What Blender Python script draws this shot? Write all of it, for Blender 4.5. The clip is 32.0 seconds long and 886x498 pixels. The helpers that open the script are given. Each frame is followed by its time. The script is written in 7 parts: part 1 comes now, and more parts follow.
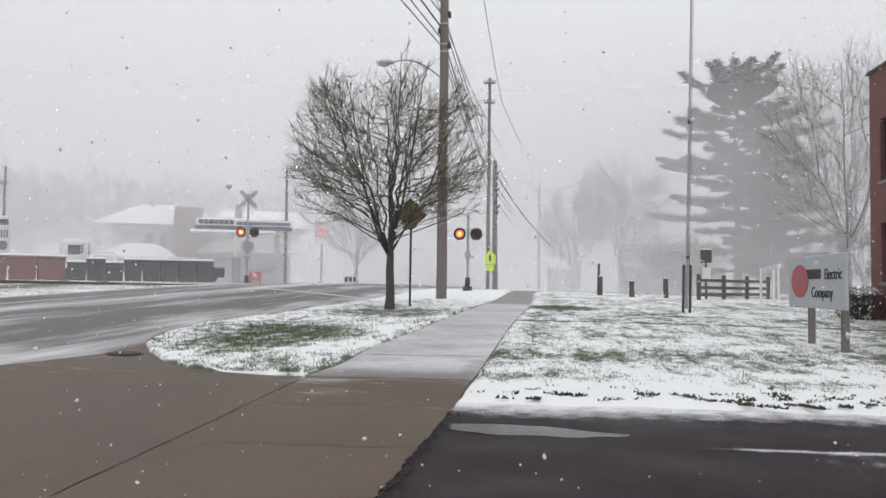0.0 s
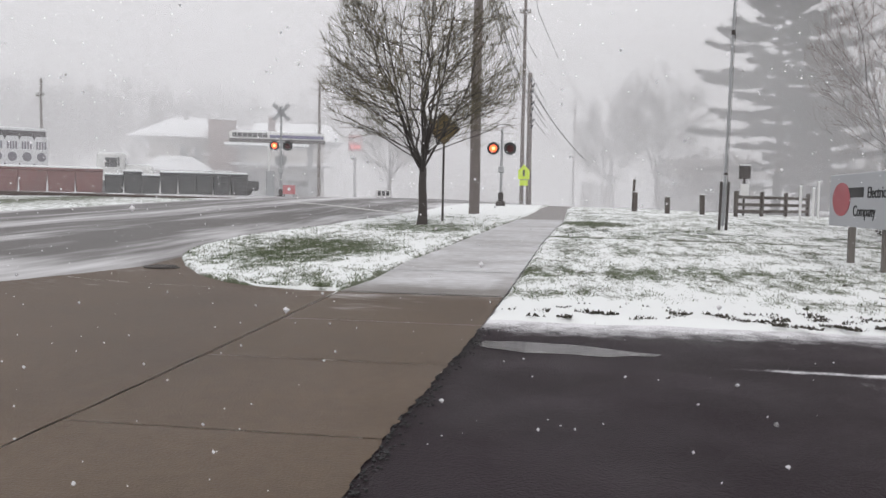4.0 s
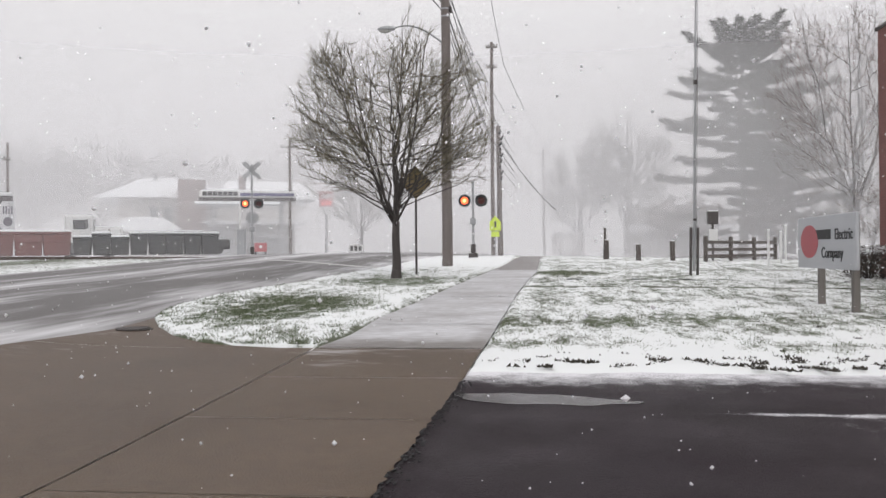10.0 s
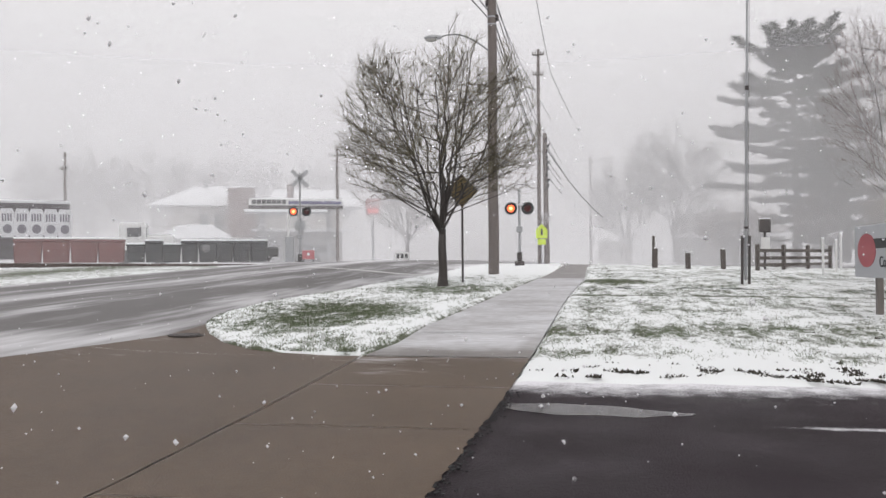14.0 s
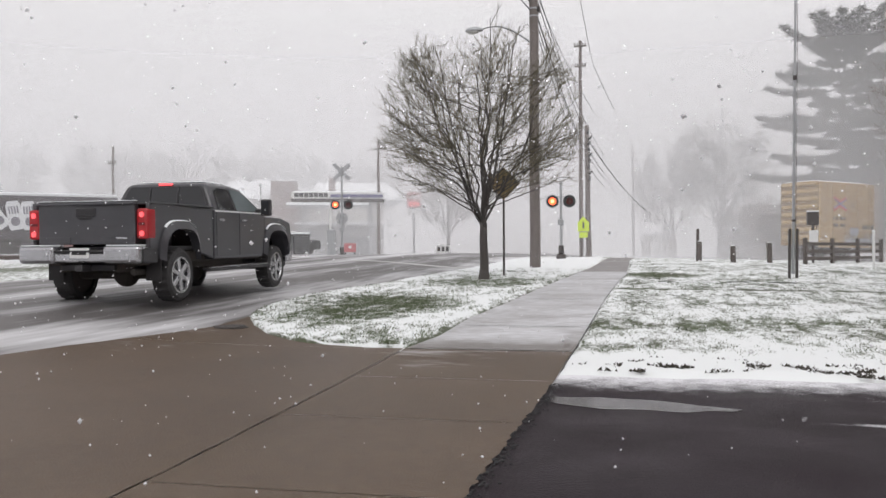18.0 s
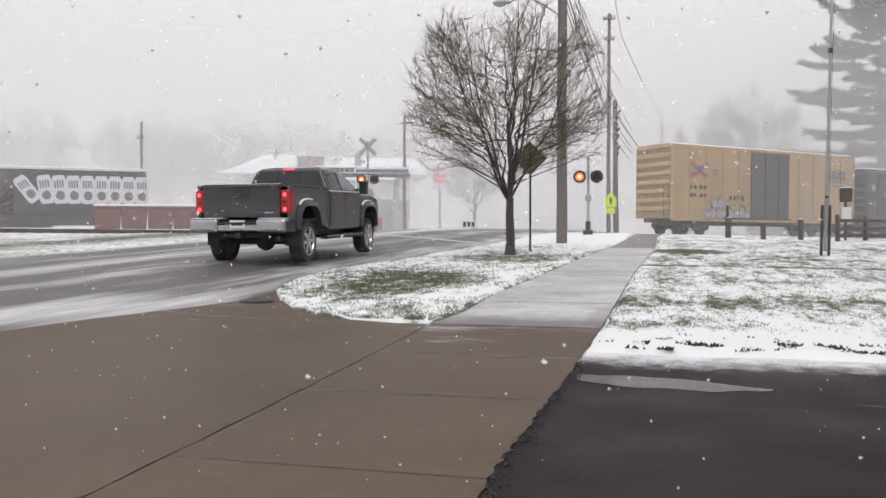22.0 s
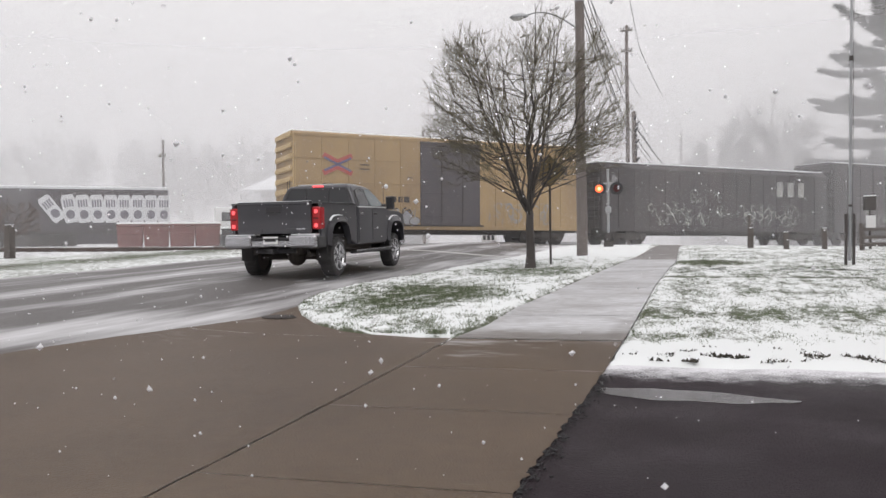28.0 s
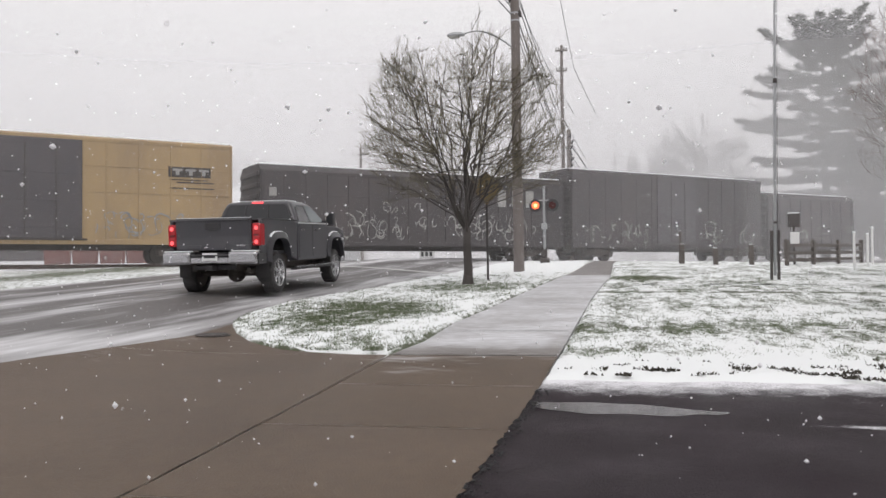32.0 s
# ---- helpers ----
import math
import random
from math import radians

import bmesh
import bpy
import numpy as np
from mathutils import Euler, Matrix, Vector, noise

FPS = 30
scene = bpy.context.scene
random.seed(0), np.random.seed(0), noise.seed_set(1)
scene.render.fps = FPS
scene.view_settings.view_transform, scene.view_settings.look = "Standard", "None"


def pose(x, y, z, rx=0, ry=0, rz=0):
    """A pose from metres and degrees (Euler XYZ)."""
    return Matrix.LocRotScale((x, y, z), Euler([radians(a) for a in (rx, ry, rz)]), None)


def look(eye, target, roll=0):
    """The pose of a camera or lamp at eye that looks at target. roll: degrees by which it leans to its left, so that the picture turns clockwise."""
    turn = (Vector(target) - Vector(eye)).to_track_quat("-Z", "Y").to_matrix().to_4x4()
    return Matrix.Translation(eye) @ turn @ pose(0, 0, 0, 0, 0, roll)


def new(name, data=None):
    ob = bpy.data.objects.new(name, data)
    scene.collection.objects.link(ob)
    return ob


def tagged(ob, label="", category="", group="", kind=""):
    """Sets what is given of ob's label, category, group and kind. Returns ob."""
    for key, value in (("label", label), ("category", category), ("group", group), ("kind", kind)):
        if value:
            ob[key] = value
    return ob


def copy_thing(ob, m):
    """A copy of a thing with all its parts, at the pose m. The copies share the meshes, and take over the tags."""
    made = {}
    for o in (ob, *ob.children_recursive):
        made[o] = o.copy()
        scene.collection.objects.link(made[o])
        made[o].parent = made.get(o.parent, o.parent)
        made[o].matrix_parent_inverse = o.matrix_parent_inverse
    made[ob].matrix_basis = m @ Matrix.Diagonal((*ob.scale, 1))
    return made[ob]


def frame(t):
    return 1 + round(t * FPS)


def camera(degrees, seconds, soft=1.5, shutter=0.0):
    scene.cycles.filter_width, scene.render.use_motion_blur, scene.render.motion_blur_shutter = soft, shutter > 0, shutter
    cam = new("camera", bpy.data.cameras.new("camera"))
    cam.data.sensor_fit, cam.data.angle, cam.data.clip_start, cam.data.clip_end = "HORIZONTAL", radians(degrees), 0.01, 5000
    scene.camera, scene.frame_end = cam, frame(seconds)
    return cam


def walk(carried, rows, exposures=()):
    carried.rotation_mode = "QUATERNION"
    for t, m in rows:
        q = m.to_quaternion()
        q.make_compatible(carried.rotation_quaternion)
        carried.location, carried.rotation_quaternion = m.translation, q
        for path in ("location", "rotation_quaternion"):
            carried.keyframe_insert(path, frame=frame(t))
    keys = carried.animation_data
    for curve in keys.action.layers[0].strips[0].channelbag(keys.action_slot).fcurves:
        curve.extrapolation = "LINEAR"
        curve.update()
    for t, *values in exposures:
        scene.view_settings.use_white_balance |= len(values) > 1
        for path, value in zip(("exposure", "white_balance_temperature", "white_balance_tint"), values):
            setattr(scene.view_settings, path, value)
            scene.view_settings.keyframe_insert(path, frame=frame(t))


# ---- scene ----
cam = camera(56.16, 32.0, soft=1.5)
walk(cam, [
    (0.0, pose(0.064, -0.093, 1.166, 92.56, -0.73, 5.92)),
    (0.5, pose(0.057, -0.081, 1.164, 92.46, -0.57, 7.00)),
    (1.0, pose(0.051, -0.076, 1.167, 93.15, -1.19, 8.74)),
    (1.5, pose(0.077, -0.104, 1.223, 92.64, -1.86, 7.31)),
    (2.0, pose(0.111, -0.065, 1.201, 89.46, -1.41, 6.31)),
    (2.5, pose(0.080, -0.040, 1.187, 87.93, -1.05, 8.76)),
    (4.5, pose(0.062, -0.019, 1.204, 86.52, -1.33, 7.45)),
    (5.0, pose(0.039, -0.034, 1.216, 89.24, -2.50, 4.36)),
    (5.5, pose(0.056, -0.013, 1.203, 89.72, -1.25, 2.84)),
    (6.0, pose(0.059, -0.022, 1.189, 88.49, -0.65, 1.85)),
    (6.5, pose(0.045, -0.017, 1.194, 88.66, -0.44, 1.22)),
    (7.0, pose(0.044, -0.035, 1.189, 89.24, 0.32, 2.16)),
    (7.5, pose(0.043, -0.020, 1.182, 89.14, 0.74, 3.64)),
    (8.0, pose(0.034, -0.016, 1.185, 89.15, 0.69, 4.74)),
    (8.5, pose(0.030, -0.004, 1.188, 89.12, 0.76, 4.89)),
    (9.0, pose(0.029, -0.020, 1.185, 89.32, 0.63, 4.84)),
    (9.5, pose(0.025, -0.026, 1.187, 89.79, 0.62, 5.52)),
    (10.0, pose(0.021, -0.020, 1.191, 90.27, 0.49, 6.27)),
    (10.5, pose(0.022, -0.018, 1.189, 90.27, 0.19, 6.23)),
    (11.0, pose(0.019, -0.018, 1.198, 90.15, 0.13, 6.43)),
    (11.5, pose(0.018, -0.033, 1.201, 90.32, 0.17, 7.07)),
    (12.0, pose(0.003, -0.035, 1.201, 90.50, 0.09, 8.09)),
    (12.5, pose(-0.006, -0.012, 1.197, 90.67, 0.13, 8.94)),
    (13.0, pose(-0.011, -0.027, 1.200, 90.66, 0.05, 9.41)),
    (13.5, pose(-0.003, -0.021, 1.200, 90.80, 0.06, 9.62)),
    (15.5, pose(0.020, 0.012, 1.211, 90.63, 2.18, 8.55)),
    (16.0, pose(-0.008, 0.000, 1.214, 89.95, 0.84, 11.18)),
    (16.5, pose(-0.022, -0.020, 1.201, 90.08, -0.64, 13.03)),
    (17.0, pose(-0.028, 0.001, 1.199, 90.60, -0.27, 15.11)),
    (17.5, pose(-0.015, -0.015, 1.213, 90.95, -0.25, 13.56)),
    (18.0, pose(-0.010, -0.022, 1.202, 90.35, 0.28, 12.23)),
    (18.5, pose(-0.011, -0.026, 1.194, 89.91, 0.73, 11.56)),
    (19.0, pose(-0.016, -0.004, 1.189, 90.53, 0.53, 12.01)),
    (19.5, pose(-0.024, 0.007, 1.200, 91.45, -0.12, 13.52)),
    (20.0, pose(-0.026, 0.019, 1.230, 90.50, -2.27, 10.50)),
    (20.5, pose(-0.048, 0.050, 1.229, 86.15, -5.42, 8.30)),
    (21.0, pose(-0.054, 0.076, 1.206, 84.22, -4.73, 10.78)),
    (21.5, pose(-0.039, 0.059, 1.204, 87.39, -1.51, 12.54)),
    (22.0, pose(-0.028, 0.057, 1.202, 88.65, 0.01, 14.01)),
    (22.5, pose(-0.045, 0.040, 1.211, 89.10, -0.09, 16.06)),
    (23.0, pose(-0.036, 0.071, 1.207, 89.59, 0.10, 16.22)),
    (23.5, pose(-0.042, 0.057, 1.205, 89.71, 0.46, 16.03)),
    (24.0, pose(-0.037, 0.051, 1.204, 89.82, 0.64, 16.09)),
    (24.5, pose(-0.038, 0.041, 1.209, 90.13, 0.58, 16.35)),
    (25.0, pose(-0.036, 0.028, 1.210, 90.21, 0.60, 16.87)),
    (25.5, pose(-0.048, 0.040, 1.200, 90.26, 0.58, 17.55)),
    (27.5, pose(-0.042, 0.049, 1.204, 89.74, 0.88, 16.44)),
    (28.0, pose(-0.041, 0.050, 1.204, 89.62, 0.74, 15.36)),
    (28.5, pose(-0.039, 0.044, 1.205, 89.33, 0.41, 13.68)),
    (29.0, pose(-0.026, 0.035, 1.212, 89.11, 0.42, 11.44)),
    (29.5, pose(-0.016, 0.025, 1.213, 89.30, 0.48, 10.12)),
    (30.0, pose(-0.027, 0.031, 1.213, 89.86, 0.30, 11.30)),
    (30.5, pose(-0.031, 0.035, 1.208, 90.13, 0.13, 12.60)),
    (31.0, pose(-0.027, 0.030, 1.211, 90.11, 0.18, 12.89)),
    (31.5, pose(-0.024, 0.045, 1.210, 90.40, 0.55, 12.18)),
    (32.0, pose(-0.026, 0.045, 1.202, 90.69, 0.85, 11.10)),
], exposures=[(0.0, -0.08, 6350, 9), (2.5, -0.08, 6350, 9), (5.0, -0.04, 6530, 11), (20.0, -0.02, 6530, 11), (20.6, 0.06, 6530, 11), (21.1, 0.13, 6530, 11), (21.6, 0.1, 6530, 11), (22.4, 0.0, 6530, 11), (24.0, -0.04, 6530, 11), (27.5, 0.03, 6560, 11), (32.0, 0.03, 6560, 11)])

# ---------------------------------------------------------------- light
world = bpy.data.worlds.new("overcast")
scene.world = world
world.use_nodes = True
wn, wl = world.node_tree.nodes, world.node_tree.links
wbg = wn["Background"]
sky = wn.new("ShaderNodeTexSky")
sky.sky_type, sky.sun_disc = "NISHITA", False
sky.sun_elevation, sky.sun_rotation = radians(38), radians(200)
sky_grey = wn.new("ShaderNodeHueSaturation")
sky_grey.inputs["Saturation"].default_value = 0.05
sky_grey.inputs["Value"].default_value = 0.9
cloud = wn.new("ShaderNodeMix")
cloud.data_type = "RGBA"
cloud.inputs[0].default_value = 0.93
cloud.inputs[7].default_value = (6.95, 6.87, 7.0, 1)
wl.new(sky.outputs[0], sky_grey.inputs["Color"])
wl.new(sky_grey.outputs[0], cloud.inputs[6])
# an overcast sky is dimmer low down
way = wn.new("ShaderNodeTexCoord")
height = wn.new("ShaderNodeSeparateXYZ")
climb = wn.new("ShaderNodeMapRange")
climb.inputs["From Min"].default_value, climb.inputs["From Max"].default_value = 0.0, 0.2
climb.inputs["To Min"].default_value, climb.inputs["To Max"].default_value = 0.84, 1.0
dim = wn.new("ShaderNodeVectorMath")
dim.operation = "SCALE"
wl.new(way.outputs["Generated"], height.inputs[0])
wl.new(height.outputs[2], climb.inputs[0])
wl.new(cloud.outputs[2], dim.inputs[0])
wl.new(climb.outputs[0], dim.inputs["Scale"])
wl.new(dim.outputs[0], wbg.inputs[0])
wbg.inputs[1].default_value = 0.1275
sun = new("sun", bpy.data.lights.new("sun", "SUN"))
sun.data.energy, sun.data.angle, sun.data.color = 1.1, radians(40), (1.0, 0.97, 0.94)
sun.matrix_world = look((10, -20, 40), (0, 12, 0))


# ---------------------------------------------------------------- materials
def material(name, base, other=None, rough=0.7, metal=0.0, big=0.6, fine=25.0, mix=0.5, bump=0.15, bump_scale=40.0,
             rough_other=None, emit=None, glow=0.0, stretch=(1, 1, 1), threshold=None, coat=0.0):
    """Two colours blended by noise at two scales, with fine relief."""
    m = bpy.data.materials.new(name)
    m.use_nodes = True
    n, l = m.node_tree.nodes, m.node_tree.links
    b = n["Principled BSDF"]
    b.inputs["Roughness"].default_value, b.inputs["Metallic"].default_value = rough, metal
    if coat:
        b.inputs["Coat Weight"].default_value = coat
        b.inputs["Coat Roughness"].default_value = 0.08
    co = n.new("ShaderNodeTexCoord")
    mp = n.new("ShaderNodeMapping")
    mp.inputs["Scale"].default_value = stretch
    l.new(co.outputs["Object"], mp.inputs[0])
    n1, n2 = n.new("ShaderNodeTexNoise"), n.new("ShaderNodeTexNoise")
    n1.inputs["Scale"].default_value, n2.inputs["Scale"].default_value = big, fine
    n1.inputs["Detail"].default_value = n2.inputs["Detail"].default_value = 6
    l.new(mp.outputs[0], n1.inputs["Vector"])
    l.new(mp.outputs[0], n2.inputs["Vector"])
    add = n.new("ShaderNodeMath")
    add.operation = "MULTIPLY_ADD"
    l.new(n2.outputs[0], add.inputs[0])
    add.inputs[1].default_value = 0.5
    l.new(n1.outputs[0], add.inputs[2])
    ramp = n.new("ShaderNodeMapRange")
    lo, hi = threshold or (0.45, 1.05)
    ramp.inputs["From Min"].default_value, ramp.inputs["From Max"].default_value = lo, hi
    ramp.inputs["To Max"].default_value = mix if threshold is None else 1.0
    ramp.clamp = True
    l.new(add.outputs[0], ramp.inputs[0])
    col = n.new("ShaderNodeMix")
    col.data_type = "RGBA"
    other = other or tuple(c * 0.6 for c in base)
    col.inputs[6].default_value, col.inputs[7].default_value = (*base, 1), (*other, 1)
    l.new(ramp.outputs[0], col.inputs[0])
    l.new(col.outputs[2], b.inputs["Base Color"])
    if rough_other is not None:
        rr = n.new("ShaderNodeMapRange")
        rr.inputs["To Min"].default_value, rr.inputs["To Max"].default_value = rough, rough_other
        l.new(ramp.outputs[0], rr.inputs[0])
        l.new(rr.outputs[0], b.inputs["Roughness"])
    if bump:
        n3 = n.new("ShaderNodeTexNoise")
        n3.inputs["Scale"].default_value, n3.inputs["Detail"].default_value = bump_scale, 5
        l.new(mp.outputs[0], n3.inputs["Vector"])
        bp = n.new("ShaderNodeBump")
        bp.inputs["Strength"].default_value, bp.inputs["Distance"].default_value = bump, 0.02
        l.new(n3.outputs[0], bp.inputs["Height"])
        l.new(bp.outputs[0], b.inputs["Normal"])
    if glow:
        b.inputs["Emission Color"].default_value = (*emit, 1)
        b.inputs["Emission Strength"].default_value = glow
    return m


M = {}
M["snow"] = material("snow", (0.88, 0.9, 0.92), (0.8, 0.83, 0.86), rough=0.75, fine=14, bump=0.35, bump_scale=22)
M["concrete_wet"] = material("concrete_wet", (0.165, 0.128, 0.108), (0.12, 0.098, 0.088), rough=0.42, rough_other=0.3, big=0.5, fine=9, mix=0.9, bump=0.1, bump_scale=90)
M["bark"] = material("bark", (0.055, 0.048, 0.045), (0.1, 0.09, 0.085), rough=0.85, fine=30, bump=0.5, bump_scale=60, stretch=(1, 1, 0.3))
M["twig"] = material("twig", (0.1, 0.088, 0.06), (0.15, 0.135, 0.085), rough=0.85, bump=0)
M["wood_pole"] = material("wood_pole", (0.19, 0.165, 0.155), (0.125, 0.108, 0.1), rough=0.85, fine=30, mix=0.9, bump=0.4, bump_scale=50, stretch=(1, 1, 0.06))
M["wood_grey"] = material("wood_grey", (0.2, 0.185, 0.17), (0.12, 0.11, 0.1), rough=0.85, fine=30, mix=0.9, bump=0.4, stretch=(1, 1, 0.1))
M["post_dark"] = material("post_dark", (0.11, 0.095, 0.085), (0.07, 0.06, 0.055), rough=0.85, fine=30, mix=0.9, bump=0.4, stretch=(1, 1, 0.1))
M["galv"] = material("galv", (0.4, 0.41, 0.42), (0.3, 0.31, 0.32), rough=0.5, metal=0.6, bump=0.05)
M["steel_dark"] = material("steel_dark", (0.06, 0.055, 0.055), (0.1, 0.085, 0.075), rough=0.6, metal=0.3, bump=0.15)
M["black"] = material("black", (0.02, 0.02, 0.022), (0.035, 0.035, 0.035), rough=0.6, bump=0.1)
M["white_paint"] = material("white_paint", (0.72, 0.73, 0.73), (0.58, 0.58, 0.57), rough=0.5, bump=0.05)
M["rubber"] = material("rubber", (0.03, 0.029, 0.031), (0.055, 0.052, 0.05), rough=0.8, bump=0.3, bump_scale=80)

# ---------------------------------------------------------------- shape helpers
def smooth(t):
    t = min(1.0, max(0.0, t))
    return t * t * (3 - 2 * t)


def ground_z(x, y):
    """Height of the ground: it climbs towards the railway, and the road lies a little higher than the lot."""
    u = min(1.0, max(0.0, (y - 3) / 37))
    return 0.4 * u + 0.6 * smooth(u) + 0.2 * smooth((-x - 4) / 5) * smooth((y + 2) / 8) - 0.27 * smooth((x + 1) / 17) * smooth(y / 30) - 0.35 * smooth((y - 38) / 8) * smooth((x + 3) / 8) * smooth((85 - y) / 15) + 0.06 * smooth(1 - abs(x + 9.5) / 3.8) * smooth((y + 2) / 8) + 0.07 * smooth(1.4 - abs(x + 8.4) / 2) * smooth((y + 2) / 6) * smooth((19 - y) / 7)


def curve(table):
    """A function from (y, x) knots, linear between them."""
    ys, xs = zip(*table)
    return lambda y: float(np.interp(y, ys, xs))


def mesh_object(name, verts, faces, mat, parent=None, label="", shade=False):
    me = bpy.data.meshes.new(name)
    me.from_pydata(verts, [], faces)
    me.materials.append(mat)
    if shade:
        me.shade_smooth()
    ob = new(name, me)
    if parent:
        ob.parent = parent
    if label:
        tagged(ob, label)
    return ob


def part(name, bm, mat, parent=None, label="", at=None, shade=False):
    """Links a bmesh as one mesh object under its thing."""
    me = bpy.data.meshes.new(name)
    bm.to_mesh(me)
    bm.free()
    me.materials.append(mat)
    if shade:
        me.shade_smooth()
    ob = new(name, me)
    if parent:
        ob.parent = parent
    if at is not None:
        ob.matrix_basis = at
    if label:
        tagged(ob, label)
    return ob


def strip(name, ys, left, right, nx, lift, mat, rough=0.0, scale=1.0, edge=0.0):
    """A sheet between two edge curves that follows the ground, with noise for relief. edge sinks the rims."""
    verts, faces = [], []
    for y in ys:
        a, b = left(y), right(y)
        for i in range(nx + 1):
            f = i / nx
            x = a + (b - a) * f
            z = ground_z(x, y) + lift
            if rough:
                z += rough * (noise.noise((x * scale, y * scale, 3.1)) + 0.5 * noise.noise((x * scale * 3.1, y * scale * 3.1, 7.7)))
            if edge:
                z -= edge if i in (0, nx) else (edge + 0.02) * smooth(1 - (y - ys[0]) / 0.35)
            verts.append((x, y, z))
    w = nx + 1
    for j in range(len(ys) - 1):
        for i in range(nx):
            k = j * w + i
            faces.append((k, k + 1, k + w + 1, k + w))
    return mesh_object(name, verts, faces, mat, shade=True)


def box(bm, x0, y0, z0, x1, y1, z1, bevel=0.0, m=None, seg=1):
    r = bmesh.ops.create_cube(bm, size=1)
    mat = Matrix.Translation(((x0 + x1) / 2, (y0 + y1) / 2, (z0 + z1) / 2)) @ Matrix.Diagonal((x1 - x0, y1 - y0, z1 - z0, 1))
    bmesh.ops.transform(bm, matrix=mat, verts=r["verts"])
    vs = r["verts"]
    if bevel:
        es = list({e for v in vs for e in v.link_edges})
        out = bmesh.ops.bevel(bm, geom=es, offset=bevel, segments=seg, affect="EDGES", profile=0.5)
        vs = list({v for f in out["faces"] for v in f.verts} | {v for v in vs if v.is_valid})
    if m is not None:
        bmesh.ops.transform(bm, matrix=m, verts=[v for v in vs if v.is_valid])
    return bm


def tube(bm, a, b, r0, r1=None, seg=12, cap=True):
    a, b = Vector(a), Vector(b)
    d = b - a
    m = Matrix.Translation((a + b) / 2) @ d.to_track_quat("Z", "Y").to_matrix().to_4x4()
    bmesh.ops.create_cone(bm, cap_ends=cap, segments=seg, radius1=r0, radius2=r0 if r1 is None else r1, depth=d.length, matrix=m)
    return bm


def B():
    return bmesh.new()


def slab(x0, y0, z0, x1, y1, z1, bevel=0.0, seg=1):
    return box(bmesh.new(), x0, y0, z0, x1, y1, z1, bevel, None, seg)


def rod(a, b, r0, r1=None, seg=12):
    return tube(bmesh.new(), a, b, r0, r1, seg)


def thing(name, m, label, category, group=""):
    ob = new(name)
    ob.matrix_basis = m
    return tagged(ob, label, category, group)


# ---------------------------------------------------------------- edges of the paved parts, as (y, x)
lawn_l = curve([(9.2, -2.9), (9.3, -3.4), (9.63, -4.0), (10.2, -4.6), (11.0, -5.18), (11.9, -5.68), (12.7, -5.93), (13.6, -6.07), (15.4, -6.17), (17.4, -6.02),
                (19.5, -5.7), (22.6, -5.5), (26.4, -5.05), (31, -4.8), (38, -4.6), (60, -4.4)])
lawn_r = curve([(9.2, -2.45), (10.4, -2.32), (12.4, -2.33), (16.4, -2.03), (20.4, -1.72), (24.2, -1.38), (27, -1.1), (31, -0.9), (35, -0.78), (40, -0.5)])
walk_r = curve([(0, -0.75), (3.9, -0.74), (7.1, -0.6), (8.1, -0.58), (9.7, -0.53), (11.7, -0.48), (16.8, -0.33), (21.8, -0.08), (24, 0.08), (29.8, 0.19), (35, 0.26), (40, 0.6)])
road_r = curve([(-30, -7.2), (0, -6.6), (6.8, -6.35), (8.2, -6.15), (10.6, -5.6), (11.9, -5.68), (12.7, -5.93), (13.6, -6.07), (15.4, -6.17), (17.4, -6.02), (19.5, -5.7),
                (22.6, -5.5), (26.4, -5.05), (31, -4.8), (38, -4.6), (60, -4.0), (95, -2.5)])
road_l = curve([(-30, -19.0), (0, -17.5), (15, -15.4), (17.3, -15.1), (20.6, -14.8), (25, -14.3), (33, -13.9), (45, -14.5), (60, -14), (95, -12.5)])
lot_top = 7.75


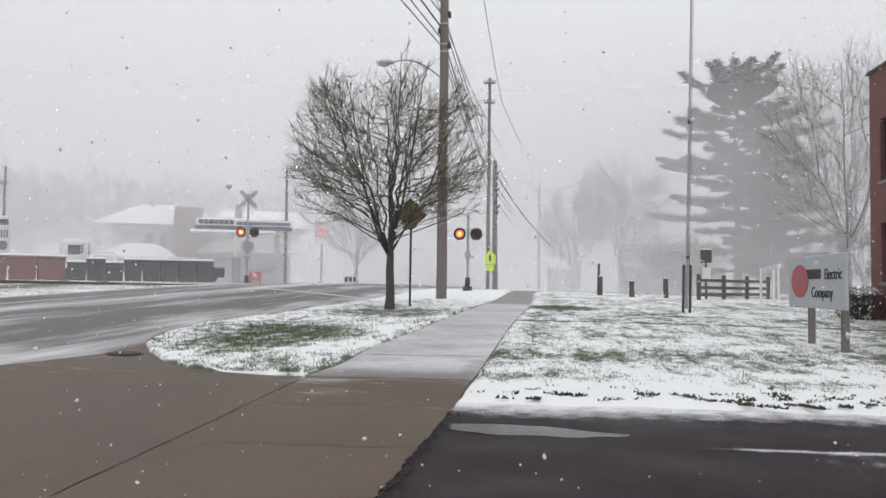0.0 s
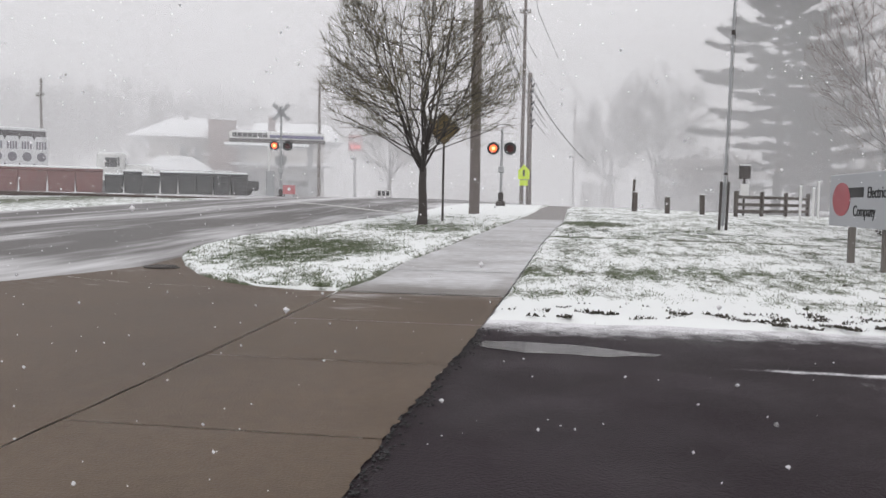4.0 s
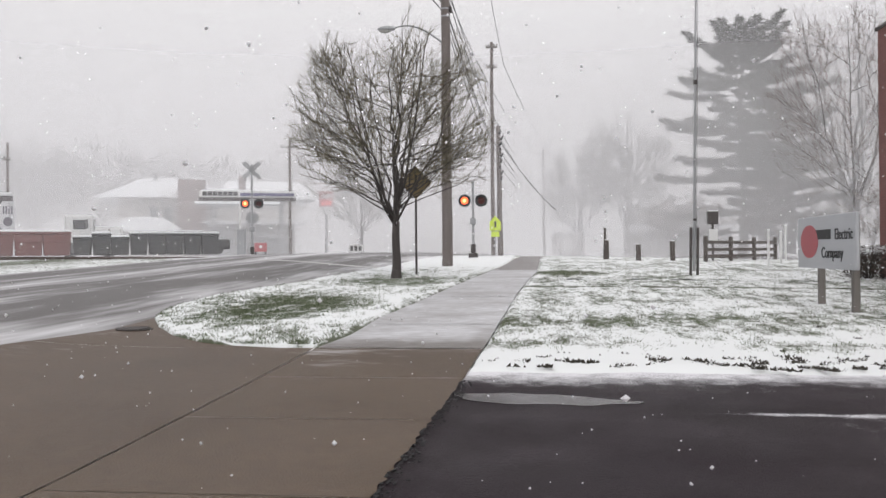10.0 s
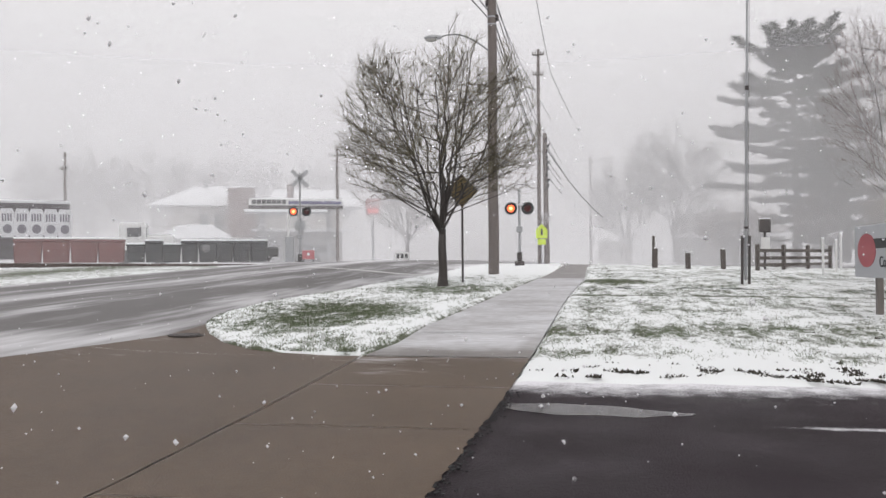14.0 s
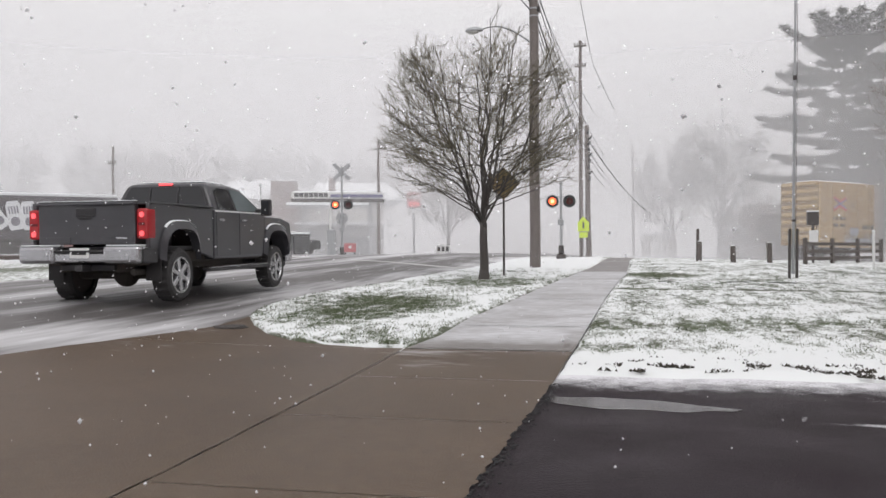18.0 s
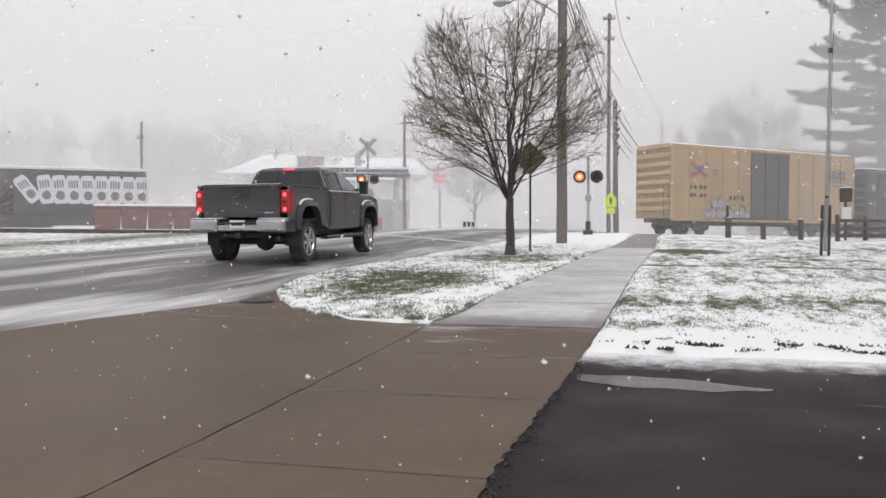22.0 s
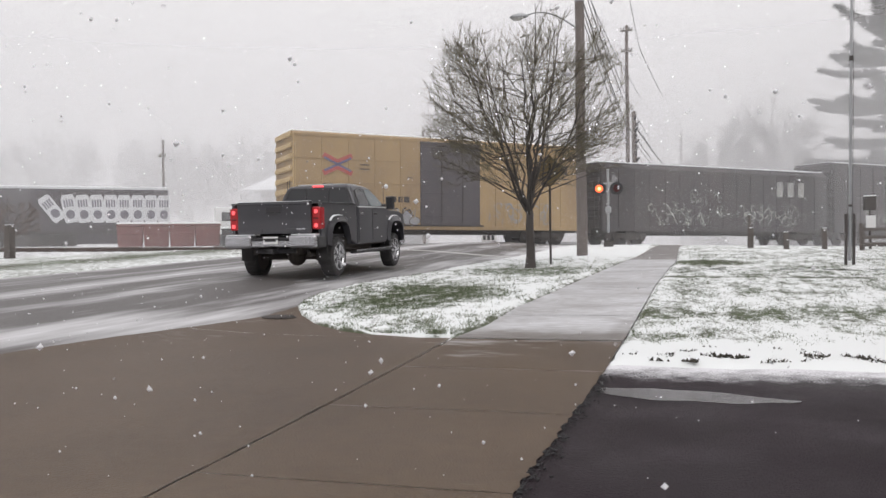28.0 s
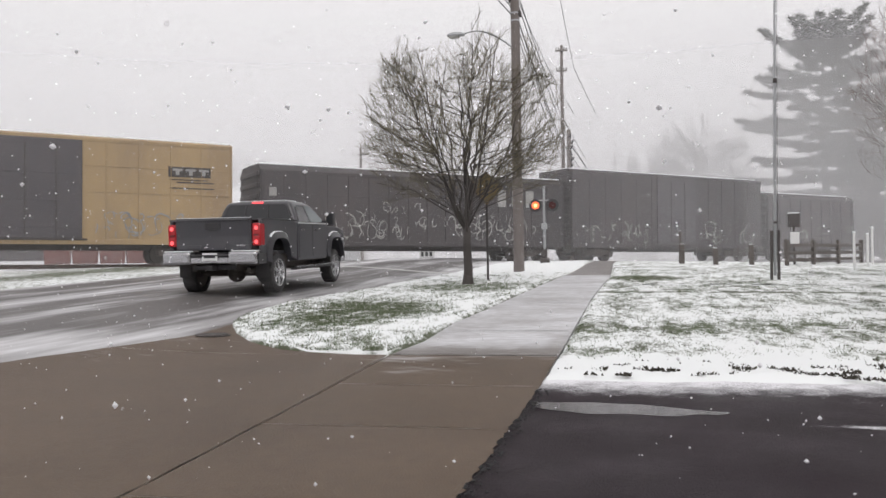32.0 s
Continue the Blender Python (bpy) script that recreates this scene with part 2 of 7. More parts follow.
# ---------------------------------------------------------------- snow-covered surfaces
def snowy(name, under, under2, snow=(0.9, 0.92, 0.94), scale=18.0, soft=0.25, rough=0.5, big=2.0, bump=0.4, stretch=(1, 1, 1), under_big=0.8, under_fine=30.0, spec=0.5):
    """A surface with lying snow: the mesh's snow_cover attribute, broken up by noise, says how much."""
    m = material(name, under, under2, rough=rough, big=under_big, fine=under_fine, mix=1.0, bump=bump, bump_scale=70)
    n, l = m.node_tree.nodes, m.node_tree.links
    b = n["Principled BSDF"]
    base = b.inputs["Base Color"].links[0].from_socket
    at = n.new("ShaderNodeAttribute")
    at.attribute_name = "snow_cover"
    co = n.new("ShaderNodeTexCoord")
    mp = n.new("ShaderNodeMapping")
    mp.inputs["Scale"].default_value = stretch
    l.new(co.outputs["Object"], mp.inputs[0])
    n1, n2 = n.new("ShaderNodeTexNoise"), n.new("ShaderNodeTexNoise")
    for k, s in ((n1, scale), (n2, big)):
        k.inputs["Scale"].default_value, k.inputs["Detail"].default_value = s, 6
        l.new(mp.outputs[0], k.inputs["Vector"])
    mean = n.new("ShaderNodeMath")
    mean.operation = "ADD"
    l.new(n1.outputs[0], mean.inputs[0])
    l.new(n2.outputs[0], mean.inputs[1])
    half = n.new("ShaderNodeMath")
    half.operation = "MULTIPLY_ADD"
    half.inputs[1].default_value, half.inputs[2].default_value = 1.0, -0.5
    l.new(mean.outputs[0], half.inputs[0])
    diff = n.new("ShaderNodeMath")
    diff.operation = "SUBTRACT"
    l.new(at.outputs["Fac"], diff.inputs[0])
    l.new(half.outputs[0], diff.inputs[1])
    mask = n.new("ShaderNodeMapRange")
    mask.inputs["From Min"].default_value, mask.inputs["From Max"].default_value = -soft, soft
    l.new(diff.outputs[0], mask.inputs[0])
    mix = n.new("ShaderNodeMix")
    mix.data_type = "RGBA"
    mix.inputs[7].default_value = (*snow, 1)
    l.new(mask.outputs[0], mix.inputs[0])
    l.new(base, mix.inputs[6])
    l.new(mix.outputs[2], b.inputs["Base Color"])
    rr = n.new("ShaderNodeMapRange")
    rr.inputs["To Min"].default_value, rr.inputs["To Max"].default_value = rough, 0.85
    l.new(mask.outputs[0], rr.inputs[0])
    l.new(rr.outputs[0], b.inputs["Roughness"])
    b.inputs["Specular IOR Level"].default_value = spec
    return m


def cover(ob, fn):
    me = ob.data
    me.attributes.new("snow_cover", "FLOAT", "POINT").data.foreach_set("value", [fn(*v.co) for v in me.vertices])
    return ob


def nz(x, y, s, seed=0.0):
    return noise.noise((x * s, y * s, seed))


def bumpf(v, c, w):
    return max(0.0, 1 - abs(v - c) / w)


def lawn_cover(x, y):
    if x < -0.9 and y < 40:                       # strip between road and pavement
        rim = min(x - lawn_l(y), lawn_r(y) - x, (y - 9.15))
        c = 0.78 + 0.14 * nz(x, y, 0.5, 2) + 0.16 * nz(x, y * 0.45, 1.8, 4) + 0.24 * nz(x, y * 0.45, 5.0, 6)
        c -= 0.42 * smooth(1.3 - math.hypot((x + 4.35) / 1.5, (y - 14.0) / 3.0))
        c -= 0.34 * smooth(1.3 - math.hypot((x + 3.4) / 1.7, (y - 20.4) / 2.0))
        c -= 0.5 * smooth(1 - rim / (0.09 + 0.16 * max(0.0, nz(x, y, 3.1, 9))))
        return min(1.0, max(0.02, c + 0.3 * smooth((y - 24) / 6)))
    c = 0.61 + 0.14 * nz(x * 0.9, y * 0.6, 0.55, 9) + 0.24 * nz(x, y * 0.42, 1.7, 5) + 0.28 * nz(x, y * 0.42, 4.2, 7)
    c += 0.4 * smooth((9.3 - y) / 0.7) + 0.25 * smooth(1 - abs(y - 10.0) / 0.9) * smooth((x - 1) / 2)
    c -= 0.2 * smooth(1 - abs(y - 12.0 - 0.8 * nz(x, 1, 0.3, 2)) / 1.3) * smooth(nz(x, y, 0.35, 8) + 0.75)
    c -= 0.45 * smooth(1.2 - math.hypot((x - 0.9) / 1.3, (y - 23.4) / 1.5))
    c -= 0.35 * smooth(1 - abs(y - 18.3) / 0.3)
    return min(1.0, max(0.05, c))


def road_cover(x, y):
    u = road_r(y) - x
    n1 = nz(x * 2, y * 0.35, 0.8, 3)
    c = 0.03 + 0.15 * n1
    c += 0.56 * bumpf(u + 0.12 * nz(1, y, 0.3, 1), 4.85, 1.25) ** 0.7
    c += 0.8 * bumpf(u, 0.5 + 0.1 * nz(2, y, 0.7, 3), 1.0) ** 0.8 * smooth((y - 4.5) / 3.0) * (0.7 + 0.5 * nz(1, y, 0.5, 6))
    c += 0.28 * bumpf(u, 2.6, 0.7) * (0.8 + nz(3, y, 0.2, 2))
    c += 0.26 * bumpf(u, 7.0, 0.8) + 0.4 * smooth((u - 8.3) / 0.7)
    c -= 0.22 * bumpf(u, 1.6, 0.6) + 0.15 * bumpf(u, 3.5, 0.5)
    c += 0.25 * smooth((y - 27) / 10) * (0.6 + nz(x * 0.6, y * 2.2, 0.4, 5))
    return min(0.98, max(0.0, c))


M["grass_snow"] = snowy("grass_snow", (0.11, 0.14, 0.08), (0.085, 0.085, 0.06), snow=(0.86, 0.885, 0.89), scale=46, big=10, soft=0.16, rough=0.9, bump=0.8, stretch=(1, 0.42, 1))
M["road"] = snowy("road", (0.088, 0.081, 0.08), (0.115, 0.107, 0.105), snow=(0.7, 0.7, 0.72), scale=4, big=1.2, soft=0.44, rough=0.55, stretch=(1.6, 0.14, 1), bump=0.25, under_big=0.35)
M["asphalt_wet"] = snowy("asphalt_wet", (0.019, 0.0135, 0.0168), (0.037, 0.0275, 0.033), snow=(0.8, 0.8, 0.83), scale=60, big=5, soft=0.34, rough=0.55, bump=0.9, under_big=0.5, under_fine=120, spec=0.13)
n, l = M["asphalt_wet"].node_tree.nodes, M["asphalt_wet"].node_tree.links
damp, film = n.new("ShaderNodeTexNoise"), n.new("ShaderNodeMapRange")
damp.inputs["Scale"].default_value, damp.inputs["Detail"].default_value = 0.8, 4
film.inputs["From Min"].default_value, film.inputs["From Max"].default_value = 0.38, 0.66
film.inputs["To Min"].default_value, film.inputs["To Max"].default_value = 0.62, 0.44
l.new(n["Texture Coordinate"].outputs["Object"], damp.inputs["Vector"])
l.new(damp.outputs[0], film.inputs[0])
l.new(film.outputs[0], n["Principled BSDF"].inputs["Roughness"].links[0].from_node.inputs["To Min"])
M["walk_snow"] = snowy("walk_snow", (0.155, 0.14, 0.13), (0.2, 0.185, 0.175), snow=(0.72, 0.73, 0.76), scale=7, big=1.1, soft=0.6, rough=0.4, stretch=(0.8, 1.3, 1), bump=0.2)
M["driveway"] = snowy("driveway", (0.128, 0.093, 0.064), (0.072, 0.051, 0.035), snow=(0.7, 0.7, 0.72), scale=6, big=0.9, soft=0.4, rough=0.5, stretch=(0.5, 1.6, 1), bump=0.35, under_big=0.45, under_fine=11, spec=0.2)
M["field"] = snowy("field", (0.13, 0.13, 0.1), (0.12, 0.11, 0.09), scale=3, big=0.6, soft=0.4, rough=0.9)

# one ground sheet out to the horizon
gx = sorted({round(s * v, 3) for v in (0, 2, 4, 6, 9, 12, 16, 22, 30, 45, 70, 110, 180, 320, 600, 1500) for s in (-1, 1)})
gy = [-1500, -400, -120, -50, -20, -8, -2, 3, 6, 9, 12, 15, 18, 21, 24, 27, 30, 33, 36, 40, 46, 55, 70, 95, 140, 220, 400, 800, 1600]
verts = [(x, y, ground_z(x, y) - 0.09) for y in gy for x in gx]
w = len(gx)
faces = [(j * w + i, j * w + i + 1, (j + 1) * w + i + 1, (j + 1) * w + i) for j in range(len(gy) - 1) for i in range(w - 1)]
ground = cover(mesh_object("ground", verts, faces, M["field"], shade=True), lambda x, y, z: 0.72)
tagged(ground, "snow-covered open ground with sparse grass", "ground", kind="structure")

ys = [-30 + 2 * i for i in range(16)] + [2 + 0.4 * i for i in range(96)] + [41 + 2 * i for i in range(28)]
road = cover(strip("road", ys, road_l, road_r, 60, -0.005, M["road"]), lambda x, y, z: road_cover(x, y))
tagged(road, "wet asphalt road with streaks of slushy snow", "road", kind="structure")

ys = [9.2 + 0.09 * i for i in range(160)] + [23.7 + 0.35 * i for i in range(46)]
verge = cover(strip("lawn_strip", ys, lawn_l, lawn_r, 56, 0.045, M["grass_snow"], 0.018, 3.0, edge=0.05), lambda x, y, z: lawn_cover(x, y))
tagged(verge, "patchy green grass strip dusted with snow", "lawn", kind="structure")

ys = [lot_top - 0.15 + 0.09 * i for i in range(150)] + [20.4 + 0.3 * i for i in range(55)]
lawn = cover(strip("lawn", ys, walk_r, lambda y: 22.0, 230, 0.05, M["grass_snow"], 0.02, 3.0, edge=0.05), lambda x, y, z: lawn_cover(x, y))
tagged(lawn, "wide lawn under a thin broken cover of snow", "lawn", kind="structure")


def lot_cover(x, y):
    c = -0.2 + 0.1 * nz(x, y, 0.9, 3)
    c += 1.1 * smooth((y - 6.62 - 0.12 * nz(x, 2, 0.9, 1)) / 1.25)
    c += 1.0 * bumpf(y, 6.02 - 0.02 * x + 0.03 * nz(x, 1, 1.2, 4), 0.09) * smooth((x - 0.9) / 0.9)
    c += 0.62 * bumpf(y, 5.6, 0.6) * smooth((x - 1.4) / 1.5)
    return min(1.0, max(-0.5, c))


ys = [-25 + 2.5 * i for i in range(11)] + [2.5 + 0.1 * i for i in range(55)]
lot = cover(strip("parking_lot", ys, lambda y: walk_r(y) - 0.14 * smooth((9.0 - y) / 0.5), lambda y: 24.0, 150, 0.0, M["asphalt_wet"], 0.006, 1.2), lambda x, y, z: lot_cover(x, y))
tagged(lot, "wet black asphalt lot with a slushy edge", "pavement", kind="structure")

# driveway in cast panels with open joints
driveway = tagged(new("driveway"), "wet brown concrete driveway with open joints", "driveway", kind="structure")


def drive_cover(x, y, z):
    c = -0.3 + 0.25 * smooth((y - 6.0) / 3) + 0.2 * nz(x, y, 0.4, 5)
    c += 0.5 * bumpf(y, 7.32, 0.05) * smooth((x + 2.2) / 0.3)
    c += 0.12 * smooth((y - 8.0) / 1.3) * smooth((x + 2.7) / 0.4)
    c += 0.16 * bumpf(x, -5.2, 1.2) * smooth((6.5 - y) / 3)
    return max(-0.4, min(1.0, c))


def panel(y0, y1, left, right, nx, ny):
    ys = [y0 + (y1 - y0) * i / ny for i in range(ny + 1)]
    ob = strip("concrete_panel", ys, left, right, nx, 0.012, M["driveway"], 0.003, 1.0)
    cover(ob, drive_cover)
    ob.parent = driveway


joint_x = -2.46


def gap(y, side):
    """Half the width of the long joint, whose edges have crumbled."""
    return 0.004 + 0.011 * max(0.0, nz(y, side, 2.3, side)) + 0.012 * max(0.0, nz(y, side, 7.0, side + 4))


drive_l = lambda y: road_r(y) + 0.01
def east(y):
    """The concrete's broken edge along the asphalt."""
    return walk_r(y) - 0.012 - smooth((7.4 - y) / 0.5) * (0.035 * abs(nz(y, 1, 1.7, 3)) + 0.05 * abs(nz(y, 2, 5.0, 8)))


for y0, y1 in ((-9, -5.2), (-5.19, -1.4), (-1.388, 0.9), (0.912, 3.884), (3.892, 5.614), (5.622, 7.304), (7.312, 9.19)):
    panel(y0, y1, lambda y: joint_x + gap(y, 1), east, 12, 44)
for y0, y1 in ((-9, -3.2), (-3.19, 2.1), (2.112, 9.19)):
    panel(y0, y1, drive_l, lambda y: joint_x - gap(y, 2), 24, 90)
panel(9.195, 11.9, drive_l, lambda y: max(lawn_l(y) + 0.03, drive_l(y) + 0.02), 10, 14)

# crumbled asphalt edge against the concrete
random.seed(4)
bm = B()
for i in range(520):
    y = random.uniform(2.2, 7.2)
    x = east(y) + abs(random.gauss(0.0, 0.045))
    s = random.uniform(0.003, 0.011)
    r = bmesh.ops.create_icosphere(bm, subdivisions=1, radius=s)
    bmesh.ops.transform(bm, matrix=pose(x, y, ground_z(x, y) + 0.012, 0, 0, random.uniform(0, 90)) @ Matrix.Diagonal((1.3, 0.9, 0.7, 1)), verts=r["verts"])
tagged(part("asphalt_crumbs", bm, M["black"]), "crumbled black asphalt along the driveway edge", "gravel", kind="stuff")

# puddle at the lot's edge
M["water"] = material("water", (0.06, 0.055, 0.058), (0.04, 0.037, 0.04), rough=0.12, bump=0.02, bump_scale=6, big=1.0)
pts = []
for i in range(48):
    a = i / 48 * math.tau
    x = 0.1 + 0.72 * math.cos(a) * (1 + 0.08 * math.sin(3 * a))
    y = 6.42 - 0.12 * (x - 0.1) + (0.27 - 0.15 * (x + 0.6) / 1.5) * math.sin(a) * (1 + 0.3 * nz(x, math.sin(a), 3.0, 5)) + 0.02 * math.sin(7 * a)
    pts.append((x, y, ground_z(x, y) + 0.006))
M["water"].node_tree.nodes["Principled BSDF"].inputs["Specular IOR Level"].default_value = 0.12
tagged(mesh_object("puddle", pts, [tuple(range(48))], M["water"]), "shallow meltwater puddle on the asphalt", "puddle", kind="structure")

# pavement in cast slabs
sidewalk = tagged(new("sidewalk"), "concrete sidewalk of cast slabs dusted with snow", "sidewalk", kind="structure")


def walk_cover(x, y, z):
    return 0.6 + 0.2 * nz(x * 0.3, y, 1.1, 8) + 0.3 * nz(x * 0.2, y, 0.45, 4) - 0.5 * smooth((10.4 - y) / 1.2) - 0.35 * smooth((x - walk_r(y) + 0.4) / 0.35) * smooth((12 - y) / 2) - 0.95 * smooth((y - 25.2) / 0.5)


y = 9.2
while y < 39:
    deep = 0.84 if y == 9.2 else 1.524
    open_ = 0.016 if deep < 1 else 0.006
    ys = [y + 0.006 + (deep - 0.006 - open_) * i / 10 for i in range(11)]
    ob = cover(strip("sidewalk_slab", ys, lambda q: lawn_r(q) + 0.005, lambda q: walk_r(q) - 0.005, 12, 0.012 + random.uniform(0, 0.006), M["walk_snow"], 0.003, 1.0), walk_cover)
    ob.parent = sidewalk
    y += deep

# catch basin beside the lawn
basin = thing("storm_drain", pose(-5.38, 10.68, ground_z(-5.38, 10.68) + 0.002, 0, 0, 8), "rusty cast-iron storm drain cover in the gutter", "drain")
bm = B()
tube(bm, (0, 0, -0.05), (0, 0, 0.012), 0.26, seg=28)
part("frame", bm, M["steel_dark"], basin)
for i in range(6):
    part("bar", slab(-0.24 + 0.04 * abs(i - 2.5), -0.21 + 0.084 * i - 0.025, 0.012, 0.24 - 0.04 * abs(i - 2.5), -0.21 + 0.084 * i + 0.025, 0.026, 0.006), M["steel_dark"], basin)


# ---------------------------------------------------------------- bare trees
def tube_path(verts, faces, path, r0, r1, sides):
    """A tapered tube along a polyline, appended to vertex and face lists."""
    base = len(verts)
    n = len(path)
    for i, p in enumerate(path):
        d = (path[min(i + 1, n - 1)] - path[max(i - 1, 0)]).normalized()
        a = d.orthogonal().normalized()
        b = d.cross(a)
        r = r0 + (r1 - r0) * i / (n - 1)
        for k in range(sides):
            t = math.tau * k / sides
            verts.append(p + (a * math.cos(t) + b * math.sin(t)) * r)
    for i in range(n - 1):
        for k in range(sides):
            k2 = (k + 1) % sides
            faces.append((base + i * sides + k, base + i * sides + k2, base + (i + 1) * sides + k2, base + (i + 1) * sides + k))
    faces.append(tuple(base + (n - 1) * sides + k for k in range(sides)))


def bent(a, b, lift, rnd, n=5, wob=0.05):
    """A polyline from a to b that first leaves sideways and then climbs."""
    d = b - a
    length = d.length
    out = []
    for i in range(n + 1):
        t = i / n
        p = a + d * t
        p.z -= lift * length * 4 * t * (1 - t) * 0.25
        if 0 < i:
            p += Vector((rnd.gauss(0, wob), rnd.gauss(0, wob), rnd.gauss(0, wob))) * length * (0.6 if i < n else 0.2)
        out.append(p)
    return out


def bare_tree(name, at, height, fork, rx, ry, low, trunk_r, limbs, subs, twigs, label, seed=1, twig_r=0.004, bark="bark", twig="twig", top=1.0, group="", bushy=1.0, sweep=0.2, rise=30):
    """Tapered trunk, limbs that fan out to an oval crown, and a mesh of fine twigs."""
    rnd = random.Random(seed)
    tree = thing(name, at, label, "tree", group)
    tv, tf, cv, cf = [], [], [], []
    stem = [Vector((0, 0, -0.1)), Vector((0.01, 0, fork * 0.3)), Vector((-0.015, 0.01, fork * 0.7)), Vector((0, 0, fork))]
    tube_path(tv, tf, stem, trunk_r * 1.25, trunk_r * 0.9, 10)
    tube_path(tv, tf, [Vector((0, 0, -0.1)), Vector((0, 0, 0.12)), Vector((0, 0, 0.3))], trunk_r * 1.7, trunk_r * 1.1, 10)
    mid = (height + low) / 2
    half = (height - low) / 2

    def shell(az, el, r):
        return Vector((rx * math.cos(az) * math.cos(el) * r, ry * math.sin(az) * math.cos(el) * r, mid + half * math.sin(el) * r))

    def along_path(path, t):
        n = len(path) - 1
        k = min(int(t * n), n - 1)
        return path[k].lerp(path[k + 1], t * n - k), (path[k + 1] - path[k]).normalized()

    def dress(path, lr, count, t0):
        """Side shoots and twigs along a limb."""
        for s in range(count):
            t = t0 + (0.99 - t0) * (s + rnd.random()) / count
            p, al = along_path(path, t)
            side = al.orthogonal().normalized()
            side.rotate(Matrix.Rotation(rnd.uniform(0, math.tau), 3, al))
            dirn = (al * 0.9 + side * 0.75 + Vector((0, 0, 0.3))).normalized()
            ln = height * rnd.uniform(0.08, 0.17) * (1.2 - 0.55 * t) * bushy
            end = p + dirn * ln
            q = Vector(((end.x) / rx, end.y / ry, (end.z - mid) / half))
            lim = 1.0 + 0.05 * math.sin(3 * math.atan2(end.y, end.x) + seed) + rnd.uniform(-0.05, 0.04)
            if q.length > lim:
                end = Vector((end.x / q.length * lim, end.y / q.length * lim, mid + (end.z - mid) / q.length * lim))
            sub = bent(p, end, -0.15, rnd, 3, 0.05)
            tube_path(cv, cf, sub, max(lr * 0.4 * (1 - t * 0.6), twig_r * 1.5), twig_r, 4)
            for w2 in range(twigs):
                pp, a2 = along_path(sub, 0.25 + 0.75 * (w2 + rnd.random()) / twigs)
                sd = a2.orthogonal().normalized()
                sd.rotate(Matrix.Rotation(rnd.uniform(0, math.tau), 3, a2))
                dd = (a2 * 0.8 + sd * 0.7 + Vector((0, 0, 0.45))).normalized()
                l2 = ln * rnd.uniform(0.22, 0.5)
                tube_path(cv, cf, [pp, pp + dd * l2 * 0.5 + sd * l2 * 0.04, pp + (dd + Vector((0, 0, 0.18))).normalized() * l2], twig_r * 1.25, twig_r * 0.7, 3)

    stems = max(5, limbs // 8)
    for i in range(stems):
        az = i * 2.399 + rnd.uniform(-0.25, 0.25)
        el = radians(86 if i == 0 else rise + (70 - rise) * ((i * 0.618) % 1.0))
        tip = shell(az, el, rnd.uniform(0.9, 1.0))
        start = Vector((rnd.gauss(0, 0.02), rnd.gauss(0, 0.02), fork * rnd.uniform(0.82, 1.0)))
        path = bent(start, tip, sweep, rnd, 8, 0.022)
        lr = trunk_r * (0.55 if i == 0 else rnd.uniform(0.3, 0.45))
        tube_path(tv, tf, path, lr, twig_r * 1.8, 7)
        dress(path, lr, subs, 0.4)
        for k in range(8):
            t = 0.06 + 0.78 * (k + rnd.random()) / 8
            p, al = along_path(path, t)
            az2 = az + rnd.uniform(-1.25, 1.25) if i else rnd.uniform(0, math.tau)
            el2 = radians(-30 + 78 * t + rnd.uniform(-8, 12))
            end = shell(az2, el2, rnd.uniform(0.86, 1.02))
            if (end - p).length > 0.55 * height:
                end = p + (end - p).normalized() * 0.55 * height
            lat = bent(p, end, -0.1 if t < 0.3 else 0.12, rnd, 6, 0.03)
            l2 = lr * rnd.uniform(0.3, 0.5) * (1.1 - 0.5 * t)
            tube_path(tv, tf, lat, l2, twig_r * 1.4, 5)
            dress(lat, l2, subs, 0.25)
    mesh_object("trunk", tv, tf, M[bark], tree, shade=True)
    mesh_object("crown", cv, cf, M[twig], tree, "fine bare twigs")
    return tree


bare_tree("street_tree", pose(-3.54, 21.29, ground_z(-3.54, 21.29) + 0.03), 7.0, 1.5, 2.62, 2.62, 0.8, 0.1, 104, 8, 6,
          "bare young street tree with an oval crown on the snowy verge", seed=29, twig_r=0.0042, sweep=0.12, rise=20)
# a few leaves that still hang
bm = B()
rnd = random.Random(12)
for i in range(150):
    a, r = rnd.uniform(0, math.tau), rnd.uniform(0.3, 2.2)
    z = rnd.uniform(2.4, 6.2)
    f = math.sqrt(max(0.05, 1 - ((z - 4.2) / 2.65) ** 2))
    p = Vector((-3.54 + r * f * math.cos(a), 21.29 + r * f * math.sin(a), z + 0.5))
    m = Matrix.Translation(p) @ Euler((rnd.uniform(0, 6), rnd.uniform(0, 6), rnd.uniform(0, 6))).to_matrix().to_4x4()
    vs = [bm.verts.new(m @ Vector(c)) for c in ((0, -0.03, 0), (0.018, 0, 0.004), (0, 0.035, 0), (-0.018, 0, 0.004))]
    bm.faces.new(vs)
M["dead_leaf"] = material("dead_leaf", (0.16, 0.1, 0.05), (0.1, 0.05, 0.04), rough=0.8, big=4, mix=1, bump=0)
leaves = part("dead_leaves", bm, M["dead_leaf"], bpy.data.objects["street_tree"], "few withered brown leaves")
leaves.matrix_parent_inverse = bpy.data.objects["street_tree"].matrix_basis.inverted()

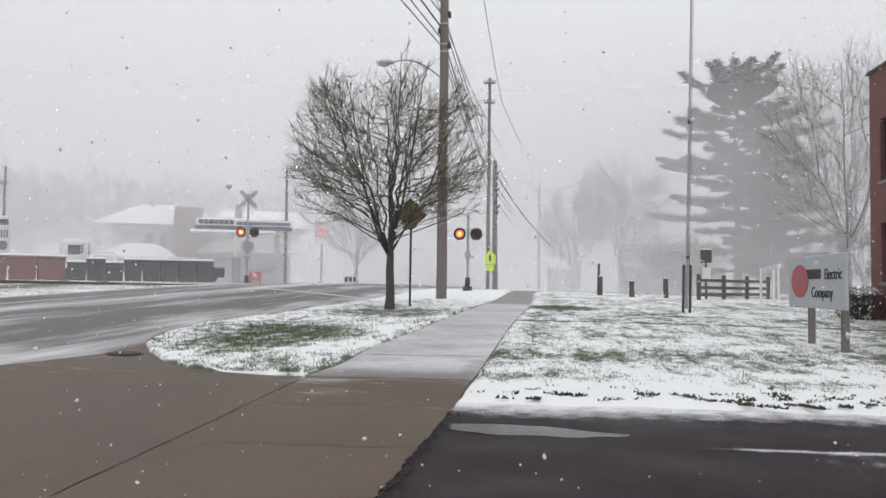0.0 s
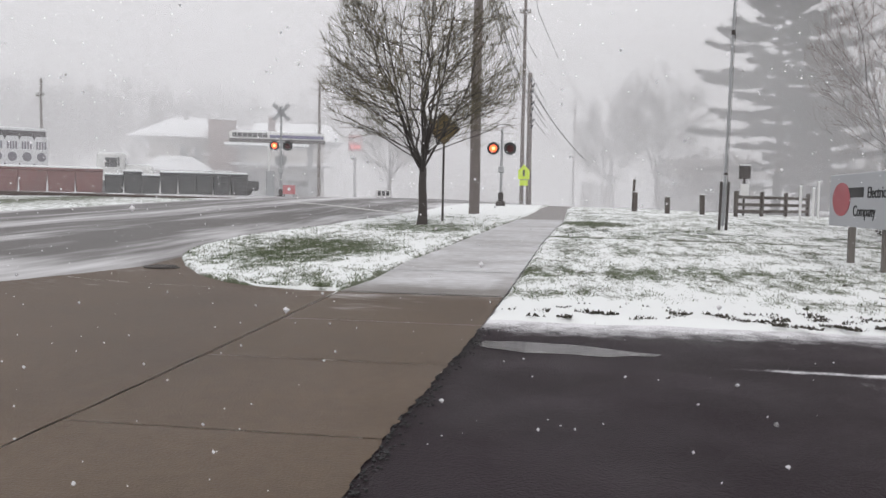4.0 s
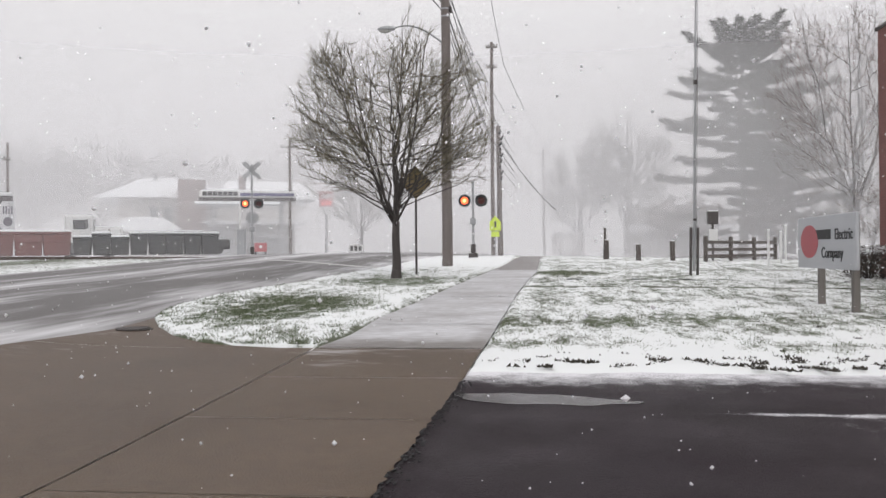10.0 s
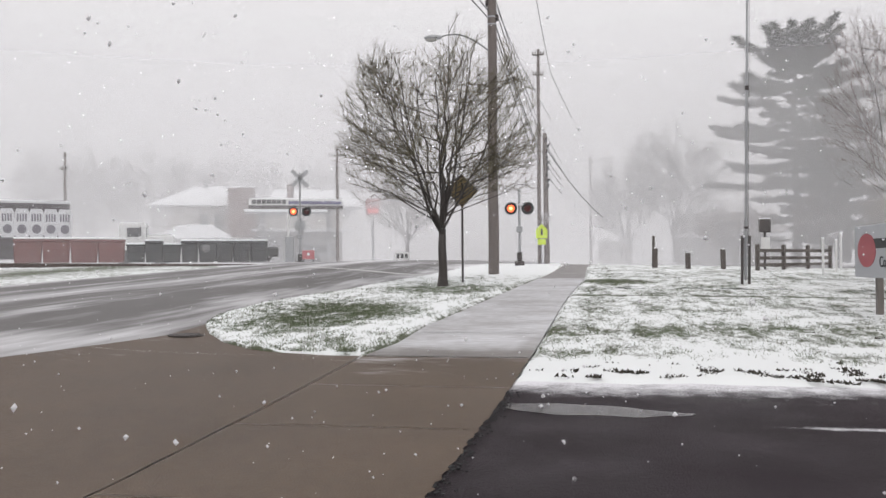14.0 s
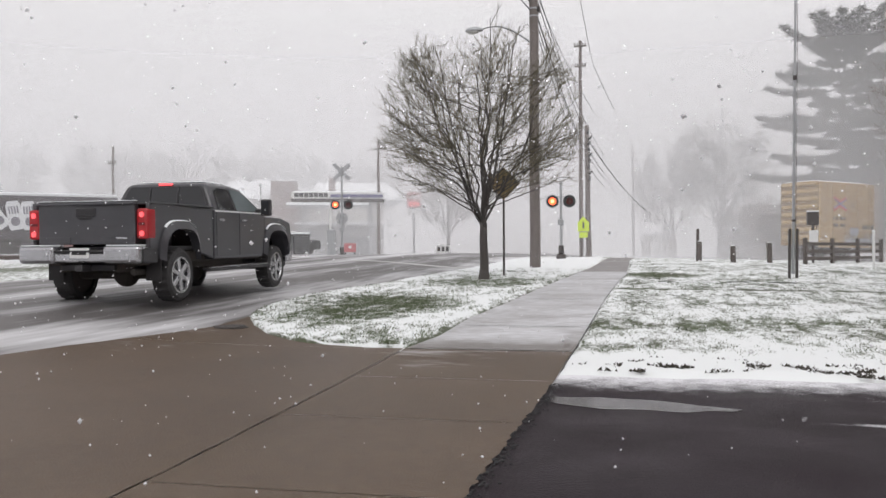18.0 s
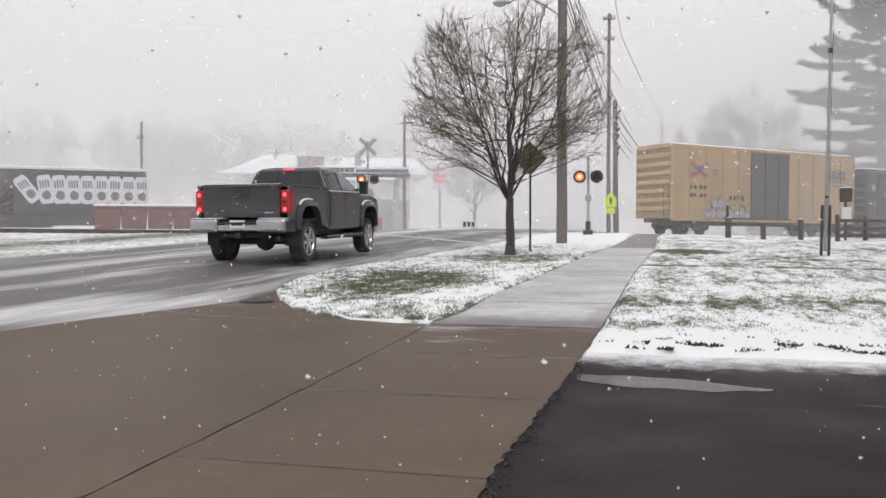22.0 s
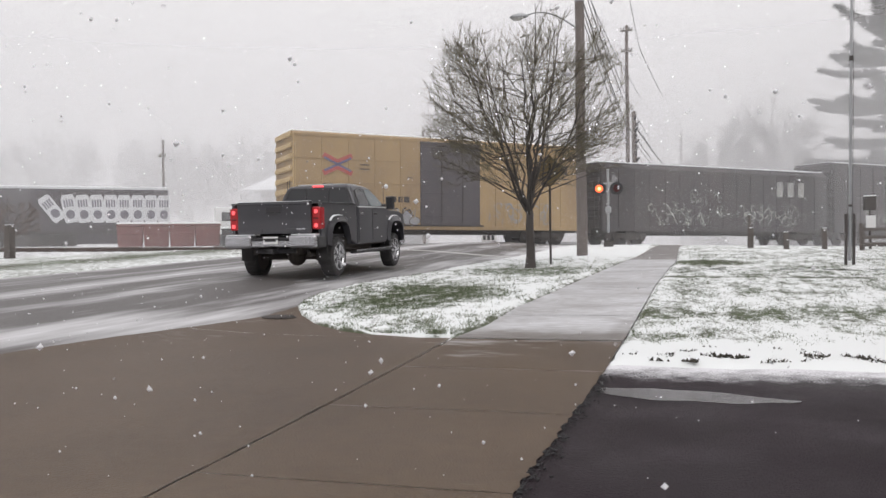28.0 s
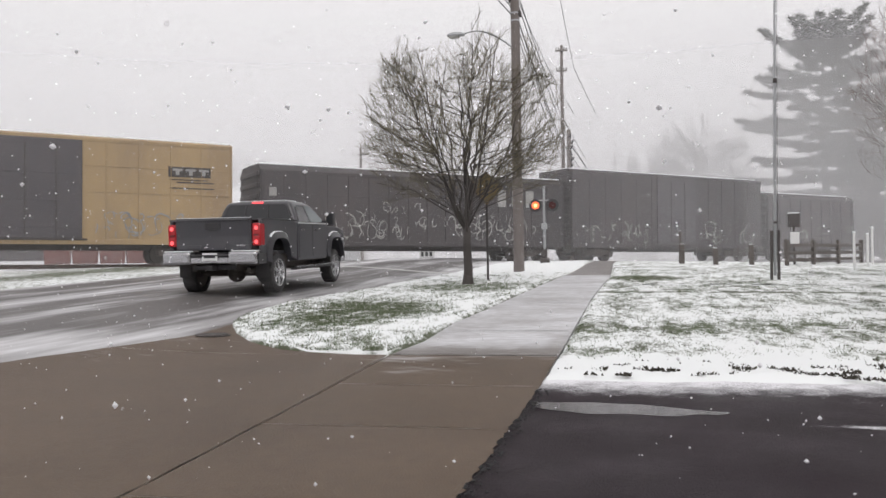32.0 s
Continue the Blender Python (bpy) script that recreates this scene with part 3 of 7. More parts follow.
# ---------------------------------------------------------------- warning sign behind the tree
M["sign_yellow"] = material("sign_yellow", (0.21, 0.155, 0.075), (0.16, 0.12, 0.065), rough=0.6, bump=0.03)
M["sign_lime"] = material("sign_lime", (0.62, 0.8, 0.04), (0.5, 0.68, 0.05), rough=0.45, bump=0.02)
gz = ground_z(-3.27, 22.94)
sign = thing("warning_sign", pose(-3.25, 22.94, gz, 0, 0, 4), "dull yellow-brown diamond warning sign on a steel post", "road sign")
part("post", slab(-0.03, -0.02, -0.2, 0.03, 0.02, 2.95, 0.006), M["steel_dark"], sign)
d = box(B(), -0.325, -0.004, -0.325, 0.325, 0.004, 0.325, 0.003, pose(0, -0.03, 2.6, 0, 45, 0))
plate = part("plate", d, M["sign_yellow"], sign)
rim = B()
for k in range(4):
    box(rim, -0.305, -0.003, 0.29, 0.305, 0.001, 0.305, 0, pose(0, -0.036, 2.6, 0, 45 + 90 * k, 0))
part("border", rim, M["black"], plate, "thin black border")
sym = B()
tube(sym, (0, -0.0375, 2.56), (0, -0.035, 2.56), 0.07, seg=16)
box(sym, -0.03, -0.0375, 2.38, 0.03, -0.035, 2.82, 0.002)
part("symbol", sym, M["black"], plate, "faded dark symbol")


# ---------------------------------------------------------------- utility poles and wires
def wire(points, r, parent, sag=0.0, name="wire"):
    cu = []
    for a, b in zip(points[:-1], points[1:]):
        a, b = Vector(a), Vector(b)
        n = 14
        for i in range(n + (b == Vector(points[-1]))):
            t = i / n
            p = a.lerp(b, t)
            p.z -= sag * 4 * t * (1 - t)
            cu.append(p)
    v, f = [], []
    tube_path(v, f, cu, r, r, 4)
    ob = mesh_object(name, v, f, M["black"], parent)
    if parent:
        ob.matrix_parent_inverse = parent.matrix_basis.inverted()
    return ob


def wooden_pole(x, y, z, height, r, label, arms=(), lean=0.0):
    p = thing("utility_pole", pose(x, y, z, 0, lean, 0), label, "utility pole", "utility poles along the road")
    v, f = [], []
    tube_path(v, f, [Vector((0.012 * math.sin(k * 1.7), 0, -0.3 + (height + 0.3) * k / 8)) for k in range(9)], r, r * 0.72, 14)
    part_ob = mesh_object("shaft", v, f, M["wood_pole"], p, shade=True)
    for zz, half in arms:
        arm = part("crossarm", slab(-half, -0.16, zz - 0.055, half, -0.05, zz + 0.055, 0.01), M["wood_grey"], p)
        for k in (-0.9, -0.45, 0.45, 0.9):
            ins = B()
            tube(ins, (k * half, -0.1, zz + 0.055), (k * half, -0.1, zz + 0.12), 0.012, seg=6)
            tube(ins, (k * half, -0.1, zz + 0.1), (k * half, -0.1, zz + 0.2), 0.045, 0.03, seg=8)
            part("insulator", ins, M["steel_dark"], arm)
    return p


PX, PY, PZ = -2.86, 27.54, ground_z(-2.86, 27.54)
pole_a = wooden_pole(PX, PY, PZ, 12.6, 0.185, "tall brown wooden utility pole carrying wires and a street lamp", [(11.9, 1.15)])
for zz in (8.35, 8.6, 9.3):
    part("steel_band", rod((0, 0, zz), (0, 0, zz + 0.05), 0.16, seg=14), M["galv"], pole_a)
for zz, dx in ((8.6, 0.17), (9.1, -0.16), (9.65, 0.17)):
    bx = B()
    box(bx, dx - 0.05, -0.12, zz - 0.09, dx + 0.05, 0.12, zz + 0.09, 0.02)
    part("cable_clamp", bx, M["steel_dark"], pole_a)
# lamp arm
arm = []
for i in range(11):
    t = i / 10
    arm.append(Vector((-0.12 - 1.6 * t, -0.3 * t, 7.52 + 0.72 * math.sin(t * 1.75) - 0.27 * t * t)))
v, f = [], []
tube_path(v, f, arm, 0.032, 0.026, 8)
lamp = thing("street_lamp", pose(PX, PY, PZ), "grey cobra-head street lamp on a curved arm", "street lamp")
mesh_object("arm", v, f, M["galv"], lamp, shade=True)
hd = B()
r = bmesh.ops.create_uvsphere(hd, u_segments=16, v_segments=10, radius=1)
tip = arm[-1]
bmesh.ops.transform(hd, matrix=Matrix.Translation(tip + Vector((-0.22, -0.05, -0.02))) @ Matrix.Diagonal((0.31, 0.14, 0.11, 1)), verts=r["verts"])
for vv in hd.verts:
    if vv.co.z < tip.z - 0.06:
        vv.co.z = tip.z - 0.06
part("housing", hd, M["galv"], lamp, shade=True)
ln = B()
r = bmesh.ops.create_uvsphere(ln, u_segments=14, v_segments=8, radius=1)
bmesh.ops.transform(ln, matrix=Matrix.Translation(tip + Vector((-0.28, -0.05, -0.07))) @ Matrix.Diagonal((0.2, 0.12, 0.08, 1)), verts=r["verts"])
M["lens"] = material("lens", (0.5, 0.5, 0.48), (0.4, 0.4, 0.38), rough=0.2, bump=0.02)
part("lens", ln, M["lens"], lamp, shade=True)

p2 = (-2.62, 53.9, ground_z(-2.6, 53.9))
pole_b = wooden_pole(*p2, 13.85, 0.135, "wooden utility pole beyond the railway crossing", [(13.5, 0.38), (12.2, 0.35)])
pole_c = wooden_pole(-2.2, 55.2, ground_z(-2.2, 55), 8.6, 0.19, "short wooden pole with coiled cables beside a taller one", lean=-0.6)
coil = B()
for k in range(9):
    tube(coil, (0.1 + 0.05 * math.sin(k * 3), -0.1, 5.0 + 0.38 * k), (0.22 + 0.12 * math.sin(k * 2.1), -0.12, 5.25 + 0.38 * k), 0.09, 0.05, seg=7)
part("cable_bundle", coil, M["black"], pole_c)
pole_d = wooden_pole(1.1, 92.0, 1.0, 11.6, 0.17, "distant wooden utility pole half lost behind the haze sheets", [(11.0, 1.0), (10.2, 0.7)])
pole_e = wooden_pole(-27.2, 28.5, ground_z(-27.2, 28.5), 8.6, 0.16, "wooden utility pole with a crossarm near the tracks", [(6.6, 0.35)])
pole_g = wooden_pole(-36.7, 54.6, 1.0, 8.2, 0.11, "thin wooden pole with a small crossarm behind the yard", [(7.0, 0.3)])
pole_f = wooden_pole(-18.95, 63.3, 1.15, 9.0, 0.16, "wooden pole beside the filling station canopy", [(8.4, 0.7)])

back = [(-8.75, -12, 9.52), (-8.1, -12, 9.77), (-7.9, -12, 10.17), (-8.85, -12, 10.61), (-8.65, -12, 10.96), (-8.0, -12, 12.7), (-6.0, -12, 12.7)]
here = [(PX - 0.14, PY - 0.1, 9.32), (PX - 0.14, PY - 0.1, 9.57), (PX - 0.15, PY - 0.1, 9.97), (PX - 0.13, PY - 0.1, 10.41), (PX - 0.13, PY - 0.1, 10.76), (PX - 1.0, PY, PZ + 12.1), (PX + 1.0, PY, PZ + 12.1)]
there = [(p2[0], p2[1], 7.4), (p2[0] + 0.1, p2[1], 8.0), (p2[0] - 0.1, p2[1], 8.7), (p2[0] + 0.1, p2[1], 9.4), (p2[0], p2[1], 10.2), (p2[0] - 0.8, p2[1], 13.3), (p2[0] + 0.8, p2[1], 13.3)]
on = [(1.1, 92, 6.0), (1.1, 92, 6.4), (1.1, 92, 6.8), (1.1, 92, 7.2), (1.1, 92, 7.6), (0.2, 92, 12.1), (2.0, 92, 12.1)]
wires = thing("overhead_wires", pose(PX, PY, PZ), "bundle of black overhead wires strung between poles", "wires")
for k, (a, b, c, d) in enumerate(zip(back, here, there, on)):
    thick = 0.026 if k == 2 else 0.018
    wire([a, b], thick, wires, 0.05)
    wire([b, c], thick, wires, 0.25)
    wire([c, d], thick, wires, 0.6)
wire([(-2.2, 55.1, 8.6), (6.0, 78, 3.4)], 0.03, wires, 1.6)

# ---------------------------------------------------------------- flagpole
fz = ground_z(4.27, 22.82)
flag = thing("flagpole", pose(4.27, 22.82, fz, 0, 0.9, 0), "slim grey metal flagpole held between two ground posts", "flagpole")
part("pole", rod((0, 0, 0.15), (0, 0, 5.2), 0.04, 0.037), M["galv"], flag)
part("pole_upper", rod((0, 0, 5.2), (0, 0, 12.5), 0.033, 0.022), M["galv"], flag)
for dx in (-0.09, 0.09):
    part("ground_post", slab(dx - 0.03, -0.05, -0.2, dx + 0.03, 0.05, 1.32, 0.008), M["steel_dark"], flag)
part("collar", rod((0, 0, 5.15), (0, 0, 5.27), 0.05), M["steel_dark"], flag)
part("halyard", rod((0.06, 0, 1.3), (0.05, 0, 12.3), 0.006, seg=5), M["black"], flag)
part("cleat", slab(-0.05, -0.07, 1.5, 0.05, -0.04, 1.56, 0.008), M["steel_dark"], flag)


# ---------------------------------------------------------------- writing
def lettering(word, size, mat, parent, m, depth=0.004):
    cu = bpy.data.curves.new("lettering", "FONT")
    cu.body, cu.size, cu.extrude, cu.align_x = word, size, depth, "CENTER"
    tmp = bpy.data.objects.new("tmp", cu)
    me = bpy.data.meshes.new_from_object(tmp)
    bpy.data.objects.remove(tmp)
    me.materials.clear()
    me.materials.append(mat)
    ob = new("lettering", me)
    ob.parent = parent
    ob.matrix_basis = m
    return ob


M["sign_board"] = material("sign_board", (0.42, 0.43, 0.45), (0.33, 0.34, 0.36), rough=0.5, bump=0.05)
M["sign_red"] = material("sign_red", (0.38, 0.07, 0.085), (0.3, 0.075, 0.085), rough=0.5, bump=0.05)
board = thing("company_sign", pose(4.75, 14.1, 0.2), "grey sign board with a red oval on two posts", "sign")
bp_ = part("panel", slab(-0.03, -1.32, 0.68, 0.03, 1.36, 1.55, 0.012), M["sign_board"], board)
for yy in (0.5, -1.0):
    part("post", slab(0.035, yy - 0.05, -0.3, 0.135, yy + 0.05, 1.4, 0.008), M["wood_grey"], board, "square weathered post")
disc = B()
tube(disc, (-0.038, 0.72, 1.12), (-0.03, 0.72, 1.12), 0.26, seg=32)
for v_ in disc.verts:
    v_.co.y, v_.co.z = 0.74 + (v_.co.y - 0.72) * 1.7, 1.13 + (v_.co.z - 1.12) * 1.08
part("red_oval", disc, M["sign_red"], bp_)
face = Euler((radians(90), 0, radians(-90))).to_matrix().to_4x4()
lettering("Electric", 0.25, M["black"], bp_, Matrix.Translation((-0.036, -0.85, 1.15)) @ face)
lettering("Company", 0.25, M["black"], bp_, Matrix.Translation((-0.036, -0.35, 0.86)) @ face)
part("name_bar", slab(-0.036, -0.3, 1.16, -0.03, 0.4, 1.32, 0.002), M["black"], bp_, "dark bar of illegible name")


# ---------------------------------------------------------------- posts and rail fence by the tracks
def wood_post(x, y, h, w, label, z=None):
    z = ground_z(x, y) if z is None else z
    p = thing("fence_post", pose(x, y, z, 0, random.uniform(-1.5, 1.5), random.uniform(-8, 8)), label, "post", "posts along the tracks")
    part("shaft", slab(-w, -w, -0.3, w, w, h, 0.012), M["post_dark"], p)
    part("snow_cap", slab(-w * 0.9, -w * 0.9, h, w * 0.9, w * 0.9, h + 0.02, 0.009), M["snow"], p, "thin cap of snow")
    return p


wood_post(2.86, 33.22, 0.8, 0.09, "grey wooden post at the lawn's end")
wood_post(2.8, 33.5, 1.3, 0.05, "tall thin post at the lawn's end")
wood_post(3.98, 32.3, 0.66, 0.09, "short grey wooden post in the snow")
wood_post(5.27, 32.4, 0.8, 0.08, "grey wooden post in the snow")
fence = thing("rail_fence", pose(6.4, 31.95, ground_z(6.4, 31.95), 0, 0, 50), "weathered wooden rail fence in the snow", "fence")
for k in range(4):
    part("post", slab(k * 1.95 - 0.07, -0.06, -0.3, k * 1.95 + 0.07, 0.06, 1.0, 0.012), M["post_dark"], fence)
for k in range(3):
    for zz in (0.25, 0.5, 0.78):
        part("rail", slab(k * 1.95 + 0.02, -0.035, zz - 0.06, k * 1.95 + 1.93, 0.035, zz + 0.06, 0.01), M["post_dark"], fence)
for x, y, h in ((7.76, 28.6, 1.25), (9.9, 34.1, 1.45), (8.9, 31.2, 1.2)):
    p = thing("marker_post", pose(x, y, ground_z(x, y)), "slim white marker post beside the fence", "post", "white posts")
    part("shaft", rod((0, 0, -0.2), (0, 0, h), 0.04), M["white_paint"], p)
    part("cap", rod((0, 0, h), (0, 0, h + 0.04), 0.05), M["snow"], p)
bx = thing("signal_box_post", pose(6.95, 33.33, 0.72), "dark equipment box on a post above a white plate", "equipment")
part("post", rod((0, 0, -0.2), (0, 0, 1.95), 0.045), M["steel_dark"], bx)
part("box", slab(-0.2, -0.12, 1.5, 0.2, 0.12, 2.0, 0.02), M["steel_dark"], bx)
part("plate", slab(-0.16, -0.14, 0.85, 0.16, -0.122, 1.3, 0.005), M["white_paint"], bx)
part("snow_cap", slab(-0.2, -0.12, 2.0, 0.2, 0.12, 2.04, 0.018), M["snow"], bx)

# ---------------------------------------------------------------- brick building with banded windows
M["brick"] = material("brick", (0.2, 0.08, 0.07), (0.15, 0.066, 0.06), rough=0.85, big=0.5, fine=9, mix=1, bump=0.3)
n, l = M["brick"].node_tree.nodes, M["brick"].node_tree.links
bt = n.new("ShaderNodeTexBrick")
bt.inputs["Scale"].default_value = 1.0
bt.inputs["Brick Width"].default_value, bt.inputs["Row Height"].default_value, bt.inputs["Mortar Size"].default_value = 0.21, 0.072, 0.008
bt.inputs["Color1"].default_value, bt.inputs["Color2"].default_value, bt.inputs["Mortar"].default_value = (0.2, 0.08, 0.07, 1), (0.15, 0.066, 0.06, 1), (0.19, 0.13, 0.12, 1)
tc = n.new("ShaderNodeTexCoord")
sp = n.new("ShaderNodeSeparateXYZ")
ad = n.new("ShaderNodeMath")
cb = n.new("ShaderNodeCombineXYZ")
l.new(tc.outputs["Object"], sp.inputs[0])
l.new(sp.outputs[0], ad.inputs[0])
l.new(sp.outputs[1], ad.inputs[1])
l.new(ad.outputs[0], cb.inputs[0])
l.new(sp.outputs[2], cb.inputs[1])
l.new(cb.outputs[0], bt.inputs["Vector"])
mx = n.new("ShaderNodeMix")
mx.data_type, mx.inputs[0].default_value = "RGBA", 0.45
bsdf = n["Principled BSDF"]
l.new(bt.outputs[0], mx.inputs[6])
l.new(bsdf.inputs["Base Color"].links[0].from_socket, mx.inputs[7])
l.new(mx.outputs[2], bsdf.inputs["Base Color"])
M["window_frame"] = material("window_frame", (0.06, 0.045, 0.04), (0.045, 0.036, 0.033), rough=0.6, bump=0.05)
M["pane"] = material("pane", (0.36, 0.36, 0.34), (0.28, 0.28, 0.27), rough=0.12, big=0.8, mix=1, bump=0.02, bump_scale=3)
M["pane_dark"] = material("pane_dark", (0.17, 0.16, 0.155), (0.24, 0.23, 0.22), rough=0.12, big=0.9, mix=1, bump=0.02, bump_scale=3)
WX, WY0, WY1, WZ, WT = 9.13, 8.0, 23.12, 0.1, 6.98
house = thing("brick_building", pose(0, 0, 0), "two-storey red brick building with bands of paned windows", "building")
rows_w = ((1.41, 2.95), (4.03, 5.66))
cols = [(22.45 - 1.005 * k - 0.03, 22.45 - 1.005 * (k + 1) + 0.03) for k in range(10)]
wy = 22.45 - 10.05
zs = [WZ - 0.3, 1.41, 2.95, 4.03, 5.66, WT]
for i in range(5):
    if i in (1, 3):
        part("wall_pier", slab(WX, 22.45, zs[i], WX + 0.3, WY1, zs[i + 1]), M["brick"], house)
        part("wall_pier", slab(WX, WY0, zs[i], WX + 0.3, wy, zs[i + 1]), M["brick"], house)
    else:
        part("wall_band", slab(WX, WY0, zs[i], WX + 0.3, WY1, zs[i + 1]), M["brick"], house)
part("wall", slab(WX + 0.3, WY1 - 0.3, WZ - 0.3, WX + 13, WY1, WT), M["brick"], house)
part("wall", slab(WX + 0.3, WY0, WZ - 0.3, WX + 13, WY0 + 0.3, WT), M["brick"], house)
part("wall", slab(WX + 13, WY0, WZ - 0.3, WX + 13.3, WY1, WT), M["brick"], house)
part("roof", slab(WX + 0.02, WY0 + 0.02, WT - 0.25, WX + 13.2, WY1 - 0.02, WT - 0.15), M["snow"], house)
cop = B()
box(cop, WX - 0.06, WY0 - 0.06, WT, WX + 0.36, WY1 + 0.06, WT + 0.09, 0.012)
box(cop, WX + 0.36, WY1 - 0.36, WT, WX + 13.3, WY1 + 0.06, WT + 0.09, 0.012)
part("coping", cop, M["steel_dark"], house)
part("floor_slab", slab(WX + 0.3, WY0 + 0.3, 3.2, WX + 12.9, WY1 - 0.3, 3.5), M["concrete_wet"], house)
part("inner_wall", slab(WX + 0.9, WY0 + 0.3, 0.1, WX + 1.0, WY1 - 0.3, 6.6), M["white_paint"], house)
for r_, (z0, z1) in enumerate(rows_w):
    sill = part("sill", slab(WX - 0.05, wy, z0 - 0.09, WX + 0.2, 22.5, z0, 0.012), M["concrete_wet"], house)
    for k, (ya, yb) in enumerate(cols):
        ob = new("window")
        ob.parent = house
        for yy in (ya, yb):
            part("mullion", slab(WX + 0.1, yy - 0.029, z0, WX + 0.2, yy + 0.029, z1), M["window_frame"], ob)
        h = (z1 - z0 - 0.12) / 3
        for zz in (z0 + 0.03, z0 + 0.06 + h, z0 + 0.06 + 2 * h, z1 - 0.03):
            part("glazing_bar", slab(WX + 0.115, yb + 0.03, zz - 0.022, WX + 0.185, ya - 0.03, zz + 0.022), M["window_frame"], ob)
        for q in range(3):
            za = z0 + 0.06 + q * h + 0.03
            part("pane", slab(WX + 0.14, yb + 0.03, za - 0.03, WX + 0.15, ya - 0.03, za + h - 0.03), M["pane"] if r_ == 0 else M["pane_dark"], ob)
part("entrance_canopy", slab(WX - 0.22, 12.0, 3.27, WX, 19.64, 3.48, 0.02), M["white_paint"], house, "thin white canopy slab")
part("canopy_snow", slab(WX - 0.2, 12.05, 3.48, WX - 0.02, 19.6, 3.51, 0.012), M["snow"], house)


# ---------------------------------------------------------------- clipped bushes
def bush(x, y, r, h, seed, label):
    rnd = random.Random(seed)
    z = ground_z(x, y)
    b = thing("bush", pose(x, y, z), label, "bush", "bushes by the wall")
    v, f, sv, sf = [], [], [], []
    for i in range(26):
        a = rnd.uniform(0, math.tau)
        q = rnd.uniform(0.3, 0.9)
        tube_path(v, f, [Vector((0.1 * r * math.cos(a), 0.1 * r * math.sin(a), 0)), Vector((q * r * 0.7 * math.cos(a), q * r * 0.7 * math.sin(a), h * 0.5)), Vector((q * r * math.cos(a), q * r * math.sin(a), h * (1.0 - 0.5 * q * q)))], 0.014, 0.005, 4)
    mesh_object("branchwork", v, f, M["bark"], b)
    v, f = [], []
    for i in range(5200):
        a, u = rnd.uniform(0, math.tau), rnd.random() ** 0.4
        el = rnd.uniform(-0.75, 1.0)
        cz = math.sin(el * math.pi / 2)
        rr = r * u * math.sqrt(max(0.0, 1 - (cz * 0.8) ** 2)) * (1 + 0.12 * math.sin(3 * a + seed))
        p = Vector((rr * math.cos(a), rr * math.sin(a), max(0.03, h * (0.45 + 0.5 * cz * u))))
        d = Vector((rnd.gauss(0, 1), rnd.gauss(0, 1), rnd.gauss(0.3, 1))).normalized()
        s = rnd.uniform(0.02, 0.045)
        e = d.orthogonal().normalized() * s * 0.45
        tgt, tf_ = (sv, sf) if (p.z > h * 0.72 and rnd.random() < 0.5) else (v, f)
        k = len(tgt)
        tgt.extend([p, p + d * s * 0.6 + e, p + d * s * 1.2, p + d * s * 0.6 - e])
        tf_.append((k, k + 1, k + 2, k + 3))
    mesh_object("foliage", v, f, M["bush_leaf"], b, "dense dark green leaves")
    tagged(mesh_object("snow_load", sv, sf, M["snow"], b, "snow lying on top"), kind="stuff")


M["bush_leaf"] = material("bush_leaf", (0.045, 0.04, 0.03), (0.07, 0.05, 0.045), rough=0.8, big=3, mix=1, bump=0)
bush(8.55, 22.4, 0.62, 0.95, 1, "rounded dark clipped bush with snow on top")
bush(8.4, 18.3, 0.72, 1.05, 2, "large rounded dark bush with snow on top")


# ---------------------------------------------------------------- railway track
T0 = Vector((-22.4, 29.4, 0))
TU = Vector((26.3, 22.7, 0)).normalized()
TANG = math.degrees(math.atan2(TU.y, TU.x))
TN = Vector((-TU.y, TU.x, 0))                      # away from the street side


def rail_z(s):
    return 1.22 - 0.0108 * s


M["rail_steel"] = material("rail_steel", (0.09, 0.06, 0.05), (0.14, 0.12, 0.11), rough=0.5, metal=0.5, bump=0.1)
M["tie"] = material("tie", (0.06, 0.05, 0.042), (0.1, 0.085, 0.07), rough=0.9, bump=0.4)
M["ballast"] = snowy("ballast", (0.16, 0.14, 0.13), (0.1, 0.09, 0.085), scale=9, big=1.5, soft=0.4, rough=0.9, bump=0.9)
track_m = Matrix.Translation((T0.x, T0.y, rail_z(0))) @ Euler((0, math.atan(0.0108), radians(TANG))).to_matrix().to_4x4()
track = tagged(new("railway_track"), "single railway track on snowy ballast with rusty rails", "railway", kind="structure")
track.matrix_basis = track_m
v = [(s, y, z) for s in [-40 + 2.0 * i for i in range(101)] for y, z in ((-3.2, -0.75), (-0.7, -0.2), (0.6, -0.18), (2.6, -0.18), (3.9, -0.2), (6.4, -0.75))]
f = [(6 * j + i, 6 * j + i + 1, 6 * j + i + 7, 6 * j + i + 6) for j in range(100) for i in range(5)]
bed = cover(mesh_object("ballast_bed", v, f, M["ballast"], track), lambda x, y, z: 0.62 if -13 < x - 22 < -5 else 0.66)
for y in (0.85, 2.29):
    part("rail", box(box(slab(-40, y - 0.035, -0.05, 160, y + 0.035, 0.0), -40, y - 0.012, -0.14, 160, y + 0.012, -0.05), -40, y - 0.07, -0.17, 160, y + 0.07, -0.14), M["rail_steel"], track)
bm = B()
for i in range(210):
    box(bm, -39 + 0.6 * i, 0.3, -0.3, -39 + 0.6 * i + 0.23, 2.85, -0.16)
tagged(part("ties", bm, M["tie"], track), kind="stuff")

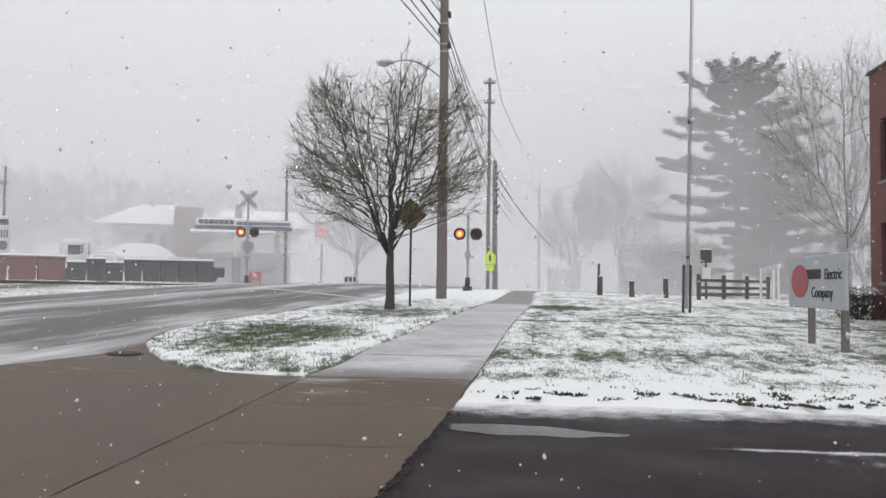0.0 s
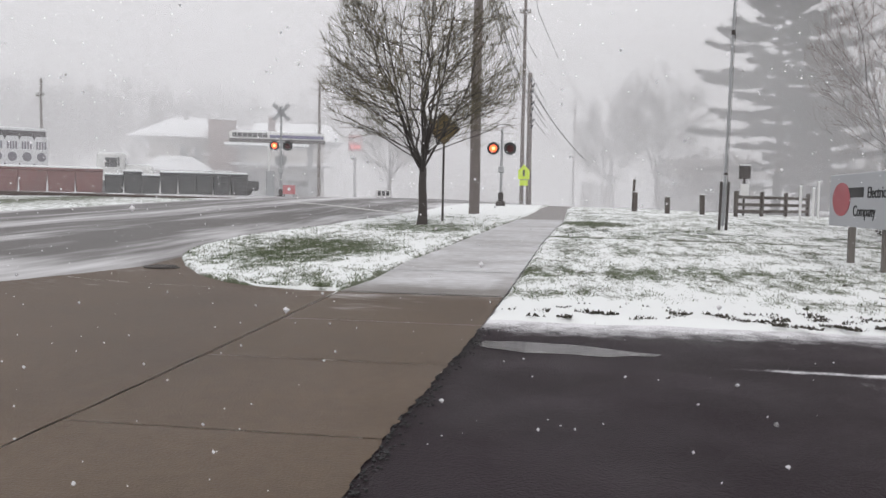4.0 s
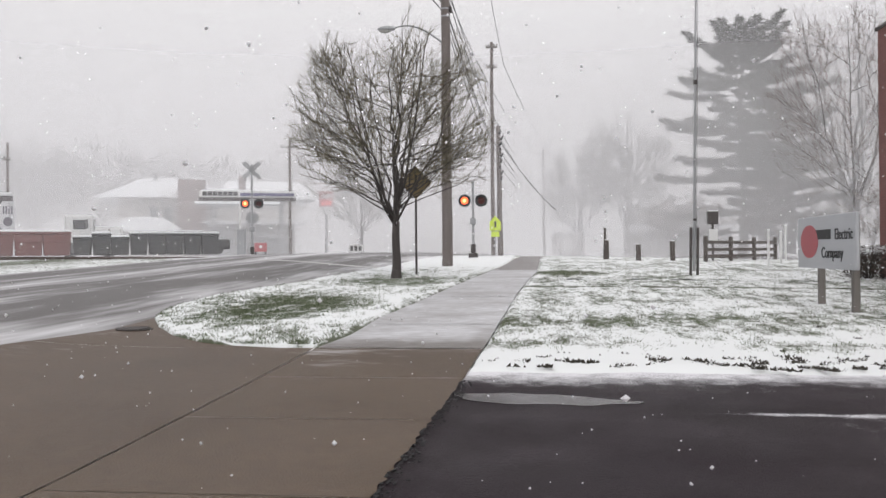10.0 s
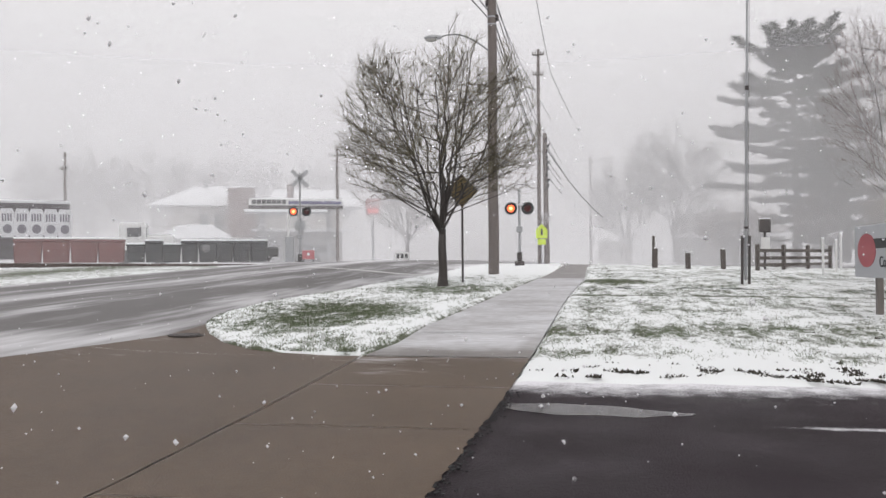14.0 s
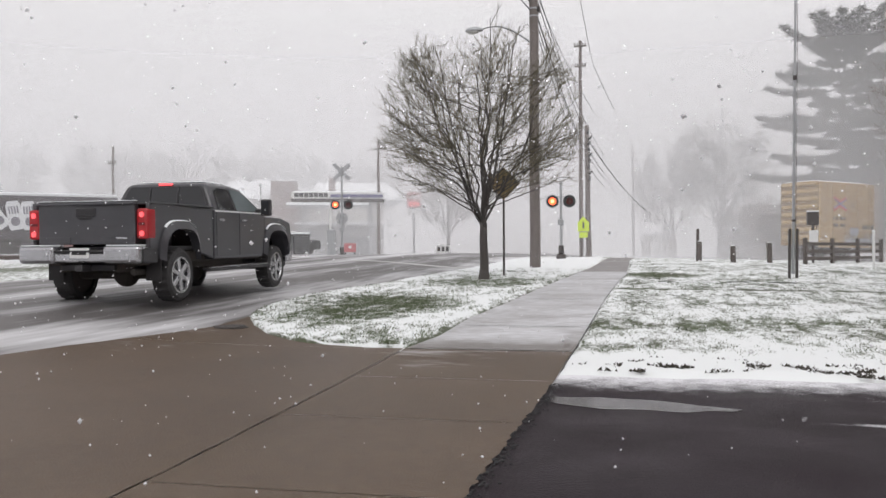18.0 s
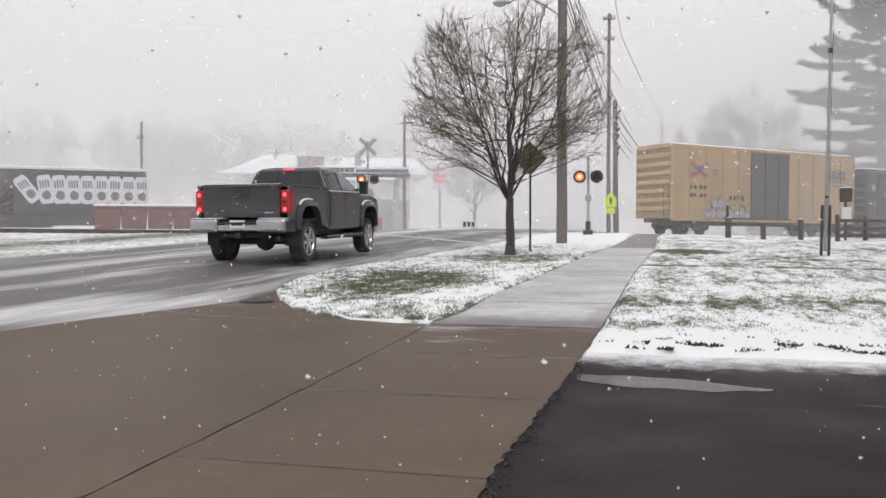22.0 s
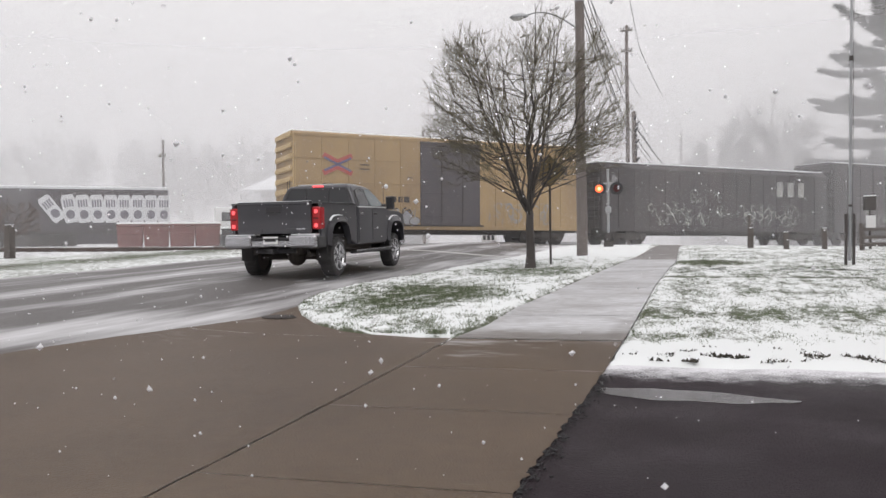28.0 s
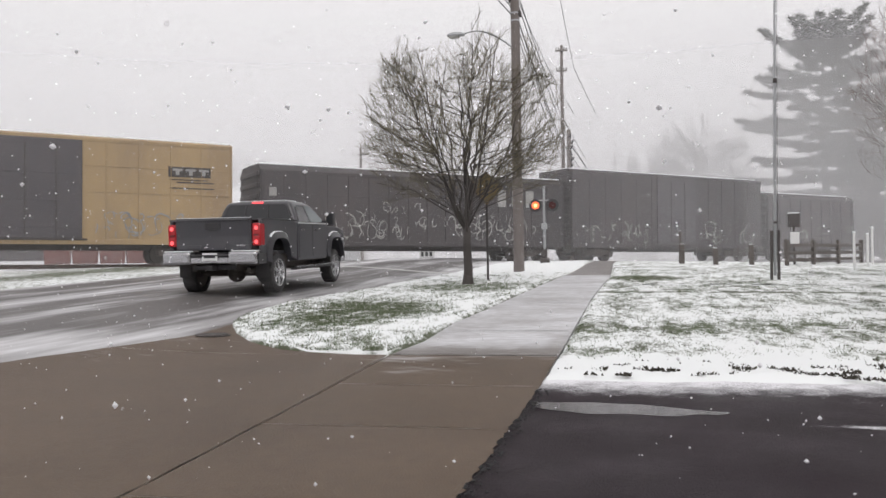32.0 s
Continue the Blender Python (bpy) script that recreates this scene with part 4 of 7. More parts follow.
# ---------------------------------------------------------------- box cars
M["car_yellow"] = material("car_yellow", (0.42, 0.295, 0.145), (0.27, 0.19, 0.115), rough=0.65, big=0.55, fine=6, mix=1.0, bump=0.1, bump_scale=12, stretch=(1, 1, 0.35))
M["car_cream"] = material("car_cream", (0.58, 0.44, 0.24), (0.4, 0.27, 0.13), rough=0.6, big=0.7, fine=6, mix=0.9, bump=0.1)
# car_dark, car_black and car_door are lightened to stand in for haze
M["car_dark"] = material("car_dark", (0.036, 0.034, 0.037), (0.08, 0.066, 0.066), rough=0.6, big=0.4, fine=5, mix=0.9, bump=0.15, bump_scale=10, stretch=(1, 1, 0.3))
M["car_black"] = material("car_black", (0.034, 0.03, 0.034), (0.066, 0.053, 0.054), rough=0.6, big=0.4, fine=5, mix=0.9, bump=0.15, stretch=(1, 1, 0.3))
M["graffiti_grey"] = material("graffiti_grey", (0.36, 0.36, 0.37), (0.24, 0.24, 0.26), rough=0.6, big=2.5, mix=1, bump=0.02)
M["car_door"] = material("car_door", (0.06, 0.053, 0.062), (0.09, 0.08, 0.085), rough=0.5, big=0.8, mix=0.8, bump=0.1)
M["graffiti"] = material("graffiti", (0.38, 0.37, 0.34), (0.2, 0.2, 0.21), rough=0.6, mix=1, big=2, bump=0)
M["mark_dark"] = material("mark_dark", (0.06, 0.05, 0.045), rough=0.6, bump=0)
M["mark_red"] = material("mark_red", (0.42, 0.1, 0.09), (0.34, 0.1, 0.09), rough=0.6, bump=0)
M["mark_blue"] = material("mark_blue", (0.16, 0.15, 0.24), rough=0.6, bump=0)
M["undercar"] = material("undercar", (0.05, 0.043, 0.04), (0.09, 0.075, 0.065), rough=0.85, bump=0.3)
wheelsets = []


def bogie(car, x):
    b = part("bogie", box(box(box(B(), x - 1.15, 0.28, 0.4, x + 1.15, 0.42, 0.72, 0.05), x - 0.35, 0.26, 0.3, x + 0.35, 0.44, 0.8, 0.05), x - 1.15, 2.68, 0.4, x + 1.15, 2.82, 0.72, 0.05), M["undercar"], car)
    part("bolster", slab(x - 0.2, 0.4, 0.5, x + 0.2, 2.7, 0.85), M["undercar"], b)
    for dx in (-0.89, 0.89):
        part("axle_box", slab(x + dx - 0.17, 0.24, 0.3, x + dx + 0.17, 0.45, 0.6, 0.04), M["undercar"], b)
        w = B()
        for y in (0.85, 2.29):
            tube(w, (0, y - 1.57 - 0.07, 0), (0, y - 1.57 + 0.07, 0), 0.42, seg=24)
            tube(w, (0, y - 1.57 - 0.075, 0), (0, y - 1.57 - 0.07, 0), 0.24, seg=16)
            for k in range(4):
                a = k * math.pi / 2
                tube(w, (0.3 * math.cos(a), y - 1.57 - 0.074, 0.3 * math.sin(a)), (0.3 * math.cos(a), y - 1.57 - 0.068, 0.3 * math.sin(a)), 0.04, seg=8)
        tube(w, (0, -1.1, 0), (0, 1.1, 0), 0.08, seg=10)
        ws = part("wheelset", w, M["undercar"], car, at=pose(x + dx, 1.57, 0.42))
        wheelsets.append(ws)


def strokes(car, x0, x1, z0, z1, n, seed, mat, y=-0.03, label="sprayed scrawl"):
    """Loose spray-paint strokes on a car side."""
    rnd = random.Random(seed)
    v, f = [], []
    for i in range(n):
        cx, cz = rnd.uniform(x0, x1), rnd.uniform(z0 + 0.2, z1 - 0.2)
        a0, r = rnd.uniform(0, math.tau), rnd.uniform(0.15, min(0.55, (z1 - z0) * 0.42))
        span = rnd.uniform(1.5, 4.5)
        w = rnd.uniform(0.018, 0.045)
        k0 = len(v)
        steps = 9
        for s in range(steps + 1):
            a = a0 + span * s / steps
            rr = r * (1 + 0.25 * math.sin(2 * a + i))
            for q in (-w, w):
                v.append(Vector((cx + (rr + q) * math.cos(a) * 0.75, y, min(z1, max(z0, cz + (rr + q) * math.sin(a))))))
        for s in range(steps):
            k = k0 + 2 * s
            f.append((k, k + 1, k + 3, k + 2))
    return tagged(mesh_object("graffiti", v, f, mat, car, label), kind="stuff")


def boxcar(name, offset, length, top, body, label, door=None, door_mat=None, shoulder=0.25, ribs=1.3, ridges=(), end_mat=None):
    """A box car whose street side lies in y = 0; x runs back along the train."""
    car = thing(name, Matrix.Identity(4), label, "railway car", "freight train cars")
    car["offset"] = offset
    w = 3.1
    b = B()
    prof = [(0, 0.98), (0, top - shoulder), (0.18 + shoulder * 0.4, top - 0.03), (w / 2, top), (w - 0.18 - shoulder * 0.4, top - 0.03), (w, top - shoulder), (w, 0.98)]
    fr = [b.verts.new((0, y, z)) for y, z in prof]
    bk = [b.verts.new((length, y, z)) for y, z in prof]
    b.faces.new(fr)
    b.faces.new(bk[::-1])
    for i in range(len(prof)):
        j = (i + 1) % len(prof)
        b.faces.new((fr[j], fr[i], bk[i], bk[j]))
    bmesh.ops.recalc_face_normals(b, faces=b.faces[:])
    part("body", b, body, car)
    part("roof_snow", box(B(), 0.05, 0.35, top - 0.03, length - 0.05, w - 0.35, top + 0.045, 0.02), M["snow"], car, "thin snow on the roof")
    part("side_sill", slab(0, -0.03, 0.82, length, 0.1, 1.04, 0.01), body, car)
    part("top_chord", slab(0, -0.025, top - shoulder - 0.14, length, 0.02, top - shoulder, 0.01), body, car)
    part("centre_sill", slab(0.3, 1.2, 0.6, length - 0.3, 1.9, 1.0), M["undercar"], car)
    k, x = 0, 0.04
    n = max(2, round(length / ribs))
    for i in range(n + 1):
        x = 0.03 + (length - 0.12) * i / n
        if door and door[0] - 0.3 < x < door[1] + 0.2:
            continue
        part("side_post", slab(x, -0.035, 1.02, x + 0.06, 0.01, top - shoulder - 0.1, 0.008), body, car)
    for z in ridges:
        part("side_ridge", slab(0.05, -0.022, z - 0.03, (door[0] - 0.1) if door else length - 0.05, 0.0, z + 0.03, 0.006), body, car)
        if door:
            part("side_ridge", slab(door[1] + 0.1, -0.022, z - 0.03, length - 0.05, 0.0, z + 0.03, 0.006), body, car)
    if door:
        dr = part("sliding_door", slab(door[0], -0.07, 1.06, door[1], -0.01, top - shoulder - 0.12, 0.015), door_mat, car)
        for i in range(4):
            z = 1.5 + i * (top - shoulder - 1.9) / 3
            part("door_rib", slab(door[0] + 0.08, -0.085, z - 0.03, door[1] - 0.08, -0.07, z + 0.03, 0.006), door_mat, dr)
        for dx in (0.25, 0.5):
            xm = door[0] + (door[1] - door[0]) * dx * 1.4
            part("lock_rod", rod((xm, -0.1, 1.2), (xm, -0.1, top - shoulder - 0.3), 0.02, seg=6), M["undercar"], dr)
        part("door_rail", slab(door[0] - 2.2, -0.09, 0.98, door[1] + 0.2, -0.03, 1.06, 0.008), M["undercar"], car)
    for z in np.arange(1.4, top - shoulder - 0.1, 0.52):
        part("end_rib", slab(-0.1, 0.12, z, 0.0, w - 0.12, z + 0.26, 0.06, 2), end_mat or body, car)
    for y in (0.12, 0.5):
        part("ladder_rail", rod((-0.13, y, 1.0), (-0.13, y, 3.0), 0.018, seg=5), M["undercar"], car)
    for z in np.arange(1.1, 3.0, 0.38):
        part("ladder_rung", rod((-0.13, 0.12, z), (-0.13, 0.5, z), 0.014, seg=5), M["undercar"], car)
        part("ladder_rung", rod((0.25, -0.08, z), (0.65, -0.08, z), 0.014, seg=5), M["undercar"], car)
    bogie(car, 2.1)
    bogie(car, length - 2.1)
    for x0, x1 in ((-0.62, 0.3), (length - 0.3, length + 0.6)):
        part("coupler", slab(x0, 1.4, 0.72, x1, 1.7, 0.98, 0.05), M["undercar"], car)
    return car


car1 = boxcar("boxcar", 0.0, 15.72, 5.34, M["car_yellow"], "high yellow box car with a dark sliding door and faded logos", (6.28, 9.53), M["car_door"], 0.12, 1.28, (3.0, 4.08), M["car_cream"])
part("white_corner", slab(-0.02, -0.012, 1.0, 0.12, 0.05, 5.2, 0.005), M["car_cream"], car1)
lg = B()
for s in (1, -1):
    for a, b_ in (((-0.85, 0.42 * s), (-0.05, 0.05 * s)), ((0.85, 0.42 * s), (0.05, 0.05 * s))):
        d = Vector((b_[0] - a[0], 0, b_[1] - a[1]))
        ang = math.degrees(math.atan2(d.z, d.x))
        box(lg, 0, -0.008, -0.12, d.length * 0.85, 0.0, 0.12, 0, pose(2.1 + 0.82 * a[0], -0.03, 3.82 + a[1], 0, -ang, 0))
part("logo_arms", lg, M["mark_red"], car1, "crossed faded red arrows")
lg = B()
for s in (1, -1):
    box(lg, -0.72, -0.006, -0.05, 0.72, 0.0, 0.05, 0, pose(2.1, -0.042, 3.82, 0, 25 * s, 0))
part("logo_lines", lg, M["mark_blue"], car1, "crossed dark blue lines")
pl = part("logo_plate", slab(12.95, -0.035, 3.76, 14.75, -0.022, 4.2), M["mark_dark"], car1, "dark logo plate")
for k in range(3):
    xx = 13.12 + 0.56 * k
    part("plate_mark", slab(xx, -0.042, 4.02, xx + 0.42, -0.035, 4.12), M["graffiti"], pl)
    part("plate_mark", slab(xx + 0.13, -0.042, 3.84, xx + 0.29, -0.035, 4.02), M["graffiti"], pl)
for x0, x1, z0, z1 in ((3.2, 3.65, 3.62, 3.67), (3.2, 3.65, 3.82, 3.87), (5.6, 5.85, 3.3, 3.34), (1.35, 1.52, 2.7, 2.93), (1.68, 1.86, 2.7, 2.93), (2.1, 2.36, 2.7, 2.93), (2.46, 2.7, 2.7, 2.93), (1.35, 1.58, 2.24, 2.44), (1.64, 1.86, 2.24, 2.44), (2.12, 2.36, 2.24, 2.44), (2.44, 2.68, 2.24, 2.44), (4.5, 4.72, 2.12, 2.4), (4.82, 5.02, 2.12, 2.4), (5.12, 5.34, 2.12, 2.4), (5.42, 5.7, 2.12, 2.4),
                       (13.3, 14.9, 3.5, 3.55), (13.0, 14.9, 3.25, 3.3), (13.0, 14.6, 3.62, 3.66)):
    part("stencil_mark", slab(x0, -0.034, z0, x1, -0.026, z1), M["mark_dark"], car1)


def tag_piece(car, x0, x1, z0, z1, n, seed, fill):
    """Blocky sprayed letters: pale filled shapes with dark outlines."""
    rnd = random.Random(seed)
    fv, ff, ov, of = [], [], [], []
    for i in range(n):
        cx = x0 + (x1 - x0) * (i + 0.5) / n + rnd.uniform(-0.05, 0.05)
        hw, h = (x1 - x0) / n * 0.62, (z1 - z0) * rnd.uniform(0.6, 1.0)
        ring = []
        for a in range(9):
            t = math.tau * a / 9 + rnd.uniform(-0.25, 0.25)
            ring.append((cx + hw * rnd.uniform(0.65, 1.1) * math.cos(t), z0 + h / 2 + h / 2 * rnd.uniform(0.75, 1.05) * math.sin(t)))
        y = -0.036 - 0.002 * i
        k = len(fv)
        fv += [Vector((x, y, z)) for x, z in ring]
        ff.append(tuple(range(k, k + 9)))
        for a in range(9):
            (xa, za), (xb, zb) = ring[a], ring[(a + 1) % 9]
            m_ = 1.1
            k = len(ov)
            ov += [Vector((x, y - 0.001, z)) for x, z in ((xa, za), (xb, zb), (cx + (xb - cx) * m_, z0 + h / 2 + (zb - z0 - h / 2) * m_), (cx + (xa - cx) * m_, z0 + h / 2 + (za - z0 - h / 2) * m_))]
            of.append((k, k + 1, k + 2, k + 3))
    tagged(mesh_object("graffiti", fv, ff, fill, car, "pale sprayed letter shapes"), kind="stuff")
    tagged(mesh_object("graffiti", ov, of, M["mark_dark"], car, "dark sprayed outlines"), kind="stuff")


tag_piece(car1, 2.6, 6.2, 1.0, 1.75, 8, 4, M["graffiti_grey"])
tag_piece(car1, 3.1, 4.1, 1.55, 2.55, 2, 9, M["graffiti_grey"])
strokes(car1, 2.7, 6.2, 1.05, 2.0, 14, 1, M["mark_dark"])
strokes(car1, 2.7, 6.2, 1.05, 1.8, 14, 5, M["graffiti"], -0.06)
strokes(car1, 9.9, 13.6, 1.1, 2.2, 26, 2, M["graffiti"])

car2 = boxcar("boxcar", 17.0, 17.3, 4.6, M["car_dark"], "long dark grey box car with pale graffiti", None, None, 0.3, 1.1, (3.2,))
strokes(car2, 3.2, 15.5, 1.15, 2.5, 60, 3, M["graffiti"])
strokes(car2, 6.0, 8.5, 2.4, 3.0, 8, 13, M["graffiti"])
for k in range(3):
    part("stencil_mark", slab(12.9 + 0.9 * k, -0.05, 2.95, 13.4 + 0.9 * k, -0.04, 3.85), M["graffiti"], car2, "pale weathered patch")
part("reporting_mark", slab(0.4, -0.05, 3.1, 0.75, -0.04, 3.5), M["graffiti"], car2)
car3 = boxcar("boxcar", 34.9, 15.6, 5.3, M["car_black"], "tall soot-black box car with faint graffiti", (6.4, 9.6), M["car_door"], 0.12, 1.2, (3.4,))
strokes(car3, 1.0, 6.0, 1.1, 2.3, 18, 7, M["graffiti"])
strokes(car3, 10.5, 14.5, 1.1, 2.6, 16, 8, M["graffiti"])
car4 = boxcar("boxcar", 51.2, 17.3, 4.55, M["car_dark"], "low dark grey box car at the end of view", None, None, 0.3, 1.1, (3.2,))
strokes(car4, 2.0, 9.0, 1.15, 2.6, 20, 11, M["graffiti"])
cars = [car1, car2, car3, car4]
SPEED = 3.885


def train_front(t):
    return SPEED * (30.0 - t)


# ---------------------------------------------------------------- pickup truck
M["paint"] = material("paint", (0.038, 0.038, 0.045), (0.054, 0.052, 0.058), rough=0.4, metal=0.1, big=1.5, fine=20, mix=0.8, bump=0.03, coat=0.5)
M["chrome"] = material("chrome", (0.5, 0.5, 0.52), (0.3, 0.29, 0.29), rough=0.22, metal=0.9, big=2, mix=0.6, bump=0.03)
M["plastic"] = material("plastic", (0.026, 0.025, 0.028), (0.042, 0.04, 0.042), rough=0.55, bump=0.1)
M["glass_dark"] = material("glass_dark", (0.022, 0.023, 0.026), (0.034, 0.034, 0.037), rough=0.08, bump=0.0)
# opaque pane; daylight seen through the cab is painted as pale blue-grey
M["glass_pale"] = material("glass_pale", (0.16, 0.19, 0.2), (0.1, 0.12, 0.125), rough=0.06, big=1.2, mix=1, bump=0.0)
M["tail_on"] = material("tail_on", (0.3, 0.012, 0.015), (0.2, 0.01, 0.012), rough=0.2, bump=0.02, emit=(1.0, 0.03, 0.06), glow=0.05)
M["tail_dark"] = material("tail_dark", (0.13, 0.012, 0.015), (0.08, 0.01, 0.012), rough=0.2, bump=0.02)
M["tail_hot"] = material("tail_hot", (0.8, 0.1, 0.1), rough=0.2, bump=0, emit=(1.0, 0.12, 0.14), glow=1.1)

truck = thing("pickup_truck", Matrix.Identity(4), "dark grey lifted pickup truck with lit brake lights on the road", "pickup truck")
HW = 0.985                                     # half width of the body


def extruded(profile, x0, x1, bevel=0.02, seg=2):
    """A side-view outline (y, z) given thickness from x0 to x1."""
    b = B()
    lo = [b.verts.new((x0, y, z)) for y, z in profile]
    hi = [b.verts.new((x1, y, z)) for y, z in profile]
    b.faces.new(lo)
    b.faces.new(hi[::-1])
    n = len(profile)
    for i in range(n):
        j = (i + 1) % n
        b.faces.new((lo[j], lo[i], hi[i], hi[j]))
    bmesh.ops.recalc_face_normals(b, faces=b.faces[:])
    if bevel:
        bmesh.ops.bevel(b, geom=b.edges[:], offset=bevel, segments=seg, affect="EDGES", profile=0.5)
    return b


def arch(cy, cz, r, a0, a1, n=12, tall=1.3):
    """A squarish wheel opening."""
    def bow(v):
        return math.copysign(abs(v) ** 0.62, v)
    return [(cy + r * bow(math.cos(radians(a0 + (a1 - a0) * i / n))), cz + tall * r * bow(math.sin(radians(a0 + (a1 - a0) * i / n)))) for i in range(n + 1)]


RX, AX, AR, WR = -0.26, 3.52, 0.54, 0.425       # rear and front axle, arch and tyre radius
for s in (-1, 1):
    side = [(-1.12, 0.66), *[(y, z) for y, z in arch(RX, 0.45, AR, 160, 20)], (0.86, 0.66), (0.86, 1.5), (-1.12, 1.53)]
    x0, x1 = (HW - 0.07, HW) if s > 0 else (-HW, -HW + 0.07)
    part("bed_side", extruded(side, x0, x1, 0.012), M["paint"], truck)
    part("bed_rail_cap", slab(s * HW - 0.06 - (0.03 if s > 0 else -0.03), -1.1, 1.515, s * HW + 0.06 - (0.03 if s > 0 else -0.03), 0.86, 1.55, 0.012), M["plastic"], truck)
    for cy in (RX, AX):
        flare = B()
        pts = arch(cy, 0.45, AR, 172, 8, 16)
        out = arch(cy, 0.45, AR + 0.1, 172, 8, 16)
        for k in range(16):
            quad = [pts[k], pts[k + 1], out[k + 1], out[k]]
            a = [flare.verts.new((s * (HW - 0.01), y, z)) for y, z in quad]
            c = [flare.verts.new((s * (HW + (0.085 if i < 2 else 0.03)), y, z)) for i, (y, z) in enumerate(quad)]
            flare.faces.new(c)
            flare.faces.new((a[0], a[1], c[1], c[0]))
            flare.faces.new((a[2], a[3], c[3], c[2]))
        bmesh.ops.remove_doubles(flare, verts=flare.verts[:], dist=0.0005)
        bmesh.ops.recalc_face_normals(flare, faces=flare.faces[:])
        part("wheel_flare", flare, M["paint"], truck)
    for cy in (RX, AX):
        snowline = B()
        pts = arch(cy, 0.45, AR + 0.095, 128, 52, 8)
        for k in range(8):
            (ya, za), (yb, zb) = pts[k], pts[k + 1]
            q = [snowline.verts.new(c) for c in ((s * (HW + 0.004), ya, za + 0.022), (s * (HW + 0.045), ya, za + 0.002), (s * (HW + 0.045), yb, zb + 0.002), (s * (HW + 0.004), yb, zb + 0.022))]
            snowline.faces.new(q)
        bmesh.ops.recalc_face_normals(snowline, faces=snowline.faces[:])
        bmesh.ops.remove_doubles(snowline, verts=snowline.verts[:], dist=0.0005)
        part("flare_snow", snowline, M["snow"], truck, "thin snow on the flare")
        well = B()
        box(well, min(s * 0.5, s * 0.56), cy - 0.52, 0.5, max(s * 0.5, s * 0.56), cy + 0.52, 1.22, 0.02)
        box(well, min(s * 0.56, s * 0.9), cy - 0.52, 1.18, max(s * 0.56, s * 0.9), cy + 0.52, 1.22, 0.01)
        part("wheel_well", well, M["plastic"], truck)
    part("running_board", extruded([(0.62, 0.44), (3.05, 0.44), (3.05, 0.5), (0.62, 0.5)], s * HW - 0.08, s * HW + 0.07, 0.012), M["plastic"], truck)
    part("step_trim", slab(s * (HW + 0.02) - 0.06, 0.66, 0.5, s * (HW + 0.02) + 0.05, 3.0, 0.515, 0.004), M["chrome"], truck)
part("bed_floor", slab(-HW + 0.07, -1.08, 0.82, HW - 0.07, 0.84, 0.88), M["plastic"], truck)
part("bed_front", slab(-HW + 0.07, 0.78, 0.88, HW - 0.07, 0.84, 1.48), M["paint"], truck)
part("tonneau_cover", slab(-HW + 0.07, -1.1, 1.505, HW - 0.07, 0.84, 1.54, 0.012), M["plastic"], truck, "black soft bed cover")
gate = part("tailgate", extruded([(-1.22, 0.92), (-1.14, 0.92), (-1.12, 1.53), (-1.18, 1.56), (-1.23, 1.52), (-1.215, 1.2)], -0.805, 0.805, 0.012), M["paint"], truck)
part("gate_top", slab(-0.82, -1.21, 1.545, 0.82, -1.13, 1.565, 0.006), M["plastic"], gate)
part("gate_snow", slab(-0.8, -1.19, 1.565, 0.8, -1.14, 1.574, 0.004), M["snow"], gate, "line of snow along the top")
part("gate_handle", slab(-0.17, -1.245, 1.34, 0.17, -1.222, 1.47, 0.012), M["plastic"], gate)
part("gate_lip", slab(-0.8, -1.26, 1.5, 0.8, -1.2, 1.545, 0.015), M["paint"], gate)
for x in (-0.52, 0.52):
    part("gate_step", slab(x - 0.26, -1.232, 0.95, x + 0.26, -1.216, 1.03, 0.006), M["paint"], gate)
part("emblem", slab(-0.1, -1.246, 1.3, 0.1, -1.235, 1.34, 0.004), M["plastic"], gate, "dark maker's badge as a plain bar")
part("badge", slab(0.5, -1.236, 1.0, 0.68, -1.228, 1.03, 0.003), M["chrome"], gate)
for s in (-1, 1):
    t_ = part("tail_light", slab(min(s * 0.81, s * (HW + 0.012)), -1.2, 1.0, max(s * 0.81, s * (HW + 0.012)), -0.96, 1.45, 0.035, 2), M["tail_on"], truck, "lit red tail light")
    for z in (1.08, 1.36):
        part("bulb", slab(s * 0.905 - 0.035, -1.208, z - 0.04, s * 0.905 + 0.035, -1.195, z + 0.04, 0.02), M["tail_hot"], t_)
    part("reverse_lens", slab(s * 0.9 - 0.06, -1.206, 1.195, s * 0.9 + 0.06, -1.19, 1.245, 0.01), M["tail_dark"], t_)
    corner = B()
    box(corner, min(s * 0.4, s * 1.0), -1.44, 0.64, max(s * 0.4, s * 1.0), -1.16, 0.9, 0.05, None, 2)
    part("bumper_end", corner, M["chrome"], truck, "chrome rear bumper end")
    part("bumper_step", slab(min(s * 0.45, s * 0.97), -1.42, 0.9, max(s * 0.45, s * 0.97), -1.2, 0.915, 0.005), M["snow"], truck, "snow on the bumper step")
    part("bumper_side", slab(min(s * 0.99, s * 1.015), -1.36, 0.64, max(s * 0.99, s * 1.015), -0.95, 0.86, 0.02), M["plastic"], truck)
    part("mud_flap", slab(s * 0.84 - 0.13, -0.8, 0.36, s * 0.84 + 0.13, -0.78, 0.7, 0.006), M["rubber"], truck)
part("bumper_centre", slab(-0.42, -1.4, 0.66, 0.42, -1.16, 0.8, 0.02), M["chrome"], truck, "chrome bumper centre")
part("bumper_pad", slab(-0.4, -1.41, 0.8, 0.4, -1.18, 0.84, 0.01), M["plastic"], truck)
plate = part("number_plate", slab(-0.16, -1.405, 0.72, 0.16, -1.385, 0.87, 0.006), M["white_paint"], truck)
